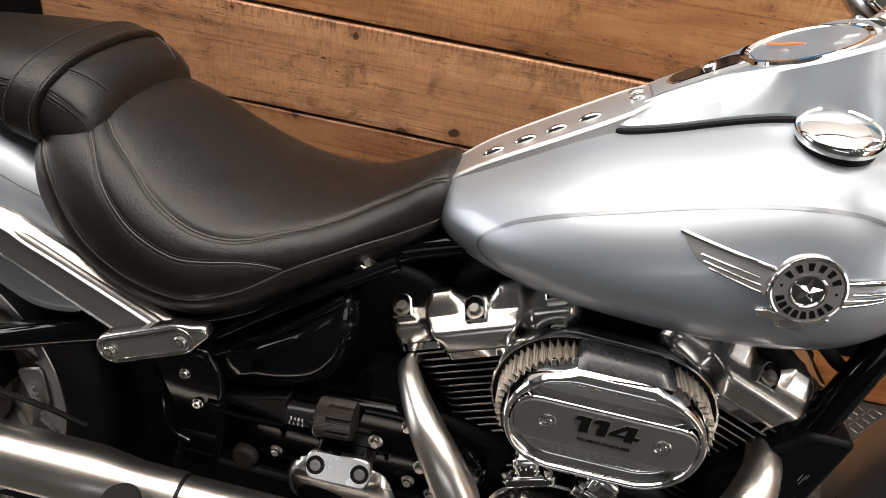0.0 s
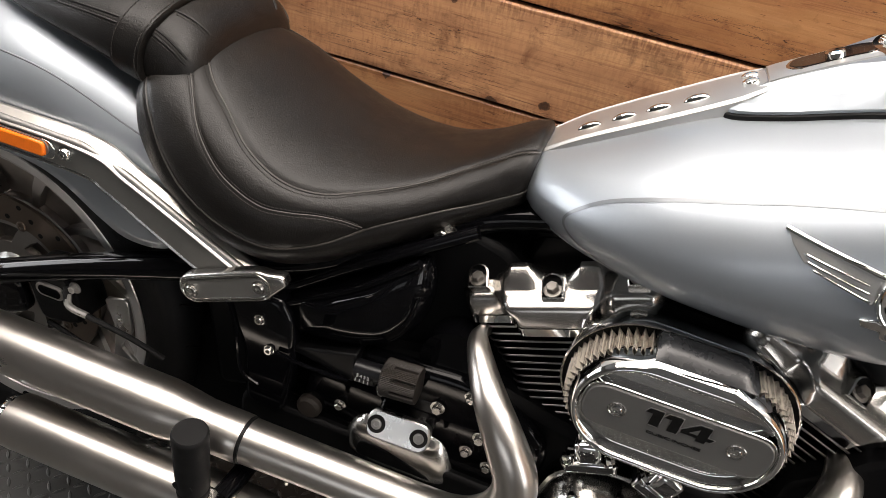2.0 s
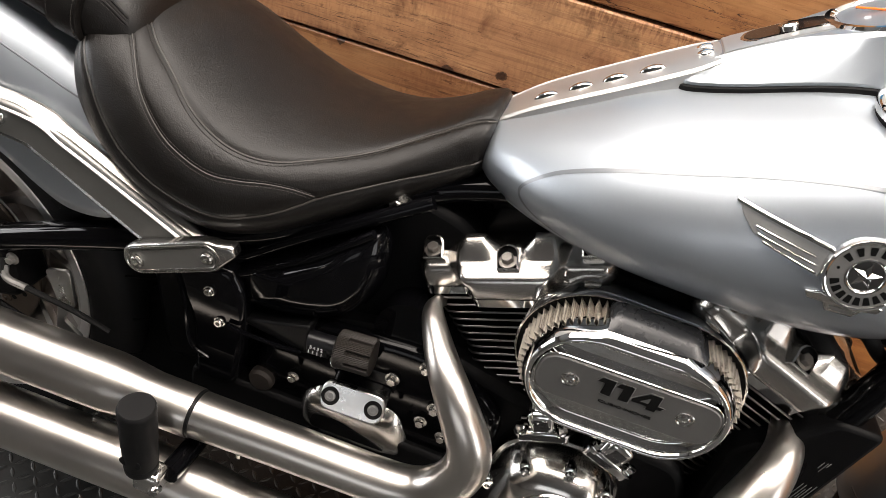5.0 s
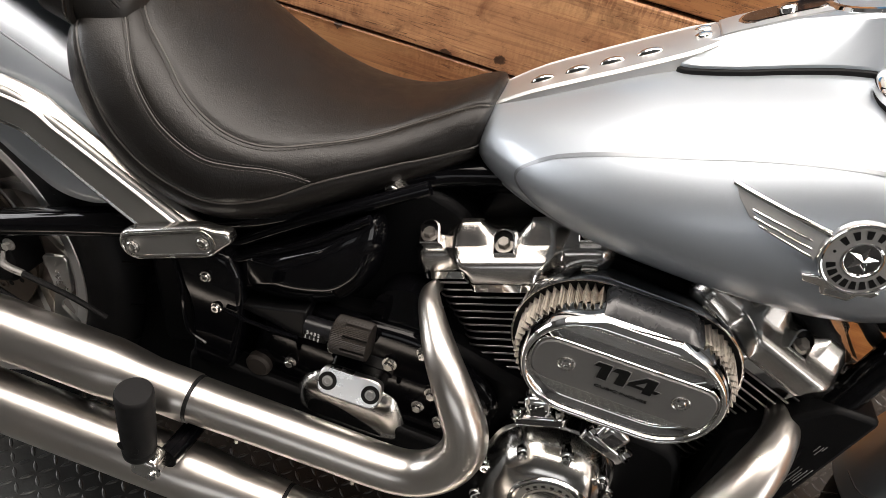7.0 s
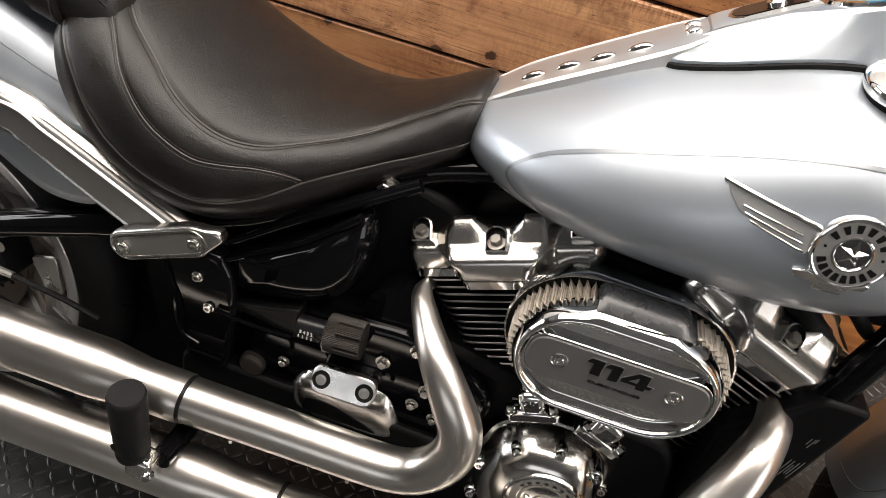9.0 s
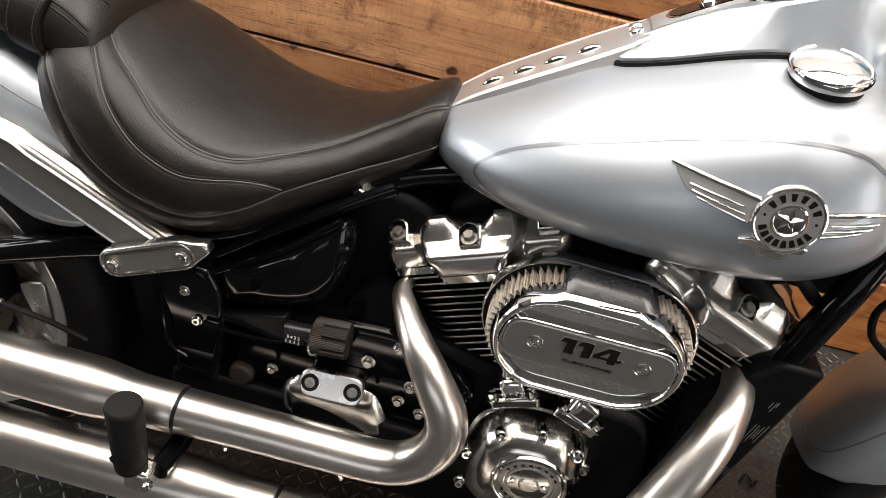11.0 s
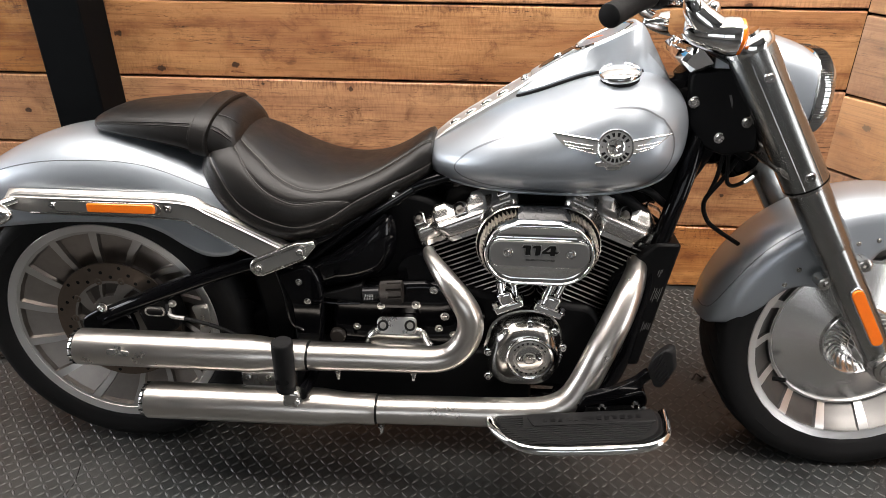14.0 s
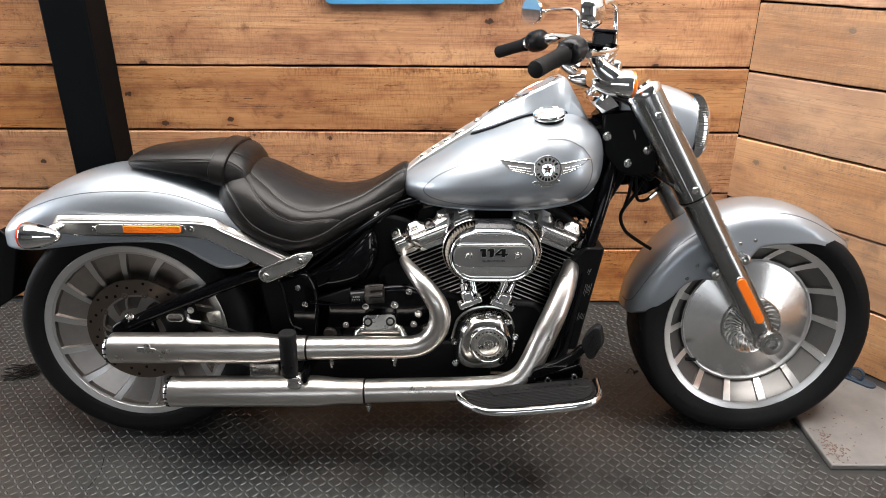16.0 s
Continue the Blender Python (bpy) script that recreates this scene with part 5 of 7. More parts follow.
# ---- front fork ----
TOP, LOW = Vector((1.292, 0, 0.945)), Vector((1.670, 0, 0.311))
FD = (LOW - TOP).normalized()
for sg in (-1, 1):
    Y = sg * 0.127

    def along(s):
        return TOP + FD * s + Vector((0, Y, 0))

    leg = part("fork_leg", turn([(0.033, 0.42), (0.033, 0.56), (0.0315, 0.60), (0.0315, 0.69), (0.030, 0.72), (0.024, 0.735)], along(0), FD, 32), FORK, BIKE, "satin metal fork leg with tapered cover")
    part("upper_cover", turn([(0.030, -0.004), (0.0405, 0.002), (0.0425, 0.02), (0.0425, 0.290), (0.0410, 0.296), (0.036, 0.297)], along(0), FD, 40), FORK, leg, "satin grey fork cover")
    part("middle_cover", turn([(0.0365, 0.28), (0.0365, 0.432), (0.035, 0.438), (0.031, 0.438)], along(0), FD, 40), FORK, leg)
    part("cover_seam", turn([(0.0428, 0.2865), (0.0432, 0.288), (0.0428, 0.2895)], along(0), FD, 40, cap=False), BLACK, leg)
    part("fork_cap", turn([(0.043, 0.004), (0.044, -0.004), (0.040, -0.014), (0.027, -0.020), (0.026, -0.026), (0.0004, -0.028)], along(0), FD, 32), CHROME, leg, "chrome fork cap")
    out = Vector((0, sg, 0))
    for s in (0.055, 0.262):
        bolt(tuple(along(s) + out * 0.0415), leg, 0.0085, 0.006, tuple(out))
    for e in (-0.0175, 0.0175):
        side_v = Vector((0.86, 0, 0.51)) * e + out * 0.0390
        part("panel_line", tube([tuple(along(0.02) + side_v), tuple(along(0.285) + side_v)], 0.0012, 6, 1), CHROME, leg)
    bm = turn([(0.030, -0.012), (0.034, 0.0), (0.034, 0.030), (0.030, 0.040), (0.020, 0.041), (0.0155, 0.041), (0.0155, 0.020), (0.0004, 0.020)], (LOW.x, Y, LOW.z), tuple(out), 32)
    part("axle_lug", bm, SATIN, leg)
    part("axle_end", turn([(0.0195, 0.038), (0.0195, 0.044), (0.013, 0.045), (0.012, 0.020), (0.0004, 0.020)], (LOW.x, Y, LOW.z), tuple(out), 24), CHROME, leg)
    if sg < 0:
        # amber reflector in a chrome frame down the slider
        c = along(0.600) + out * 0.0325
        fr = Matrix((FD, out, FD.cross(out))).transposed().to_4x4()
        for nm, a, r, h, mt in (("reflector_frame", 0.060, 0.014, 0.004, CHROME), ("reflector", 0.058, 0.0115, 0.007, AMBER)):
            bm = loft([[(x, y, z) for x, z in stadium(0, 0, a, r)] for y in (-0.004, h)])
            bmesh.ops.transform(bm, matrix=Matrix.Translation(c) @ fr, verts=bm.verts[:])
            part(nm, bm, mt, leg, "amber fork reflector" if nm == "reflector" else "", bevel=0.0015)
    # fender lugs on the slider
    for s, dx in ((0.505, 0.040), (0.505, -0.040)):
        p = along(s) + Vector((0.86, 0, 0.51)) * dx
        lug = part("fender_lug", turn([(0.014, -0.02), (0.014, 0.010), (0.011, 0.012), (0.006, 0.012), (0.005, 0.006), (0.0004, 0.006)], p, tuple(out), 24), SATIN, leg)
        part("lug_web", tube([tuple(along(s)), tuple(p)], 0.010, 8, 1), SATIN, leg)

# triple clamps, steering neck and lamp shell between the legs
clamp = part("triple_clamp", loft([[(x, y, 0.895 + dz - 0.58 * (x - 1.30)) for x, y in ((1.225, -0.055), (1.27, -0.15), (1.34, -0.16), (1.36, 0), (1.34, 0.16), (1.27, 0.15), (1.225, 0.055))] for dz in (0.0, 0.028)]), PLASTIC, BIKE, "black upper fork clamp", bevel=0.006, seg=3)
part("triple_clamp", loft([[(x, y, 0.700 + dz - 0.58 * (x - 1.41)) for x, y in ((1.325, -0.05), (1.38, -0.155), (1.45, -0.165), (1.475, 0), (1.45, 0.165), (1.38, 0.155), (1.325, 0.05))] for dz in (0.0, 0.035)]), SATIN, BIKE, "satin metal lower fork clamp", bevel=0.006, seg=3)
neck = part("steering_neck", tube([(1.235, 0, 0.90), (1.36, 0, 0.69)], 0.040, 24, 1), BLACK, BIKE)
part("neck_gusset", slab(rounded([(1.17, 0.875), (1.25, 0.875), (1.34, 0.73), (1.30, 0.70), (1.20, 0.72), (1.15, 0.80)], 0.02), -0.034, 0.034), BLACK, neck, bevel=0.006)
# black cover round the neck, wider towards the fork, with its screws
def neck_side(x):
    return float(np.interp(x, [1.22, 1.25, 1.30, 1.34], [0.055, 0.062, 0.082, 0.100]))


shape = rounded([(1.222, 0.890), (1.262, 0.898), (1.296, 0.902), (1.325, 0.850), (1.350, 0.790), (1.352, 0.752), (1.300, 0.735), (1.262, 0.745), (1.228, 0.790), (1.222, 0.850)], 0.008, 3)
part("neck_cover", loft([[(x, y * neck_side(x), z) for x, z in shape] for y in (-1, 1)]), PLASTIC, neck, "black plastic cover round the steering neck", bevel=0.005)
for x, z, rad, mt in ((1.2335, 0.8345, 0.0095, SATIN), (1.285, 0.770, 0.0085, MACHINED), (1.326, 0.806, 0.0085, SATIN)):
    bolt((x, -neck_side(x) - 0.001, z), neck, rad, 0.006, material=mt)
part("print_bar", block((0.004, 0.001, 0.040), pose(1.298, -neck_side(1.298) - 0.0005, 0.835, 0, -20, 0)), PRINT, neck)
part("clamp_cover", loft([[(x + 0.6 * d, y, z + 0.3 * d) for x, z in rounded([(1.187 + d, 0.918 - d), (1.197 + d, 0.932 - d), (1.219, 0.944 - d), (1.250 - d, 0.918 - d), (1.236 - d, 0.902 + d), (1.208 + d, 0.894 + d)], 0.004, 3)] for y, d in ((-0.100, 0.006), (-0.094, 0.001), (-0.088, 0.0), (0.088, 0.0), (0.094, 0.001), (0.100, 0.006))]), CHROME, neck, "chrome wedge-shaped upper clamp cover", sharp=30)
part("ignition_box", block((0.045, 0.08, 0.10), pose(1.315, -0.02, 0.845, 0, 31, 0)), PLASTIC, BIKE, bevel=0.008)
part("wiring_cover", block((0.07, 0.12, 0.16), pose(1.365, 0.0, 0.80, 0, 31, 0)), PLASTIC, BIKE, bevel=0.01)

# headlight: rounded shell with a ribbed chrome rim
HL = [(1.262, 0.052, 0.930, 0.875), (1.295, 0.080, 0.955, 0.830), (1.335, 0.096, 0.963, 0.800), (1.375, 0.103, 0.957, 0.784), (1.415, 0.106, 0.944, 0.778), (1.436, 0.106, 0.932, 0.778)]
headlight = part("headlight", loft([oval_ring(x, w, zt, zb, (zt + zb) / 2, 3.0, 3.0, 48) for x, w, zt, zb in catmull(HL, 5)]), PAINT, BIKE, "silver headlight shell with ribbed chrome rim")
rim_rings = [oval_ring(x, w, zt, zb, 0.854, 3.0, 3.0, 72) for x, w, zt, zb in ((1.432, 0.104, 0.931, 0.779), (1.436, 0.110, 0.936, 0.774), (1.458, 0.109, 0.931, 0.777), (1.468, 0.104, 0.924, 0.784), (1.468, 0.093, 0.914, 0.794), (1.450, 0.088, 0.909, 0.799))]
part("headlight_rim", loft(rim_rings, cap=False), CHROME, headlight, "chrome headlight rim")
for i, p in enumerate(oval_ring(1.448, 0.1098, 0.9352, 0.7748, 0.855, 3.0, 3.0, 110)):
    part("rim_rib", block((0.022, 0.0026, 0.0026), Matrix.Translation(p)), CHROME, headlight)
part("headlight_glass", loft([oval_ring(x, w, 0.853 + h, 0.853 - h, 0.853, 3.0, 3.0, 48) for x, w, h in ((1.452, 0.089, 0.055), (1.460, 0.075, 0.046), (1.463, 0.03, 0.02))]), GLASS, headlight)

# ---- handlebar ----
HB = [(1.003, -0.358, 1.013), (1.080, -0.262, 1.040), (1.128, -0.215, 1.050), (1.172, -0.150, 1.046), (1.205, -0.09, 1.022), (1.222, -0.05, 1.010), (1.222, 0.05, 1.010), (1.215, 0.09, 1.025), (1.195, 0.15, 1.055), (1.150, 0.235, 1.066), (1.080, 0.30, 1.052), (1.000, 0.40, 1.024)]
bar = part("handlebar", tube(HB, 0.0155, 18, 8), CHROME, BIKE, "chrome handlebar with black rubber grips")
for sg, k0, k1 in ((-1, 0, 1), (1, -1, -2)):
    p0, p1 = Vector(HB[k0]), Vector(HB[k1])
    d = (p1 - p0).normalized()
    e = p0 - d * 0.006
    part("grip", turn([(0.014, -0.002), (0.0175, 0.0), (0.0185, 0.004), (0.0180, 0.012), (0.0172, 0.06), (0.0178, 0.105), (0.0200, 0.112), (0.0200, 0.118), (0.016, 0.120)], e, d, 32), RUBBER, bar, "black rubber grip")
    box_at = p1 + d * 0.02
    part("switch_housing", turn([(0.020, -0.022), (0.027, -0.018), (0.030, -0.008), (0.030, 0.016), (0.027, 0.028), (0.018, 0.036)], box_at, d, 28), BLACKSHEEN if sg < 0 else PLASTIC, bar, "black switch housing", sharp=60)
    for j in range(3):
        part("switch_button", block((0.014, 0.012, 0.010), Matrix.Translation(box_at + Vector((-0.026, sg * -0.004, 0.012 - 0.014 * j)) + d * 0.012)), PLASTIC, bar, bevel=0.002)
    lev0 = box_at + d * 0.05 + Vector((0.045, 0, 0.0))
    part("lever", tube([tuple(lev0), tuple(lev0 + Vector((0.015, sg * 0.06, -0.004))), tuple(lev0 + Vector((-0.02, sg * 0.13, -0.012))), tuple(lev0 + Vector((-0.07, sg * 0.19, -0.014)))], 0.008, 10, 5, flat=0.7), SATIN if sg > 0 else CHROME, bar, "metal hand lever")
    if sg < 0:
        part("reservoir", block((0.050, 0.058, 0.034), pose(1.174, sg * 0.200, 1.068, 0, 4, sg * 18)), BLACK, bar, "black brake fluid reservoir" if sg < 0 else "", bevel=0.006)
    if sg < 0:
        part("reservoir_lid", block((0.054, 0.062, 0.006), pose(1.174, sg * 0.200, 1.087, 0, 4, sg * 18)), BLACKSHEEN, bar, bevel=0.002)
    part("lever_perch", tube([(1.190, sg * 0.195, 1.045, 0.018), (1.172, sg * 0.205, 1.035, 0.021), (1.150, sg * 0.215, 1.030, 0.018)], 0.02, 20, 4), CHROME, bar)
    # mirror on its stem
    mc = Vector((1.108, sg * 0.33, 1.124)) if sg < 0 else Vector((1.090, 0.360, 1.138))
    stem = [(1.197, sg * 0.200, 1.045), (1.195, sg * 0.202, 1.118), (1.186, sg * 0.222, 1.139), (1.160, sg * 0.262, 1.143), (mc.x + 0.02, mc.y - sg * 0.012, mc.z)]
    part("mirror_stem", tube(stem, 0.0055, 10, 6), CHROME, bar)
    mn = Vector((-0.90, -sg * 0.43, 0.02)).normalized()
    mu = Vector((0, 1, 0)) - mn * mn.y
    mu.normalize()
    mv = mn.cross(mu)
    if mv.z < 0:
        mv = -mv

    def mring(s, h, tw=0.0):
        pts = []
        for a in np.linspace(0, 2 * math.pi, 36, endpoint=False):
            c, q = math.cos(a), math.sin(a)
            u = 0.052 * math.copysign(abs(c) ** 0.75, c) * s
            v = 0.036 * math.copysign(abs(q) ** 0.75, q) * s * (1 + 0.12 * c)
            pts.append(mc + mu * u + mv * v + mn * h)
        return pts

    part("mirror_shell", loft([mring(0.12, -0.032), mring(0.35, -0.030), mring(0.65, -0.024), mring(0.88, -0.012), mring(1.0, 0.002), mring(0.98, 0.005), mring(0.93, 0.005)]), CHROME, bar, "chrome mirror shell")
    part("mirror_glass", loft([mring(0.925, 0.0052), mring(0.925, 0.0058)]), CHROME, bar, "mirror glass")
    # front turn signal on the perch
    s = bullet_signal(Vector((1.203, sg * 0.228, 0.974)) if sg < 0 else Vector((1.235, 0.228, 0.955)), (1, sg * 0.05, -0.06), lens=AMBER, r=0.031)
    part("stalk", tube([(1.152, sg * 0.222, 1.035, 0.013), (1.160, sg * 0.228, 1.012, 0.019), (1.180, sg * 0.228, 0.992, 0.024), (1.200, sg * 0.228, 0.980, 0.024)], 0.011, 18, 5), CHROME, s)
riser = part("riser", loft([[(1.225 + dx, y, z) for dx, y in ((-0.032, -0.07), (0.03, -0.07), (0.03, 0.07), (-0.032, 0.07))] for dx0, z in ((0, 0.945), (0, 1.02))]), CHROME, bar, "chrome bar riser", bevel=0.014, seg=3)

# ---- frame and swing arm ----
frame_part = part("frame_tube", tube([(1.262, -0.030, 0.790), (1.235, -0.075, 0.70), (1.195, -0.095, 0.55), (1.165, -0.105, 0.40), (1.140, -0.112, 0.27), (1.10, -0.115, 0.20), (1.02, -0.115, 0.175), (0.60, -0.11, 0.175)], 0.0185, 16, 6), BLACK, BIKE, "gloss black frame tube")
part("frame_tube", tube([(1.262, 0.030, 0.790), (1.235, 0.075, 0.70), (1.195, 0.095, 0.55), (1.165, 0.105, 0.40), (1.140, 0.112, 0.27), (1.10, 0.115, 0.20), (1.02, 0.115, 0.175), (0.60, 0.11, 0.175)], 0.0185, 16, 6), BLACK, BIKE)
for sg in (-1, 1):
    part("frame_tube", tube([(0.40, sg * 0.135, 0.525), (0.50, sg * 0.118, 0.553), (0.60, sg * 0.090, 0.605), (0.68, sg * 0.062, 0.645), (0.76, sg * 0.05, 0.67)], 0.0165, 14, 6), BLACK, BIKE)
    part("swing_arm", tube([(-0.01, sg * 0.138, 0.345), (0.12, sg * 0.140, 0.405), (0.26, sg * 0.142, 0.465), (0.37, sg * 0.140, 0.502), (0.44, sg * 0.135, 0.500)], 0.0195, 14, 6, flat=0.8), BLACK, BIKE, "gloss black swing arm tube")
part("swing_arm", tube([(-0.02, 0.138, 0.325), (0.15, 0.140, 0.335), (0.35, 0.135, 0.36), (0.50, 0.12, 0.36)], 0.022, 14, 6), BLACK, BIKE)
hexbolt((0.650, -0.092, 0.632), frame_part, 0.0105, 0.014, material=SATIN)
part("backbone", tube([(0.60, 0, 0.61), (0.80, 0, 0.665), (1.0, 0, 0.70), (1.22, 0, 0.78)], 0.04, 16, 5), BLACK, BIKE)
part("axle_carrier", slab(rounded([(-0.055, 0.345), (0.0, 0.375), (0.06, 0.37), (0.075, 0.31), (0.0, 0.28), (-0.05, 0.30)], 0.02), -0.13, -0.15), BLACK, BIKE, bevel=0.005)
caliper = part("brake_caliper", slab(rounded([(0.075, 0.40), (0.155, 0.41), (0.175, 0.33), (0.10, 0.31)], 0.02), -0.095, -0.152), WRINKLE, BIKE, "black rear brake caliper", bevel=0.006)
part("caliper_slot", slab(stadium(0.125, 0.375, 0.012, 0.011), -0.152, -0.156), PEWTER, caliper)
part("caliper_slot_core", slab(stadium(0.125, 0.375, 0.011, 0.0075), -0.155, -0.1568), BLACK, caliper)
hexbolt((0.004, -0.150, 0.378), caliper, 0.008, 0.009, material=SATIN)
hexbolt((0.166, -0.150, 0.395), caliper, 0.006, 0.009, material=PEWTER)
part("brake_line", tube([(0.155, -0.155, 0.395), (0.165, -0.165, 0.372), (0.20, -0.165, 0.366), (0.255, -0.155, 0.345), (0.30, -0.145, 0.318)], 0.0042, 8, 6), RUBBER, caliper)
part("line_fitting", tube([(0.158, -0.157, 0.385), (0.166, -0.165, 0.372), (0.195, -0.165, 0.367)], 0.0052, 8, 4), PEWTER, caliper)

# ---- engine ----
APEX = Vector((0.952, 0, 0.215))
engine = part("engine", slab(rounded([(0.50, 0.20), (1.09, 0.19), (1.13, 0.26), (1.08, 0.40), (0.86, 0.42), (0.70, 0.46), (0.52, 0.42)], 0.03), -0.105, 0.105), WRINKLE, BIKE, "black v-twin engine with chrome covers", bevel=0.012)
part("gearbox_cover", slab(rounded([(0.50, 0.26), (0.83, 0.25), (0.85, 0.40), (0.74, 0.46), (0.52, 0.44)], 0.04), -0.10, -0.128), BLACK, engine, bevel=0.012, seg=3)

for sg, nm in ((-1, "rear"), (1, "front")):
    ang = sg * radians(22.5)
    ax = Vector((math.sin(ang), 0, math.cos(ang)))
    ux = Vector((math.cos(ang), 0, -math.sin(ang)))
    M = Matrix.Translation(APEX) @ Matrix((ux, Vector((0, 1, 0)), ax)).transposed().to_4x4()

    def fin_outline(w, d, r=0.02):
        return rounded([(-w, -d), (w, -d), (w, d), (-w, d)], r, 4)

    cyl = part("cylinder", loft([[M @ Vector((x, y, z)) for x, y in fin_outline(0.058, 0.066, 0.04)] for z in (0.16, 0.375)]), WRINKLE, BIKE, "black finned cylinder")
    for k in range(17):
        z = 0.192 + k * 0.0113
        w, d = (0.078, 0.086) if k < 10 else (0.080 + 0.0035 * (k - 9), 0.086 + 0.001 * (k - 9))
        bm = loft([[M @ Vector((x, y, z + dz)) for x, y in fin_outline(w - e, d - e)] for dz, e in ((-0.0016, 0.0012), (-0.0008, 0.0), (0.0008, 0.0), (0.0016, 0.0012))])
        for f in bm.faces:
            if len(f.verts) == 4 and abs(f.calc_center_median().y) > 0.05:
                f.material_index = 1
        part("fin", bm, [WRINKLE, FINTIP], cyl, sharp=60)
    # rocker cover: chrome foot, satin body with a middle bulge, two humps and three bolt valleys
    def step(x, a, b):
        t = min(1.0, max(0.0, (x - a) / (b - a)))
        return t * t * (3 - 2 * t)

    def rocker_section(u, rows):
        """Outline across the cover at the length u; rows of (inset, height, share of the hump)."""
        end = step(abs(u), 0.098, 0.111)
        hump = 1 - min(1.0, max(0.0, (abs(abs(u) - 0.0385) - 0.0105) / 0.0155))
        pts = []
        for i, h, k in rows:
            half = 0.039 + 0.021 * step(h, 0.386, 0.438)
            d = 0.097 + 0.027 * (1 - step(abs(u - sg * 0.004), half - 0.008, half + 0.013)) - 0.014 * end
            pts.append((-(d - i), h + 0.012 * hump * k - 0.006 * end * (h > 0.42)))
        u, lift = u * 1.06, 0.001 * min(1.0, max(0.0, (pts[0][1] - 0.38) * 200))
        return [M @ Vector((u, y, h + lift)) for y, h in pts] + [M @ Vector((u, -y, h + lift)) for y, h in pts[::-1]]

    us = [*np.linspace(-0.110, -0.076, 9), *np.linspace(-0.074, 0.074, 75), *np.linspace(0.076, 0.110, 9)]
    foot = ((0.012, 0.377, 0), (0.004, 0.379, 0), (0.003, 0.391, 0), (0.006, 0.3935, 0))
    body = ((0.004, 0.388, 0), (0.001, 0.390, 0), (0.0, 0.394, 0), (0.0005, 0.4100, 0), (0.0015, 0.4145, 0), (0.0040, 0.4180, 0), (0.0100, 0.4215, 0), (0.0170, 0.4252, 0.0), (0.0215, 0.4275, 0.02), (0.0235, 0.4290, 0.10), (0.0300, 0.4330, 0.52), (0.0370, 0.4375, 0.95), (0.0400, 0.4385, 1.03), (0.047, 0.4390, 1.05), (0.052, 0.4360, 0.6), (0.060, 0.4310, 0.1), (0.080, 0.4300, 0.0))
    part("rocker_foot", loft([rocker_section(u * 0.985, foot) for u in us]), CHROME, engine, "chrome rocker base", sharp=50)
    rocker = part("rocker_cover", loft([rocker_section(u, body) for u in us]), COVERS, engine, "satin silver rocker cover with two humps", sharp=55)
    for u, v, h in ((-0.0925, -0.083, 0.4385), (0.0, -0.104, 0.4355), (0.0925, -0.083, 0.4385)):
        lean = (Vector((0, -0.72, 0)) + ax * 0.69).normalized()
        up_ = ux.cross(lean).normalized()
        up_ = up_ if up_.dot(ax) > 0 else -up_
        PM = Matrix.Translation(M @ Vector((u, v, h))) @ Matrix((ux, up_, lean)).transposed().to_4x4()
        arch = [(-0.0125, -0.014), (0.0125, -0.014), (0.0125, 0.004)] + [(0.0125 * math.cos(a), 0.004 + 0.0115 * math.sin(a)) for a in np.linspace(0.3, math.pi - 0.3, 7)] + [(-0.0125, 0.004)]
        rim_in = [(x * 0.86, y * 0.88) for x, y in arch]
        part("bolt_pocket", loft([[PM @ Vector((x, y, z)) for x, y in o] for o, z in ((arch, -0.012), (arch, 0.002), (rim_in, 0.003), (rim_in, -0.004))], cap=False), SATIN, engine, sharp=30)
        part("pocket_floor", loft([[PM @ Vector((x, y, z)) for x, y in rim_in] for z in (-0.010, -0.002)]), WRINKLE, engine)
        hexbolt(tuple(PM @ Vector((0, -0.003, -0.002))), engine, 0.0072, 0.009, tuple((lean + ax).normalized()), material=CARRIER)
    # pushrod tubes and lifter block
    lb = Vector((0.893, -0.135, 0.418)) if sg < 0 else Vector((0.975, -0.135, 0.412))
    for dy, du in ((-0.008, -0.012), (0.012, 0.012)):
        top = M @ Vector((sg * -0.055 + du, -0.088, 0.36))
        foot = lb + ux * du + Vector((0, dy + 0.004, 0.01))
        part("pushrod_tube", tube([(*foot, 0.0105), (*(foot + (top - foot) * 0.28), 0.0105), (*(foot + (top - foot) * 0.30), 0.0075), (*top, 0.0075)], 0.0085, 12, 1), CHROME, engine, "chrome pushrod tube")
    bmx = Matrix.Translation(lb) @ M.to_3x3().to_4x4()
    part("lifter_block", block((0.064, 0.034, 0.017), bmx @ pose(0, 0, 0)), CHROME, engine, "chrome lifter block", bevel=0.004)
    part("lifter_block", block((0.034, 0.030, 0.034), bmx @ pose(0, 0, 0.018)), CHROME, engine, bevel=0.008, seg=3)
    for du in (-0.026, 0.026):
        hexbolt(tuple(bmx @ Vector((du, -0.012, 0.006))), engine, 0.0058, 0.012, tuple(ax))

# cam cover: broad bevelled case with a round inspection plate
CC = Vector((0.940, 0, 0.317))


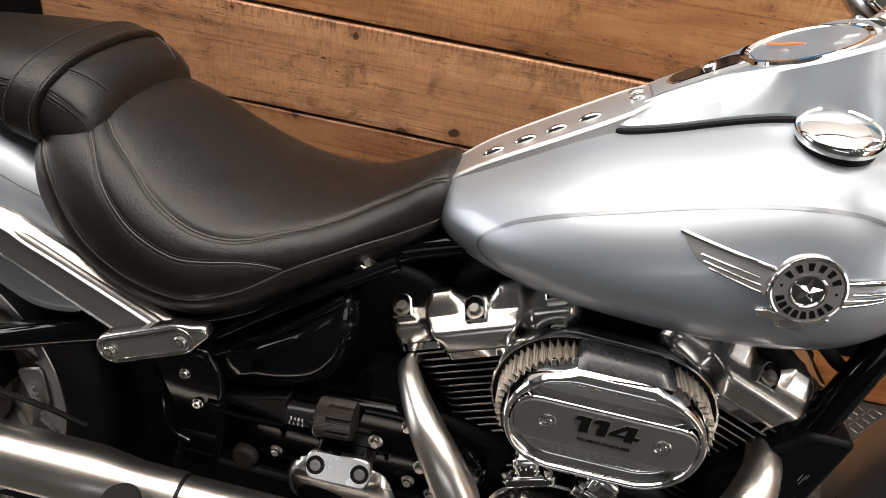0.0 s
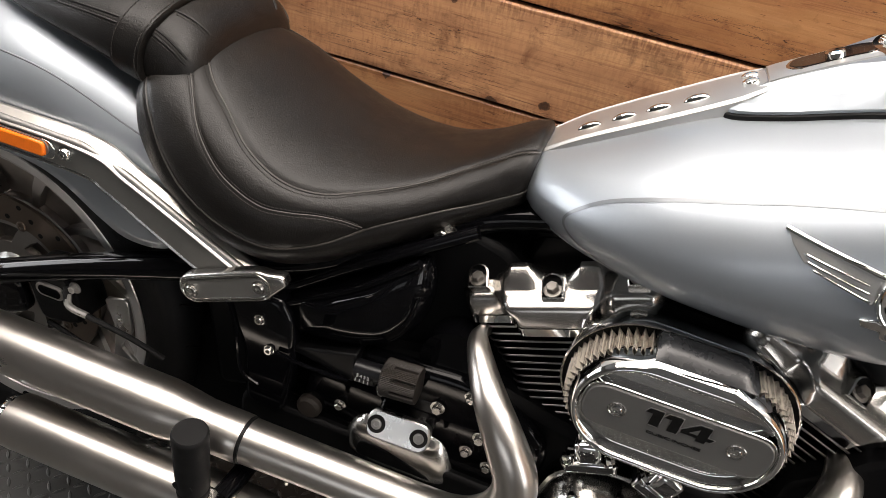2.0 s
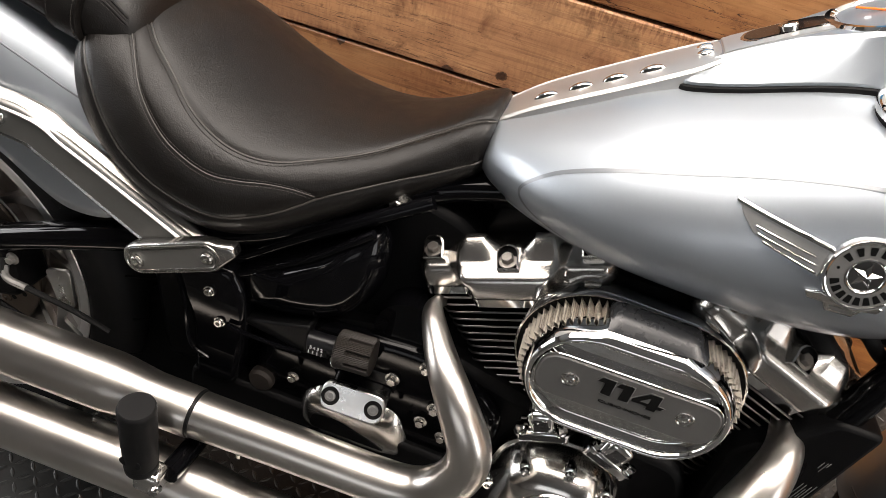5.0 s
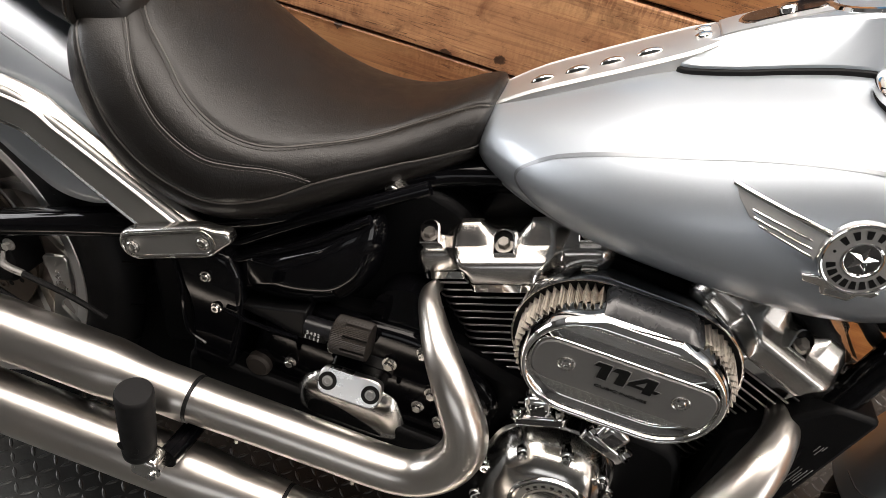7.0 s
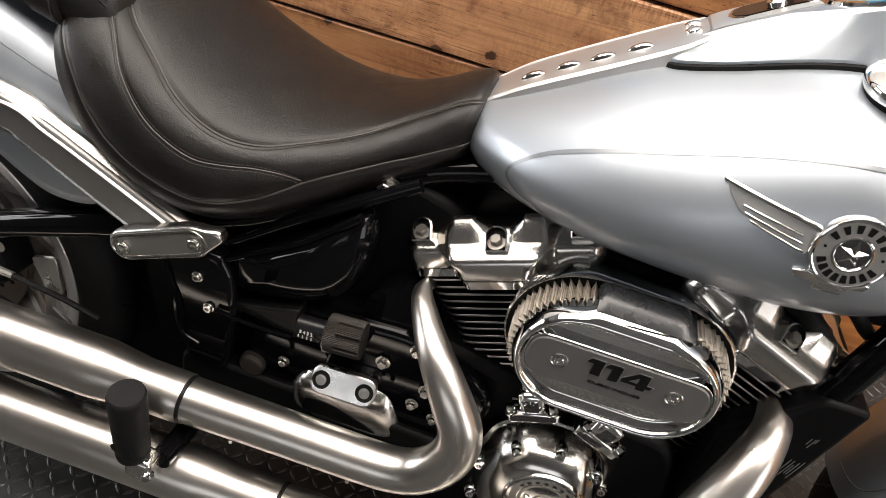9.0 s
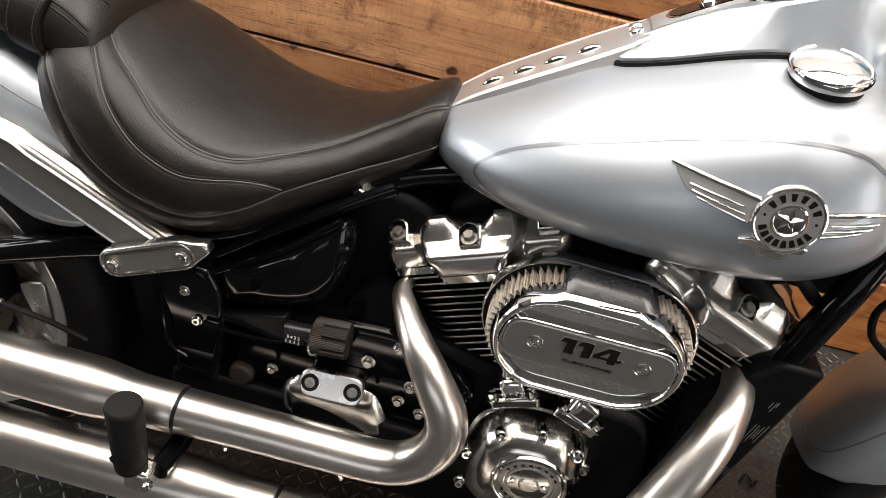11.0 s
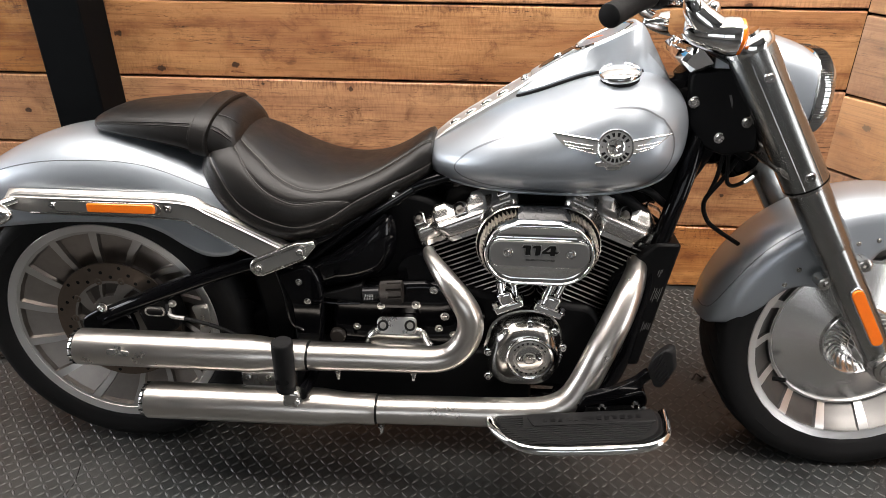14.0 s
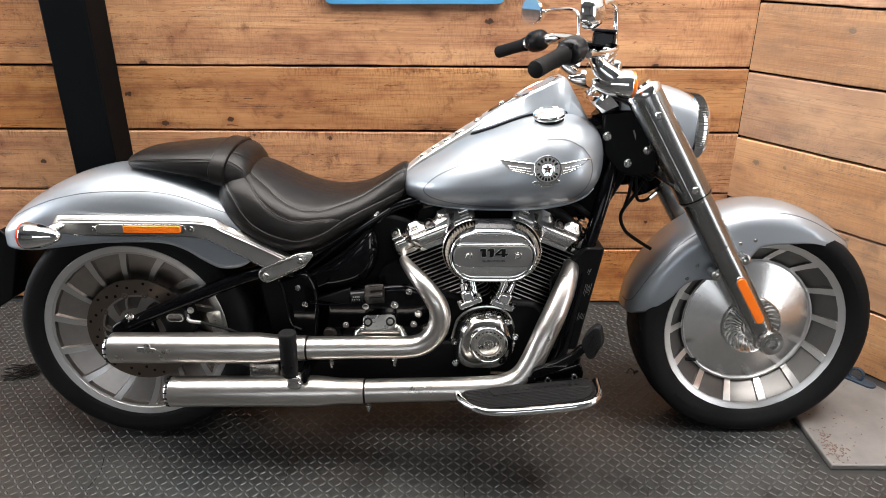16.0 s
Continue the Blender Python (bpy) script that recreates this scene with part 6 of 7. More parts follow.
def cam_outline(k, dx=0.0, dz=0.0):
    pts = [(-0.086, 0.012), (-0.074, 0.048), (-0.042, 0.072), (0.002, 0.080), (0.042, 0.068), (0.064, 0.034), (0.068, -0.012), (0.060, -0.055), (0.030, -0.084), (-0.020, -0.090), (-0.064, -0.086), (-0.088, -0.062), (-0.092, -0.026)]
    ring = catmull(pts[-2:] + pts + pts[:2], 5)[10:10 + 5 * len(pts)]
    return [(CC.x + dx + x * k, CC.z + dz + z * k) for x, z in ring]


rings = [[(x, y, z) for x, z in cam_outline(k)] for y, k in ((-0.10, 1.08), (-0.124, 1.08), (-0.128, 1.072), (-0.129, 1.02), (-0.138, 1.0), (-0.150, 0.96), (-0.161, 0.905), (-0.170, 0.84), (-0.177, 0.76), (-0.181, 0.68), (-0.184, 0.60))]
cam_cover = part("cam_cover", loft(rings), POLISHCASE, engine, "satin chrome cam cover with round inspection plate", sharp=60)
part("cam_cover_boss", turn([(0.060, 0.170), (0.0535, 0.178), (0.0515, 0.183), (0.0500, 0.1855), (0.0480, 0.1862), (0.0460, 0.1855), (0.0440, 0.181), (0.0005, 0.180)], (CC.x, 0, CC.z), (0, -1, 0), 48), CHROME, engine)
part("inspection_plate", turn([(0.0435, 0.179), (0.0430, 0.1835), (0.0415, 0.1845), (0.0335, 0.1845), (0.0325, 0.1835), (0.0315, 0.1845), (0.0285, 0.1845), (0.0275, 0.1838), (0.0005, 0.1842)], (CC.x, 0, CC.z), (0, -1, 0), 48), PEWTER, engine, "grey round timer plate")
for dx in (-0.021, 0.021):
    bolt((CC.x + dx, -0.1842, CC.z), engine, 0.0038, 0.003)
part("plate_mark", block((0.024, 0.0012, 0.005), pose(CC.x, -0.1846, CC.z)), SATIN, engine, bevel=0.0004)
part("plate_mark", slab(rounded([(CC.x - 0.009, CC.z - 0.009), (CC.x, CC.z - 0.012), (CC.x + 0.009, CC.z - 0.009), (CC.x + 0.009, CC.z + 0.009), (CC.x, CC.z + 0.011), (CC.x - 0.009, CC.z + 0.009)], 0.003), -0.1840, -0.1847), SATIN, engine)
for i in range(22):
    a = 2 * math.pi * i / 22
    if abs(math.sin(a)) > 0.35:
        part("plate_bar", block((0.0050, 0.0008, 0.0032), Matrix.Translation((CC.x + 0.0370 * math.cos(a), -0.1848, CC.z + 0.0370 * math.sin(a))) @ pose(0, 0, 0, 0, 90 - math.degrees(a), 0)), INK, engine)
for x, z, y in ((-0.051, 0.052, 0.158), (-0.001, 0.071, 0.158), (0.050, 0.054, 0.158), (-0.087, -0.010, 0.144), (-0.085, -0.072, 0.144), (0.074, -0.004, 0.124), (0.066, -0.026, 0.124)):
    part("bolt_boss", turn([(0.0095, -0.02), (0.0085, 0.004)], (CC.x + x, -y, CC.z + z), (0, -1, 0.15), 16), CHROME, engine)
    bolt((CC.x + x, -y - 0.003, CC.z + z), engine, 0.0065, 0.010, (0, -1, 0.15))

# ---- air cleaner ----
AX, AZ = 0.945, 0.566
FZ = AZ - 0.004
CZ = AZ - 0.005


def pills(rows, z, seg=28):
    return loft([[(x, y, zz) for x, zz in stadium(AX, z, a, r, seg)] for y, a, r in rows])


air = part("air_cleaner", pills(((-0.075, 0.040, 0.064), (-0.128, 0.042, 0.079), (-0.148, 0.042, 0.0825), (-0.1535, 0.042, 0.0825), (-0.1545, 0.042, 0.0815), (-0.1535, 0.042, 0.0800), (-0.147, 0.042, 0.0790)), FZ), CHROME, BIKE, "oval chrome air cleaner with pleated filter")
part("filter_seat", pills(((-0.1465, 0.042, 0.0795), (-0.1475, 0.042, 0.0795)), FZ), INK, air)


def pill(t, r, a=0.042):
    """A point of a pill outline at share t of its length."""
    L = 4 * a + 2 * math.pi * r
    s = (t % 1) * L
    if s < math.pi * r:
        th = -math.pi / 2 + s / r
        return AX + a + r * math.cos(th), FZ + r * math.sin(th)
    s -= math.pi * r
    if s < 2 * a:
        return AX + a - s, FZ + r
    s -= 2 * a
    if s < math.pi * r:
        th = math.pi / 2 + s / r
        return AX - a + r * math.cos(th), FZ + r * math.sin(th)
    s -= math.pi * r
    return AX - a + s, FZ - r


n = 144
pleat = [pill((i + (0.45 if i % 2 else 0)) / n, 0.0745 if i % 2 else 0.0630) for i in range(n)]
part("filter_pleats", loft([[(x, y, z) for x, z in pleat] for y in (-0.1478, -0.182)], cap=False), MESH, air, "pleated steel gauze filter", sharp=20)
part("filter_core", pills(((-0.146, 0.042, 0.0615), (-0.180, 0.042, 0.0615)), FZ), INK, air)
prof = [(-0.168, 0.060, 0), (-0.1685, 0.0740, 0.006), (-0.171, 0.0758, 0.007), (-0.176, 0.0765, 0.007), (-0.188, 0.0757, 0.006), (-0.197, 0.0730, 0.003), (-0.2018, 0.0700, 0.001), (-0.2032, 0.0678, 0), (-0.2022, 0.0656, 0), (-0.1975, 0.0638, 0), (-0.1925, 0.0628, 0), (-0.188, 0.0622, 0)]


def cover_ring(r, tab):
    """Oval outline with a raised tab along its straight top."""
    pts = []
    for x, z in [(AX + 0.042 + r * math.cos(t), CZ + r * math.sin(t)) for t in np.linspace(-math.pi / 2, math.pi / 2, 28)] + [(AX + 0.042 - 0.084 * i / 15, CZ + r) for i in range(1, 15)] + [(AX - 0.042 + r * math.cos(t), CZ + r * math.sin(t)) for t in np.linspace(math.pi / 2, 3 * math.pi / 2, 28)] + [(AX - 0.042 + 0.084 * i / 15, CZ - r) for i in range(1, 15)]:
        lift = tab * (1 - step(abs(x - AX), 0.040, 0.054)) if z > CZ else 0.0
        pts.append((x, z + lift))
    return pts


part("cover_shell", loft([[(x, y, z) for x, z in cover_ring(r - 0.0075, tab)] for y, r, tab in prof], cap=False), CHROME, air, "chrome oval cover", sharp=60)
part("cover_face", loft([[(x, y, z) for x, z in cover_ring(r, 0)] for y, r in [(-0.1918 - 0.0030 * (1 - ((q - 0.012) / 0.0442) ** 2), q) for q in np.linspace(0.0562, 0.012, 14)]]), CHROME, air, "mirror-bright recess behind the plate", sharp=60)
part("cover_plate", loft([[(x, y, z) for x, z in rounded([(AX - a, AZ - h), (AX + a, AZ - h), (AX + a, AZ + h), (AX - a, AZ + h)], 0.026, 8)] for y, a, h in ((-0.190, 0.0950, 0.0270), (-0.2040, 0.0945, 0.0265), (-0.2050, 0.0933, 0.0253))]), PLATE, air, "grey plate with engine size", sharp=30)
part("plate_edge", loft([[(x, y, z) for x, z in rounded([(AX - a, AZ - h), (AX + a, AZ - h), (AX + a, AZ + h), (AX - a, AZ + h)], 0.0275, 8)] for y, a, h in ((-0.191, 0.0972, 0.0292), (-0.2022, 0.0972, 0.0292), (-0.2030, 0.0966, 0.0286), (-0.2030, 0.0954, 0.0274), (-0.195, 0.0948, 0.0268))], cap=False), CHROME, air, "chrome frame of the plate", sharp=30)
for sx in (-0.0600, 0.0600):
    part("screw_seat", turn([(0.0095, -0.001), (0.0095, 0.0006), (0.0085, 0.0012), (0.0075, 0.0004)], (AX + sx, -0.205, AZ + 0.002), (0, -1, 0), 24), SATIN, air)
    bolt((AX + sx, -0.205, AZ + 0.002), air, 0.0052, 0.003)
ONE = [(0.0065, 0.0), (0.0165, 0.0), (0.0175, 0.0205), (0.0035, 0.0205), (0.0, 0.0150), (0.0072, 0.0150)]
FOUR = [(0.0, 0.0040), (0.0, 0.0075), (0.0150, 0.0205), (0.0270, 0.0205), (0.0262, 0.0080), (0.0330, 0.0080), (0.0300, 0.0040), (0.0260, 0.0040), (0.0258, 0.0), (0.0160, 0.0), (0.0162, 0.0040)]
for x0, glyph in ((AX - 0.0340, ONE), (AX - 0.0150, ONE), (AX + 0.0040, FOUR)):
    z0 = AZ - 0.0015
    gx, gz = sum(p[0] for p in glyph) / len(glyph), sum(p[1] for p in glyph) / len(glyph)
    part("number", slab([(x0 + x, z0 + z) for x, z in glyph], -0.204, -0.2062), INK, air)
    part("number_edge", slab([(x0 + gx + (x - gx) * 1.09, z0 + gz + (z - gz) * 1.08) for x, z in glyph], -0.204, -0.2054), MACHINED, air)
part("number_gap", slab([(AX + 0.0120, AZ + 0.0065), (AX + 0.0202, AZ + 0.0065), (AX + 0.0206, AZ + 0.0140)], -0.2055, -0.2066), PLATE, air)
words("CUBIC INCHES", 0.0046, pose(AX + 0.002, -0.2052, AZ - 0.0120, 90, 0, 0), INK, air, "small_print", 0.0006, 0.0, 2.05)
# black bridge over the top of the filter, down to its front end
T0, T1 = 0.503, 0.345
rings = []
for i, t in enumerate(np.linspace(0, 1, 26)):
    x0, z0 = pill(T0 + (T1 - T0) * t, 0.0750)
    cx = min(max(x0, AX - 0.042), AX + 0.042)
    nx, nz = x0 - cx, z0 - FZ
    k = math.hypot(nx, nz)
    nx, nz = nx / k, nz / k
    g = (1 - step(t, 0.84, 1.0)) * (0.45 + 0.55 * step(t, 0.0, 0.07))
    rings.append([(x0 + nx * o * (g if o > 0 else 1), y, z0 + nz * o * (g if o > 0 else 1)) for y, o in ((-0.150, -0.004), (-0.152, 0.004), (-0.157, 0.0095), (-0.165, 0.0115), (-0.176, 0.0105), (-0.185, 0.0040), (-0.1925, -0.004), (-0.190, -0.008), (-0.170, -0.010))])
part("snorkel", loft(rings), BRIDGE, air, "black filter bridge", sharp=60)

# ---- exhausts ----
def pipe(rows, name, label, seg=28, n=8):
    return part(name, tube(rows, 0.03, seg, n), BRUSHED, BIKE, label, sharp=60)


up = pipe([(0.728, -0.060, 0.500, 0.008), (0.722, -0.100, 0.521, 0.009), (0.7240, -0.130, 0.5265, 0.0130), (0.7430, -0.165, 0.5150, 0.0172), (0.7620, -0.190, 0.5015, 0.0203), (0.7800, -0.206, 0.4850, 0.0225), (0.7965, -0.216, 0.4650, 0.0243), (0.8120, -0.222, 0.4394, 0.0255), (0.8160, -0.222, 0.4059, 0.0268), (0.8050, -0.222, 0.3709, 0.0272), (0.7831, -0.222, 0.3450, 0.0274), (0.7565, -0.222, 0.3320, 0.0276), (0.7232, -0.222, 0.3280, 0.0280), (0.66, -0.222, 0.327, 0.0285), (0.58, -0.222, 0.326, 0.029), (0.48, -0.222, 0.324, 0.030)], "exhaust_pipe", "brushed steel upper exhaust pipe")


def muffler(x0, y, z, length, parent_label, slope):
    ax = Vector((1, 0, slope)).normalized()
    k = length / 0.508
    ob = part("muffler", turn([(0.0300, 0.004), (0.0345, 0.003), (0.0385, 0.006), (0.0390, 0.016), (0.0390, 0.385 * k), (0.0378, 0.400 * k), (0.0325, 0.445 * k), (0.0322, 0.505 * k), (0.030, 0.508 * k)], (x0, y, z), ax, 44), BRUSHED, BIKE, parent_label, sharp=50)
    part("end_cap", turn([(0.026, 0.006), (0.033, -0.006), (0.0365, -0.002), (0.0375, 0.006)], (x0, y, z), ax, 40, cap=False), CHROME, ob, "slotted chrome end cap")
    part("end_bore", turn([(0.033, -0.004), (0.026, 0.02), (0.0004, 0.03)], (x0, y, z), ax, 32), INK, ob)
    for i in range(16):
        a = 2 * math.pi * i / 16
        v = Vector((0, math.cos(a), math.sin(a)))
        part("cap_slot", block((0.010, 0.004, 0.003), Matrix.Translation(Vector((x0 + 0.001, y, z)) + v * 0.0365) @ pose(0, 0, 0, math.degrees(a), 0, 0)), INK, ob)
    part("joint_gap", turn([(0.0300, 0.506 * k), (0.0312, 0.507 * k), (0.0312, 0.511 * k), (0.0300, 0.512 * k)], (x0, y, z), ax, 40, cap=False), INK, ob)
    return ob


m1 = muffler(-0.020, -0.222, 0.322, 0.50, "brushed steel upper muffler", 0.004)
part("muffler_emblem", slab(rounded([(0.062, 0.330), (0.108, 0.326), (0.112, 0.338), (0.066, 0.342)], 0.004), -0.2585, -0.2605), MACHINED, m1)
part("muffler_emblem", slab(rounded([(0.080, 0.318), (0.094, 0.316), (0.098, 0.350), (0.084, 0.352)], 0.004), -0.2588, -0.2600), MACHINED, m1)
muffler(0.130, -0.252, 0.215, 0.495, "brushed steel lower muffler", 0.010)
down = pipe([(1.154, -0.060, 0.492, 0.018), (1.154, -0.092, 0.502, 0.019), (1.148, -0.128, 0.500, 0.022), (1.132, -0.163, 0.472, 0.027), (1.106, -0.197, 0.420, 0.030), (1.075, -0.226, 0.362, 0.030), (1.048, -0.240, 0.302, 0.030), (1.022, -0.248, 0.262, 0.030), (0.985, -0.251, 0.240, 0.030), (0.940, -0.252, 0.232, 0.030), (0.85, -0.252, 0.227, 0.030), (0.74, -0.252, 0.224, 0.030), (0.625, -0.252, 0.220, 0.030)], "exhaust_pipe", "brushed steel lower exhaust pipe")
for x, y, z in ((0.635, -0.262, 0.180), (0.54, -0.222, 0.283), (0.70, -0.222, 0.288)):
    hexbolt((x, y, z + 0.006), engine, 0.005, 0.012, (0, 0, -1))
    part("clamp_screw", tube([(x, y, z + 0.01), (x, y, z - 0.012)], 0.0038, 8, 1), CHROME, engine)

# ---- pegs, board, pedal, right-side fittings ----
bracket = part("muffler_bracket", block((0.075, 0.012, 0.040), pose(0.362, -0.205, 0.252)), MACHINED, BIKE, "bare metal muffler bracket", bevel=0.003)
for dx in (-0.022, 0.022):
    bolt((0.362 + dx, -0.211, 0.256), bracket, 0.006, 0.006)
part("bracket_rail", tube([(0.20, -0.18, 0.275), (0.45, -0.18, 0.275), (0.62, -0.16, 0.28)], 0.014, 10, 3), BLACK, BIKE)
peg = part("passenger_peg", turn([(0.017, 0.0), (0.0195, 0.003), (0.0200, 0.012), (0.0192, 0.014), (0.0203, 0.017), (0.0208, 0.060), (0.0213, 0.100), (0.0215, 0.113), (0.0205, 0.117), (0.0190, 0.1185), (0.0005, 0.1188)], (0.450, -0.293, 0.286), Vector((0.02, -0.06, 1)), 32), RUBBER, BIKE, "black rubber passenger peg folded upright")
part("peg_clevis", block((0.034, 0.030, 0.036), pose(0.460, -0.290, 0.270, 0, 4, 0)), SATIN, peg, bevel=0.006)
part("peg_mount", tube([(0.475, -0.278, 0.268), (0.478, -0.22, 0.265), (0.48, -0.16, 0.28)], 0.014, 12, 4), BLACK, peg)
hexbolt((0.472, -0.300, 0.268), peg, 0.006, 0.010, (0.3, -1, 0))
part("peg_emblem", slab(stadium(0.450, 0.318, 0.007, 0.007), -0.3130, -0.3142), PLASTIC, peg, bevel=0.001)

# floorboard, tipped up to the front
BT = pose(1.032, -0.325, 0.252, 3.0, -6.8, 0) @ Matrix.Diagonal((1, 0.72, 1, 1))
bo = [(-0.170, 0.062), (-0.158, 0.020), (-0.110, -0.045), (-0.05, -0.066), (0.08, -0.070), (0.135, -0.058), (0.160, -0.02), (0.165, 0.062)]
bo = rounded(bo, 0.03, 5)
bm = loft([[(x, y, z) for x, y in bo] for z in (-0.012, 0.0)])
bmesh.ops.transform(bm, matrix=BT, verts=bm.verts[:])
board = part("floorboard", bm, PLASTIC, BIKE, "black ribbed rubber floorboard with chrome edge", bevel=0.004)
rimpts = [tuple(BT @ Vector((x * 1.01, y * 1.02, -0.006))) for x, y in catmull([(-0.171, 0.060), (-0.160, 0.018), (-0.112, -0.046), (-0.05, -0.067), (0.08, -0.071), (0.136, -0.059), (0.162, -0.02), (0.167, 0.060)], 5)]
part("chrome_edge", tube(rimpts, 0.0095, 12, 1), CHROME, board, "chrome rim")
inner = [(x * 0.955, (y - 0.062) * 0.93 + 0.060) for x, y in bo]
bm = loft([[(x * k, y, z) for x, y in inner] for z, k in ((-0.001, 1.0), (0.0030, 1.0), (0.0040, 0.99))])
bmesh.ops.transform(bm, matrix=BT, verts=bm.verts[:])
part("rubber_mat", bm, RUBBER, board, "ribbed black rubber mat", bevel=0.001)
for j in range(13):
    y = -0.053 + 0.0085 * j
    k = 0.93 * math.sqrt(max(0.0, 1 - ((y - 0.062) / 0.134) ** 4))
    lo, hi = -0.158 * k - 0.004 + 0.10 * max(0.0, -y) * -0.2, min(0.150, 0.150 * k + 0.004)
    hi = hi if y < 0.008 else -0.105
    part("rubber_rib", tube([tuple(BT @ Vector((x, y, 0.0042))) for x in np.linspace(lo, hi, 4)], 0.0016, 6, 2), RUBBER, board)
bm = loft([[(x, y, z) for x, y in rounded([(-0.085 - e, 0.012 - e), (0.148 + e, 0.008 - e), (0.150 + e, 0.058), (-0.098 - e, 0.058)], 0.008, 4)] for z, e in ((0.003, 0.001), (0.0058, 0.001), (0.0066, 0.0))])
bmesh.ops.transform(bm, matrix=BT, verts=bm.verts[:])
part("mat_panel", bm, RUBBER, board, "smooth raised panel of the mat")
for j in range(13):
    part("mat_bar", block((0.0085, 0.013, 0.0014), BT @ pose(-0.062 + 0.0150 * j, 0.030, 0.0070)), PLASTIC, board)
part("board_mount", block((0.05, 0.12, 0.035), pose(1.02, -0.21, 0.215)), BLACK, board, bevel=0.006)

lever = part("brake_pedal", slab(rounded([(1.035, 0.272), (1.060, 0.278), (1.110, 0.298), (1.150, 0.326), (1.172, 0.352), (1.160, 0.366), (1.138, 0.342), (1.098, 0.318), (1.045, 0.298)], 0.008), -0.268, -0.284), BLACK, BIKE, "black brake pedal with rubber pad", bevel=0.004, seg=3)
pad = rounded([(1.153, 0.377), (1.164, 0.402), (1.185, 0.421), (1.199, 0.416), (1.207, 0.375), (1.186, 0.331), (1.172, 0.333)], 0.010, 4)
part("pedal_pad", loft([[(1.180 + (x - 1.180) * k + dx, y, 0.376 + (z - 0.376) * k) for x, z in pad] for y, k, dx in ((-0.266, 0.96, 0.010), (-0.282, 1.0, 0.006), (-0.290, 0.98, 0.001), (-0.293, 0.90, 0.0))]), RUBBER, lever, "grained black rubber pad", bevel=0.002)
for j in range(7):
    part("pad_rib", tube([(1.163 + 0.004 * j, -0.2932, 0.372 - 0.005 * j), (1.180 + 0.003 * j, -0.2932, 0.408 - 0.008 * j)], 0.0014, 6, 1), RUBBER, lever)
part("pedal_bracket", slab(rounded([(1.02, 0.235), (1.16, 0.245), (1.175, 0.275), (1.165, 0.305), (1.11, 0.285), (1.02, 0.265)], 0.01), -0.235, -0.262), BLACK, lever, bevel=0.003)
for x, z in ((1.150, 0.272), (1.165, 0.262), (1.085, 0.262)):
    hexbolt((x, -0.262, z), lever, 0.006, 0.008)
part("pedal_pivot", turn([(0.016, -0.02), (0.016, 0.012), (0.012, 0.014)], (1.035, -0.262, 0.262), (0, -1, 0), 20), BLACK, lever)
part("pedal_linkage", tube([(1.15, -0.24, 0.27), (1.16, -0.24, 0.31), (1.15, -0.25, 0.325)], 0.008, 10, 3), BLACK, lever)

# battery box and inner frame casting under the seat
part("battery_box", slab(rounded([(0.40, 0.30), (0.84, 0.30), (0.85, 0.44), (0.74, 0.62), (0.66, 0.64), (0.44, 0.53)], 0.03), -0.075, 0.09), WRINKLE, BIKE, "black battery box under the seat", bevel=0.01)
# oil tank, frame rails and side cover under the seat: gloss black on black
tank_edge = catmull([(0.470, 0.432), (0.530, 0.436), (0.590, 0.452), (0.632, 0.480), (0.653, 0.525), (0.655, 0.575), (0.643, 0.602), (0.622, 0.596), (0.576, 0.558), (0.520, 0.518), (0.474, 0.494), (0.464, 0.462), (0.470, 0.432)], 5)[:-1]
part("oil_tank", loft([[(0.575 + (x - 0.575) * k, -0.100 - 0.050 * math.sqrt(1 - k ** 2.6), 0.515 + (z - 0.515) * k) for x, z in tank_edge] for k in (1.0, 0.995, 0.98, 0.95, 0.90, 0.82, 0.72, 0.60, 0.45, 0.30, 0.15)]), BLACK, BIKE, "gloss black oil tank cover", sharp=80)
part("frame_rail", tube([(0.43, -0.118, 0.468), (0.474, -0.120, 0.503), (0.555, -0.120, 0.567), (0.612, -0.118, 0.606), (0.69, -0.105, 0.655)], 0.0085, 12, 6), BLACK, BIKE)
part("frame_rail", tube([(0.42, -0.130, 0.462), (0.469, -0.132, 0.481), (0.517, -0.132, 0.511), (0.576, -0.132, 0.552), (0.637, -0.130, 0.607)], 0.0055, 12, 6), BLACK, BIKE)
side = part("side_cover", loft([[(x, y, z) for x, z in rounded([(0.395, 0.475), (0.470, 0.500), (0.492, 0.47), (0.500, 0.42), (0.49, 0.30), (0.43, 0.30), (0.425, 0.40)], 0.02)] for y in (-0.11, -0.146)]), BLACK, BIKE, "gloss black frame side cover", bevel=0.008, sharp=40)
bolt((0.449, -0.146, 0.457), side, 0.006, 0.006, material=SATIN)
bolt((0.4645, -0.146, 0.412), side, 0.006, 0.006, material=SATIN)
part("side_rib", tube([(0.476, -0.150, 0.416), (0.505, -0.152, 0.414), (0.54, -0.152, 0.413), (0.579, -0.150, 0.414)], 0.0028, 8, 6), BLACK, side)
part("side_rib", tube([(0.402, -0.146, 0.48), (0.415, -0.148, 0.43), (0.425, -0.148, 0.36), (0.45, -0.146, 0.34)], 0.0028, 8, 6), BLACK, side)
wedge = part("preload_arm", loft([[(x, y, z) for y, z in ((-0.136 - d, zc - h), (-0.136 - d, zc + h), (-0.10, zc + h), (-0.10, zc - h))] for x, zc, h, d in ((0.489, 0.422, 0.003, 0.004), (0.54, 0.428, 0.013, 0.008), (0.584, 0.434, 0.0235, 0.012))]), PLASTIC, BIKE, "black preload adjuster with ribbed knob", bevel=0.003)
KP = Vector((0.5860, -0.146, 0.4369))
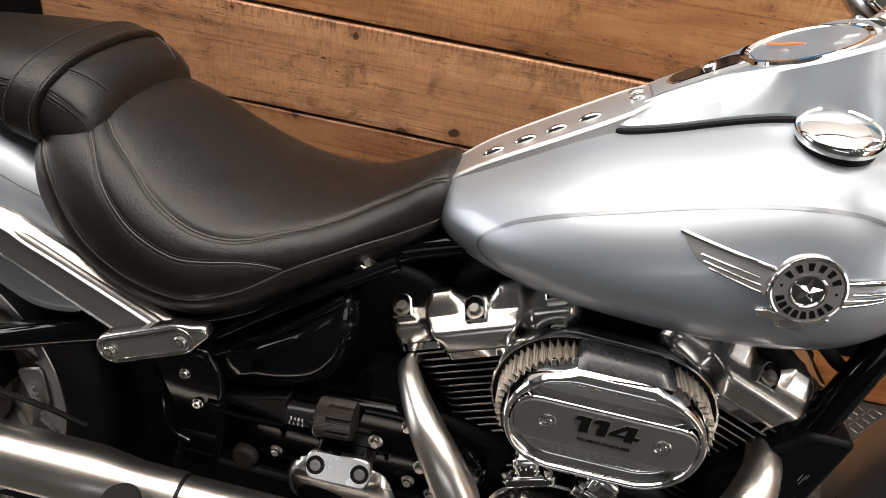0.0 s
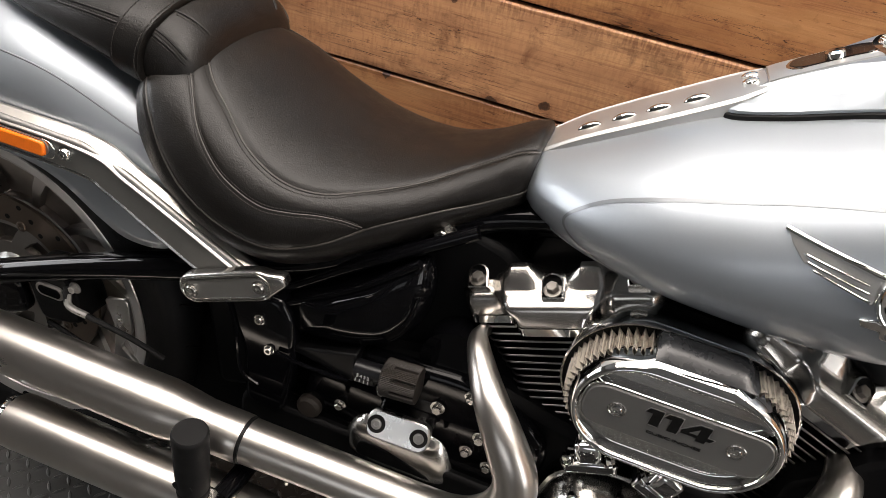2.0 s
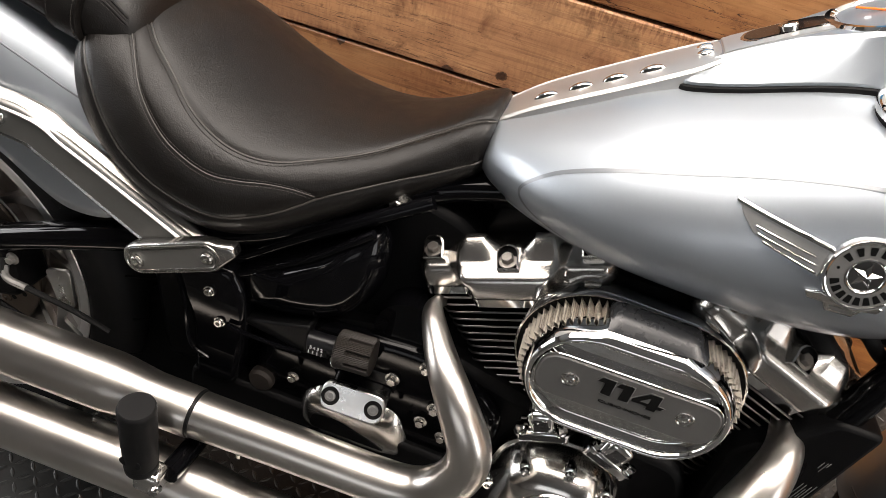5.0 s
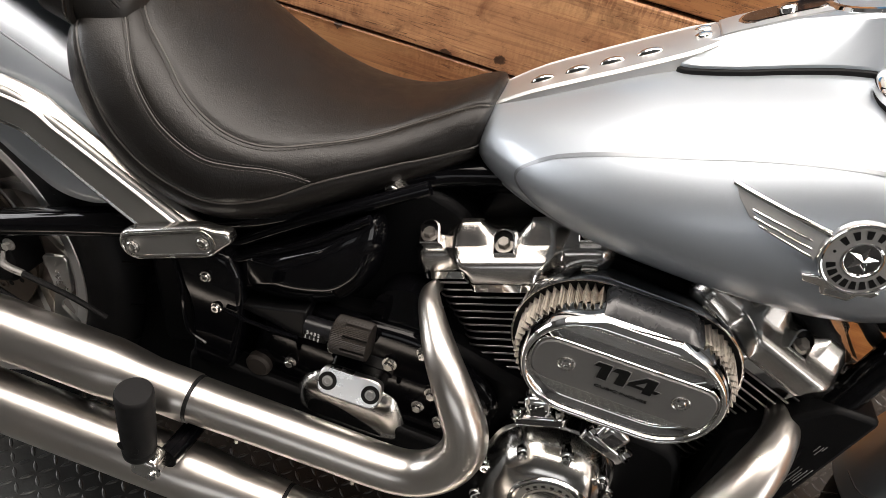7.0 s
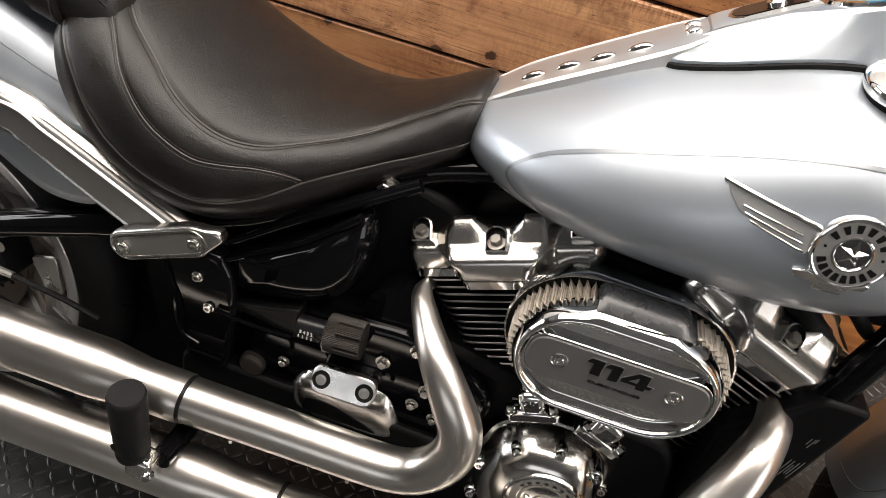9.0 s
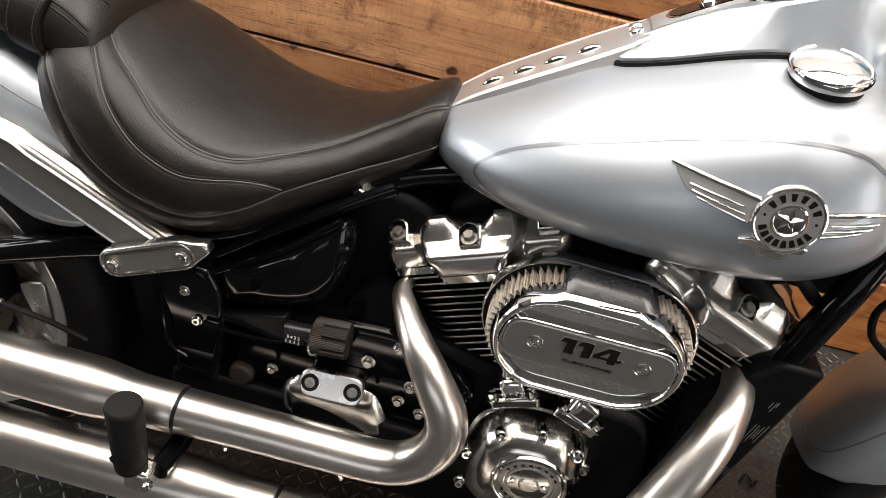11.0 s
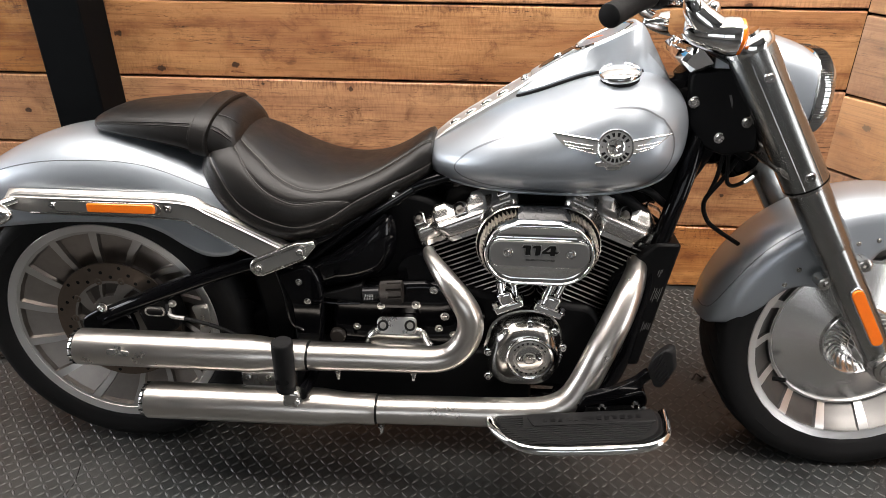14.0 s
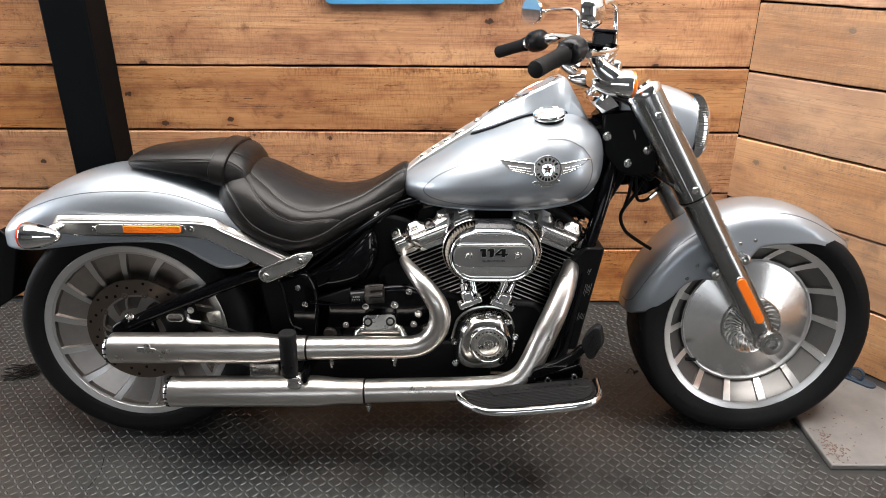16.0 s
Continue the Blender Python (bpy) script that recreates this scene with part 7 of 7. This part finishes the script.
kax = Vector((1, 0, 0.08)).normalized()
part("preload_neck", turn([(0.0125, 0.0), (0.0125, 0.042)], KP, kax, 24), BLACKSHEEN, wedge)
part("preload_neck_scale", turn([(0.0142, 0.002), (0.0142, 0.028)], KP + Vector((0, 0.0008, -0.0045)), kax, 24), PLASTIC, wedge)
for j in range(4):
    part("scale_mark", block((0.0012, 0.001, 0.0045), pose(0.591 + 0.0056 * j, -0.1603, 0.4310)), DECAL, wedge)
words("5 4 3 2", 0.0072, pose(0.600, -0.1596, 0.4378, 90, 0, 0), DECAL, wedge, "scale_number", 0.0004)
ring_k = []
for h, r in ((0.036, 0.018), (0.038, 0.0235), (0.040, 0.0245), (0.0525, 0.0245), (0.0535, 0.0245), (0.081, 0.0245), (0.084, 0.0232), (0.085, 0.011)):
    v1, v2 = Vector((0, -1, 0)), kax.cross(Vector((0, -1, 0)))
    ring_k.append([KP + kax * h + (v1 * math.cos(a) + v2 * math.sin(a)) * (r - (0.0007 if q % 2 and r > 0.023 else 0) - (0.0040 if (q // 4) % 4 == 0 and 0.053 < h < 0.083 and r > 0.02 else 0)) for q, a in enumerate(np.linspace(0, 2 * math.pi, 144, endpoint=False))])
part("preload_knob", loft(ring_k), KNOB, wedge, "ribbed black plastic knob", sharp=20)
# clutch release cover: bright block with two sockets on a flared base
part("release_cover", loft([[(x, y, z) for x, z in rounded([(0.650 - w, 0.280), (0.655 + w * 1.22, 0.280), (0.655 + w * 1.12, 0.302), (0.655 + w * 0.80, 0.280 + h), (0.652 - w * 0.66, 0.280 + h), (0.650 - w * 0.97, 0.322)], 0.018)] for y, w, h in ((-0.090, 0.078, 0.078), (-0.118, 0.075, 0.074), (-0.133, 0.070, 0.066), (-0.142, 0.060, 0.056), (-0.145, 0.046, 0.044))]), COVERS, engine, "satin flared release cover", sharp=70)
part("cover_recess", loft([[(x, y, z) for x, z in rounded([(0.600, 0.284), (0.715, 0.284), (0.690, 0.296), (0.640, 0.312), (0.604, 0.312)], 0.012)] for y in (-0.135, -0.1462)]), WRINKLE, engine, bevel=0.002)
RB = pose(0.657, -0.149, 0.363, 60, -2, 0)
bm = loft([[RB @ Vector((x, y, z)) for x, y in rounded([(-0.042 + e, -0.0185 + e), (0.042 - e, -0.0185 + e), (0.042 - e, 0.0185 - e), (-0.042 + e, 0.0185 - e)], 0.013)] for z, e in ((-0.026, 0.003), (-0.004, 0.003), (-0.003, 0.0), (0.0095, 0.0), (0.011, 0.0015))])
part("release_block", bm, MACHINED, engine, "satin metal block with two sockets", sharp=30)
for dx in (-0.029, 0.029):
    ra = tuple(RB.to_3x3() @ Vector((0, 0, 1)))
    part("socket", turn([(0.0120, 0.0), (0.0120, 0.0008), (0.0105, 0.0012), (0.0004, 0.0012)], RB @ Vector((dx, 0, 0.011)), ra, 22), INK, engine)
    bolt(tuple(RB @ Vector((dx, 0, 0.0115))), engine, 0.0058, 0.003, ra, material=PEWTER)
for x, z, r in ((0.620, 0.400, 0.009), (0.696, 0.405, 0.010), (0.734, 0.442, 0.009), (0.758, 0.380, 0.010), (0.745, 0.350, 0.009), (0.777, 0.336, 0.009), (0.5656, 0.3468, 0.0085)):
    hexbolt((x, -0.130, z), engine, r * 0.66, 0.009, material=SATIN)
part("caliper_bracket", slab(rounded([(0.197, 0.379), (0.236, 0.389), (0.240, 0.331), (0.216, 0.296), (0.246, 0.272), (0.216, 0.223), (0.196, 0.235), (0.206, 0.285), (0.212, 0.330)], 0.008), -0.128, -0.134), MACHINED, BIKE, "bare metal caliper bracket", bevel=0.001)
part("brake_hose", tube([(0.10, -0.142, 0.300), (0.124, -0.144, 0.296), (0.175, -0.144, 0.279), (0.226, -0.144, 0.268), (0.262, -0.142, 0.245), (0.30, -0.13, 0.22)], 0.004, 8, 5), RUBBER, BIKE)
part("drain_plug", turn([(0.018, 0.0), (0.018, 0.010), (0.014, 0.014), (0.0004, 0.014)], (0.522, -0.125, 0.322), (0, -1, 0), 24), KNOB, engine)
part("starter", tube([(0.70, -0.03, 0.47), (0.70, -0.115, 0.47)], 0.045, 24, 1), BLACK, engine)
part("rear_guard", loft([[(x, y, z) for x, z in rounded([(0.325, 0.50), (0.40, 0.52), (0.43, 0.40), (0.42, 0.28), (0.36, 0.26), (0.345, 0.36)], 0.02)] for y in (-0.10, 0.10)]), WRINKLE, BIKE, "black inner mudguard", bevel=0.01)

# throttle body and coil cover between the cylinders, electrics box behind the neck
part("cylinder_valley", slab(rounded([(0.885, 0.36), (1.02, 0.36), (1.04, 0.56), (0.86, 0.56)], 0.01), -0.045, 0.045), WRINKLE, engine, bevel=0.006)
part("throttle_body", block((0.15, 0.13, 0.12), pose(0.948, 0.0, 0.585)), WRINKLE, engine, bevel=0.02, seg=3)
part("coil_cover", slab(rounded([(0.74, 0.585), (0.86, 0.575), (0.95, 0.63), (1.05, 0.63), (1.14, 0.60), (1.20, 0.63), (1.20, 0.71), (0.95, 0.70), (0.76, 0.66)], 0.02), -0.035, 0.035), WRINKLE, BIKE, "black coil cover under the tank", bevel=0.006)
part("electrics_box", slab(rounded([(1.19, 0.853), (1.27, 0.870), (1.305, 0.80), (1.30, 0.74), (1.275, 0.69), (1.235, 0.62), (1.17, 0.62), (1.15, 0.70)], 0.015), -0.040, 0.040), WRINKLE, BIKE, "black electrics box behind the steering neck", bevel=0.008)
for x, z, r in ((1.130, 0.628, 0.012), (1.155, 0.610, 0.009), (1.105, 0.640, 0.010), (1.175, 0.645, 0.008)):
    part("hose", tube([(x - 0.05, -0.06, z + 0.02), (x - 0.01, -0.075, z + 0.012), (x + 0.02, -0.07, z - 0.012), (x + 0.04, -0.05, z - 0.03)], r, 10, 4), RUBBER, BIKE)

part("lower_cover", slab(rounded([(0.42, 0.165), (0.95, 0.165), (0.95, 0.30), (0.42, 0.31)], 0.02), -0.105, -0.140), WRINKLE, BIKE, "black lower frame cover", bevel=0.006)
part("engine_cradle", slab(rounded([(0.27, 0.18), (0.56, 0.17), (0.58, 0.36), (0.46, 0.42), (0.30, 0.34)], 0.03), -0.075, 0.075), WRINKLE, BIKE, "black lower frame cradle", bevel=0.01)

# voltage regulator with printed labels between the frame tubes
reg = part("regulator_panel", loft([[(x, y, z) for x, z in rounded([(1.105, 0.47), (1.185, 0.56), (1.236, 0.56), (1.180, 0.27), (1.105, 0.27)], 0.01)] for y in (-0.118, 0.118)]), WRINKLE, BIKE, "black front panel with printed label", bevel=0.006)
# small print that cannot be read: thin bars along the panel's slant
rnd = random.Random(12)
for x0, z0, count, long in ((1.1905, 0.446, 5, 0.052), (1.1780, 0.368, 5, 0.040), (1.1960, 0.497, 3, 0.022)):
    for i in range(count):
        w = long * rnd.uniform(0.35, 0.8)
        part("label_bar", block((w, 0.0008, 0.0008), pose(x0 + 0.0036 * i, -0.1184, z0 + rnd.uniform(-0.003, 0.003), 0, -78, 0)), PRINT, reg)

# cables by the steering head
for pts, r in (([(1.335, -0.05, 0.72), (1.31, -0.06, 0.68), (1.285, -0.05, 0.63), (1.30, -0.04, 0.585), (1.335, -0.03, 0.555), (1.38, -0.02, 0.525)], 0.0048), ([(1.27, -0.055, 0.86), (1.300, -0.07, 0.80), (1.312, -0.07, 0.72), (1.320, -0.065, 0.675), (1.345, -0.06, 0.672), (1.375, -0.06, 0.70)], 0.0042), ([(1.26, -0.05, 0.87), (1.30, -0.062, 0.78), (1.30, -0.062, 0.70), (1.29, -0.05, 0.64)], 0.0045), ([(1.20, -0.19, 1.03), (1.185, -0.16, 0.985), (1.19, -0.12, 0.96), (1.23, -0.07, 0.93)], 0.004)):
    part("cable", tube(pts, r, 8, 6), RUBBER, BIKE, "black rubber cable")
part("cable_fitting", tube([(1.352, -0.062, 0.677), (1.368, -0.062, 0.692)], 0.006, 8, 1), CHROME, BIKE)
part("side_stand", tube([(0.86, 0.12, 0.16), (0.90, 0.24, 0.07), (0.93, 0.33, 0.012)], 0.013, 12, 4), BLACK, BIKE, "black side stand, folded out")

# the front end is turned a little to the left
STEER = Matrix.Translation((1.235, 0, 0.90)) @ Matrix.Rotation(radians(2.0), 4, Vector((-0.51, 0, 0.86))) @ Matrix.Translation((-1.235, 0, -0.90))
FRONT = ("front_wheel", "front_fender", "fork_leg", "triple_clamp", "headlight", "handlebar", "wiring_cover")
for ob in list(BIKE.children):
    base = ob.name.split(".")[0]
    if base in FRONT or (base == "turn_signal" and ob.data.vertices[0].co.x > 1.0):
        ob.matrix_basis = STEER

# ---- raised lugs of the tread plate ----
def lug_data(out_v, out_f, x, y, a, k=1.0):
    """One leaf-shaped lug."""
    L, W, H = 0.0108 * k, 0.0030 * k, 0.0014
    c, s = math.cos(a), math.sin(a)
    b = len(out_v)
    for u, v, h in ((-1, 0, 0), (-0.45, -1, 0), (0.45, -1, 0), (1, 0, 0), (0.45, 1, 0), (-0.45, 1, 0), (-0.6, 0, 1), (-0.3, -0.45, 1), (0.3, -0.45, 1), (0.6, 0, 1), (0.3, 0.45, 1), (-0.3, 0.45, 1)):
        out_v.append((x + c * u * L - s * v * W, y + s * u * L + c * v * W, h * H))
    for i in range(6):
        j = (i + 1) % 6
        out_f.append((b + i, b + j, b + 6 + j, b + 6 + i))
    out_f.append(tuple(b + 6 + i for i in range(6)))


# scratches, a frayed dark strip and dry crumbs on the plate
for pts in ([(0.113, 0.619), (0.110, 0.572), (0.116, 0.530), (0.118, 0.475)], [(0.118, 0.470), (0.104, 0.462), (0.092, 0.454), (0.093, 0.420)], [(-0.398, 0.577), (-0.386, 0.54), (-0.377, 0.50), (-0.384, 0.438)], [(0.589, 0.533), (0.586, 0.491), (0.583, 0.430)], [(1.056, 0.535), (1.056, 0.476), (1.045, 0.436)]):
    part("scratch", tube([(x, y, 0.0003) for x, y in pts], 0.0011, 5, 5), INK, floor)
rnd = random.Random(8)
scrap = empty("frayed_strip", pose(-0.83, 0.985, 0.002, 0, 0, 35))
for k in range(16):
    x, y, a = rnd.uniform(-0.05, 0.05), rnd.uniform(-0.03, 0.03), rnd.uniform(-0.7, 0.7)
    pts = [(x + t * 0.05 * math.cos(a) + rnd.uniform(-0.006, 0.006), y + t * 0.05 * math.sin(a) + rnd.uniform(-0.006, 0.006), rnd.uniform(0.0, 0.008)) for t in (-1, -0.3, 0.3, 1)]
    part("strand", tube(pts, 0.0022, 5, 3), INK, scrap)
tagged(scrap, "frayed black strip of rubber lying on the tread plate", "scrap")
tagged(part("dry_leaf_scrap", tube([(1.118, 0.985, 0.004), (1.132, 1.004, 0.009), (1.146, 0.990, 0.005), (1.138, 0.980, 0.010), (1.156, 1.000, 0.004)], 0.0035, 6, 5, flat=0.5), RUBBER), "small curled dark scrap lying on the tread plate", "scrap")
bm = bmesh.new()
for k in range(150):
    u, v = rnd.gauss(0, 1), rnd.gauss(0, 1)
    x, y = 1.592 + 0.016 * u, 0.615 + 0.035 * v
    if k > 110:
        x, y = rnd.uniform(1.57, 1.80), rnd.uniform(0.56, 0.90)
    if x < 1.560 or y < 0.546:
        continue
    block((rnd.uniform(0.002, 0.007), rnd.uniform(0.0012, 0.003), 0.0012), pose(x, y, 0.0176, 0, 0, rnd.uniform(0, 180)), bm=bm)
tagged(part("wood_crumbs", bm, CRUMB), "brown wood crumbs and chips scattered on the board", "debris", kind="stuff")

STEP = 0.0205
vs, fs = [], []
near = []
for i in range(-84, 94):
    for j in range(-60, 73):
        x, y = i * STEP + 0.3, j * STEP
        if y > 1.46 or (x > 1.53 and 0.52 < y < 1.12) or (x - 1.55) * 0.82 + (y - 1.48) * 0.57 > -0.03:
            continue
        a = radians(45 if (i + j) % 2 else -45)
        if 0.05 < x < 0.60 and 0.22 < y < 0.43:
            near.append((x, y, a))
        else:
            lug_data(vs, fs, x, y, a)
me = bpy.data.meshes.new("lugs")
me.from_pydata(vs, [], fs)
me.materials.append(LUG)
lugs = new("lugs", me)
lugs.parent = floor
tagged(lugs, kind="stuff")
for turned in (1, -1):
    v1, f1 = [], []
    lug_data(v1, f1, 0, 0, radians(45 * turned))
    lm = bpy.data.meshes.new("lug")
    lm.from_pydata(v1, [], f1)
    lm.materials.append(LUG)
    for x, y, a in near:
        if (a > 0) == (turned > 0):
            ob = new("lug", lm)
            ob.location = (x, y, 0)
            ob.parent = floor
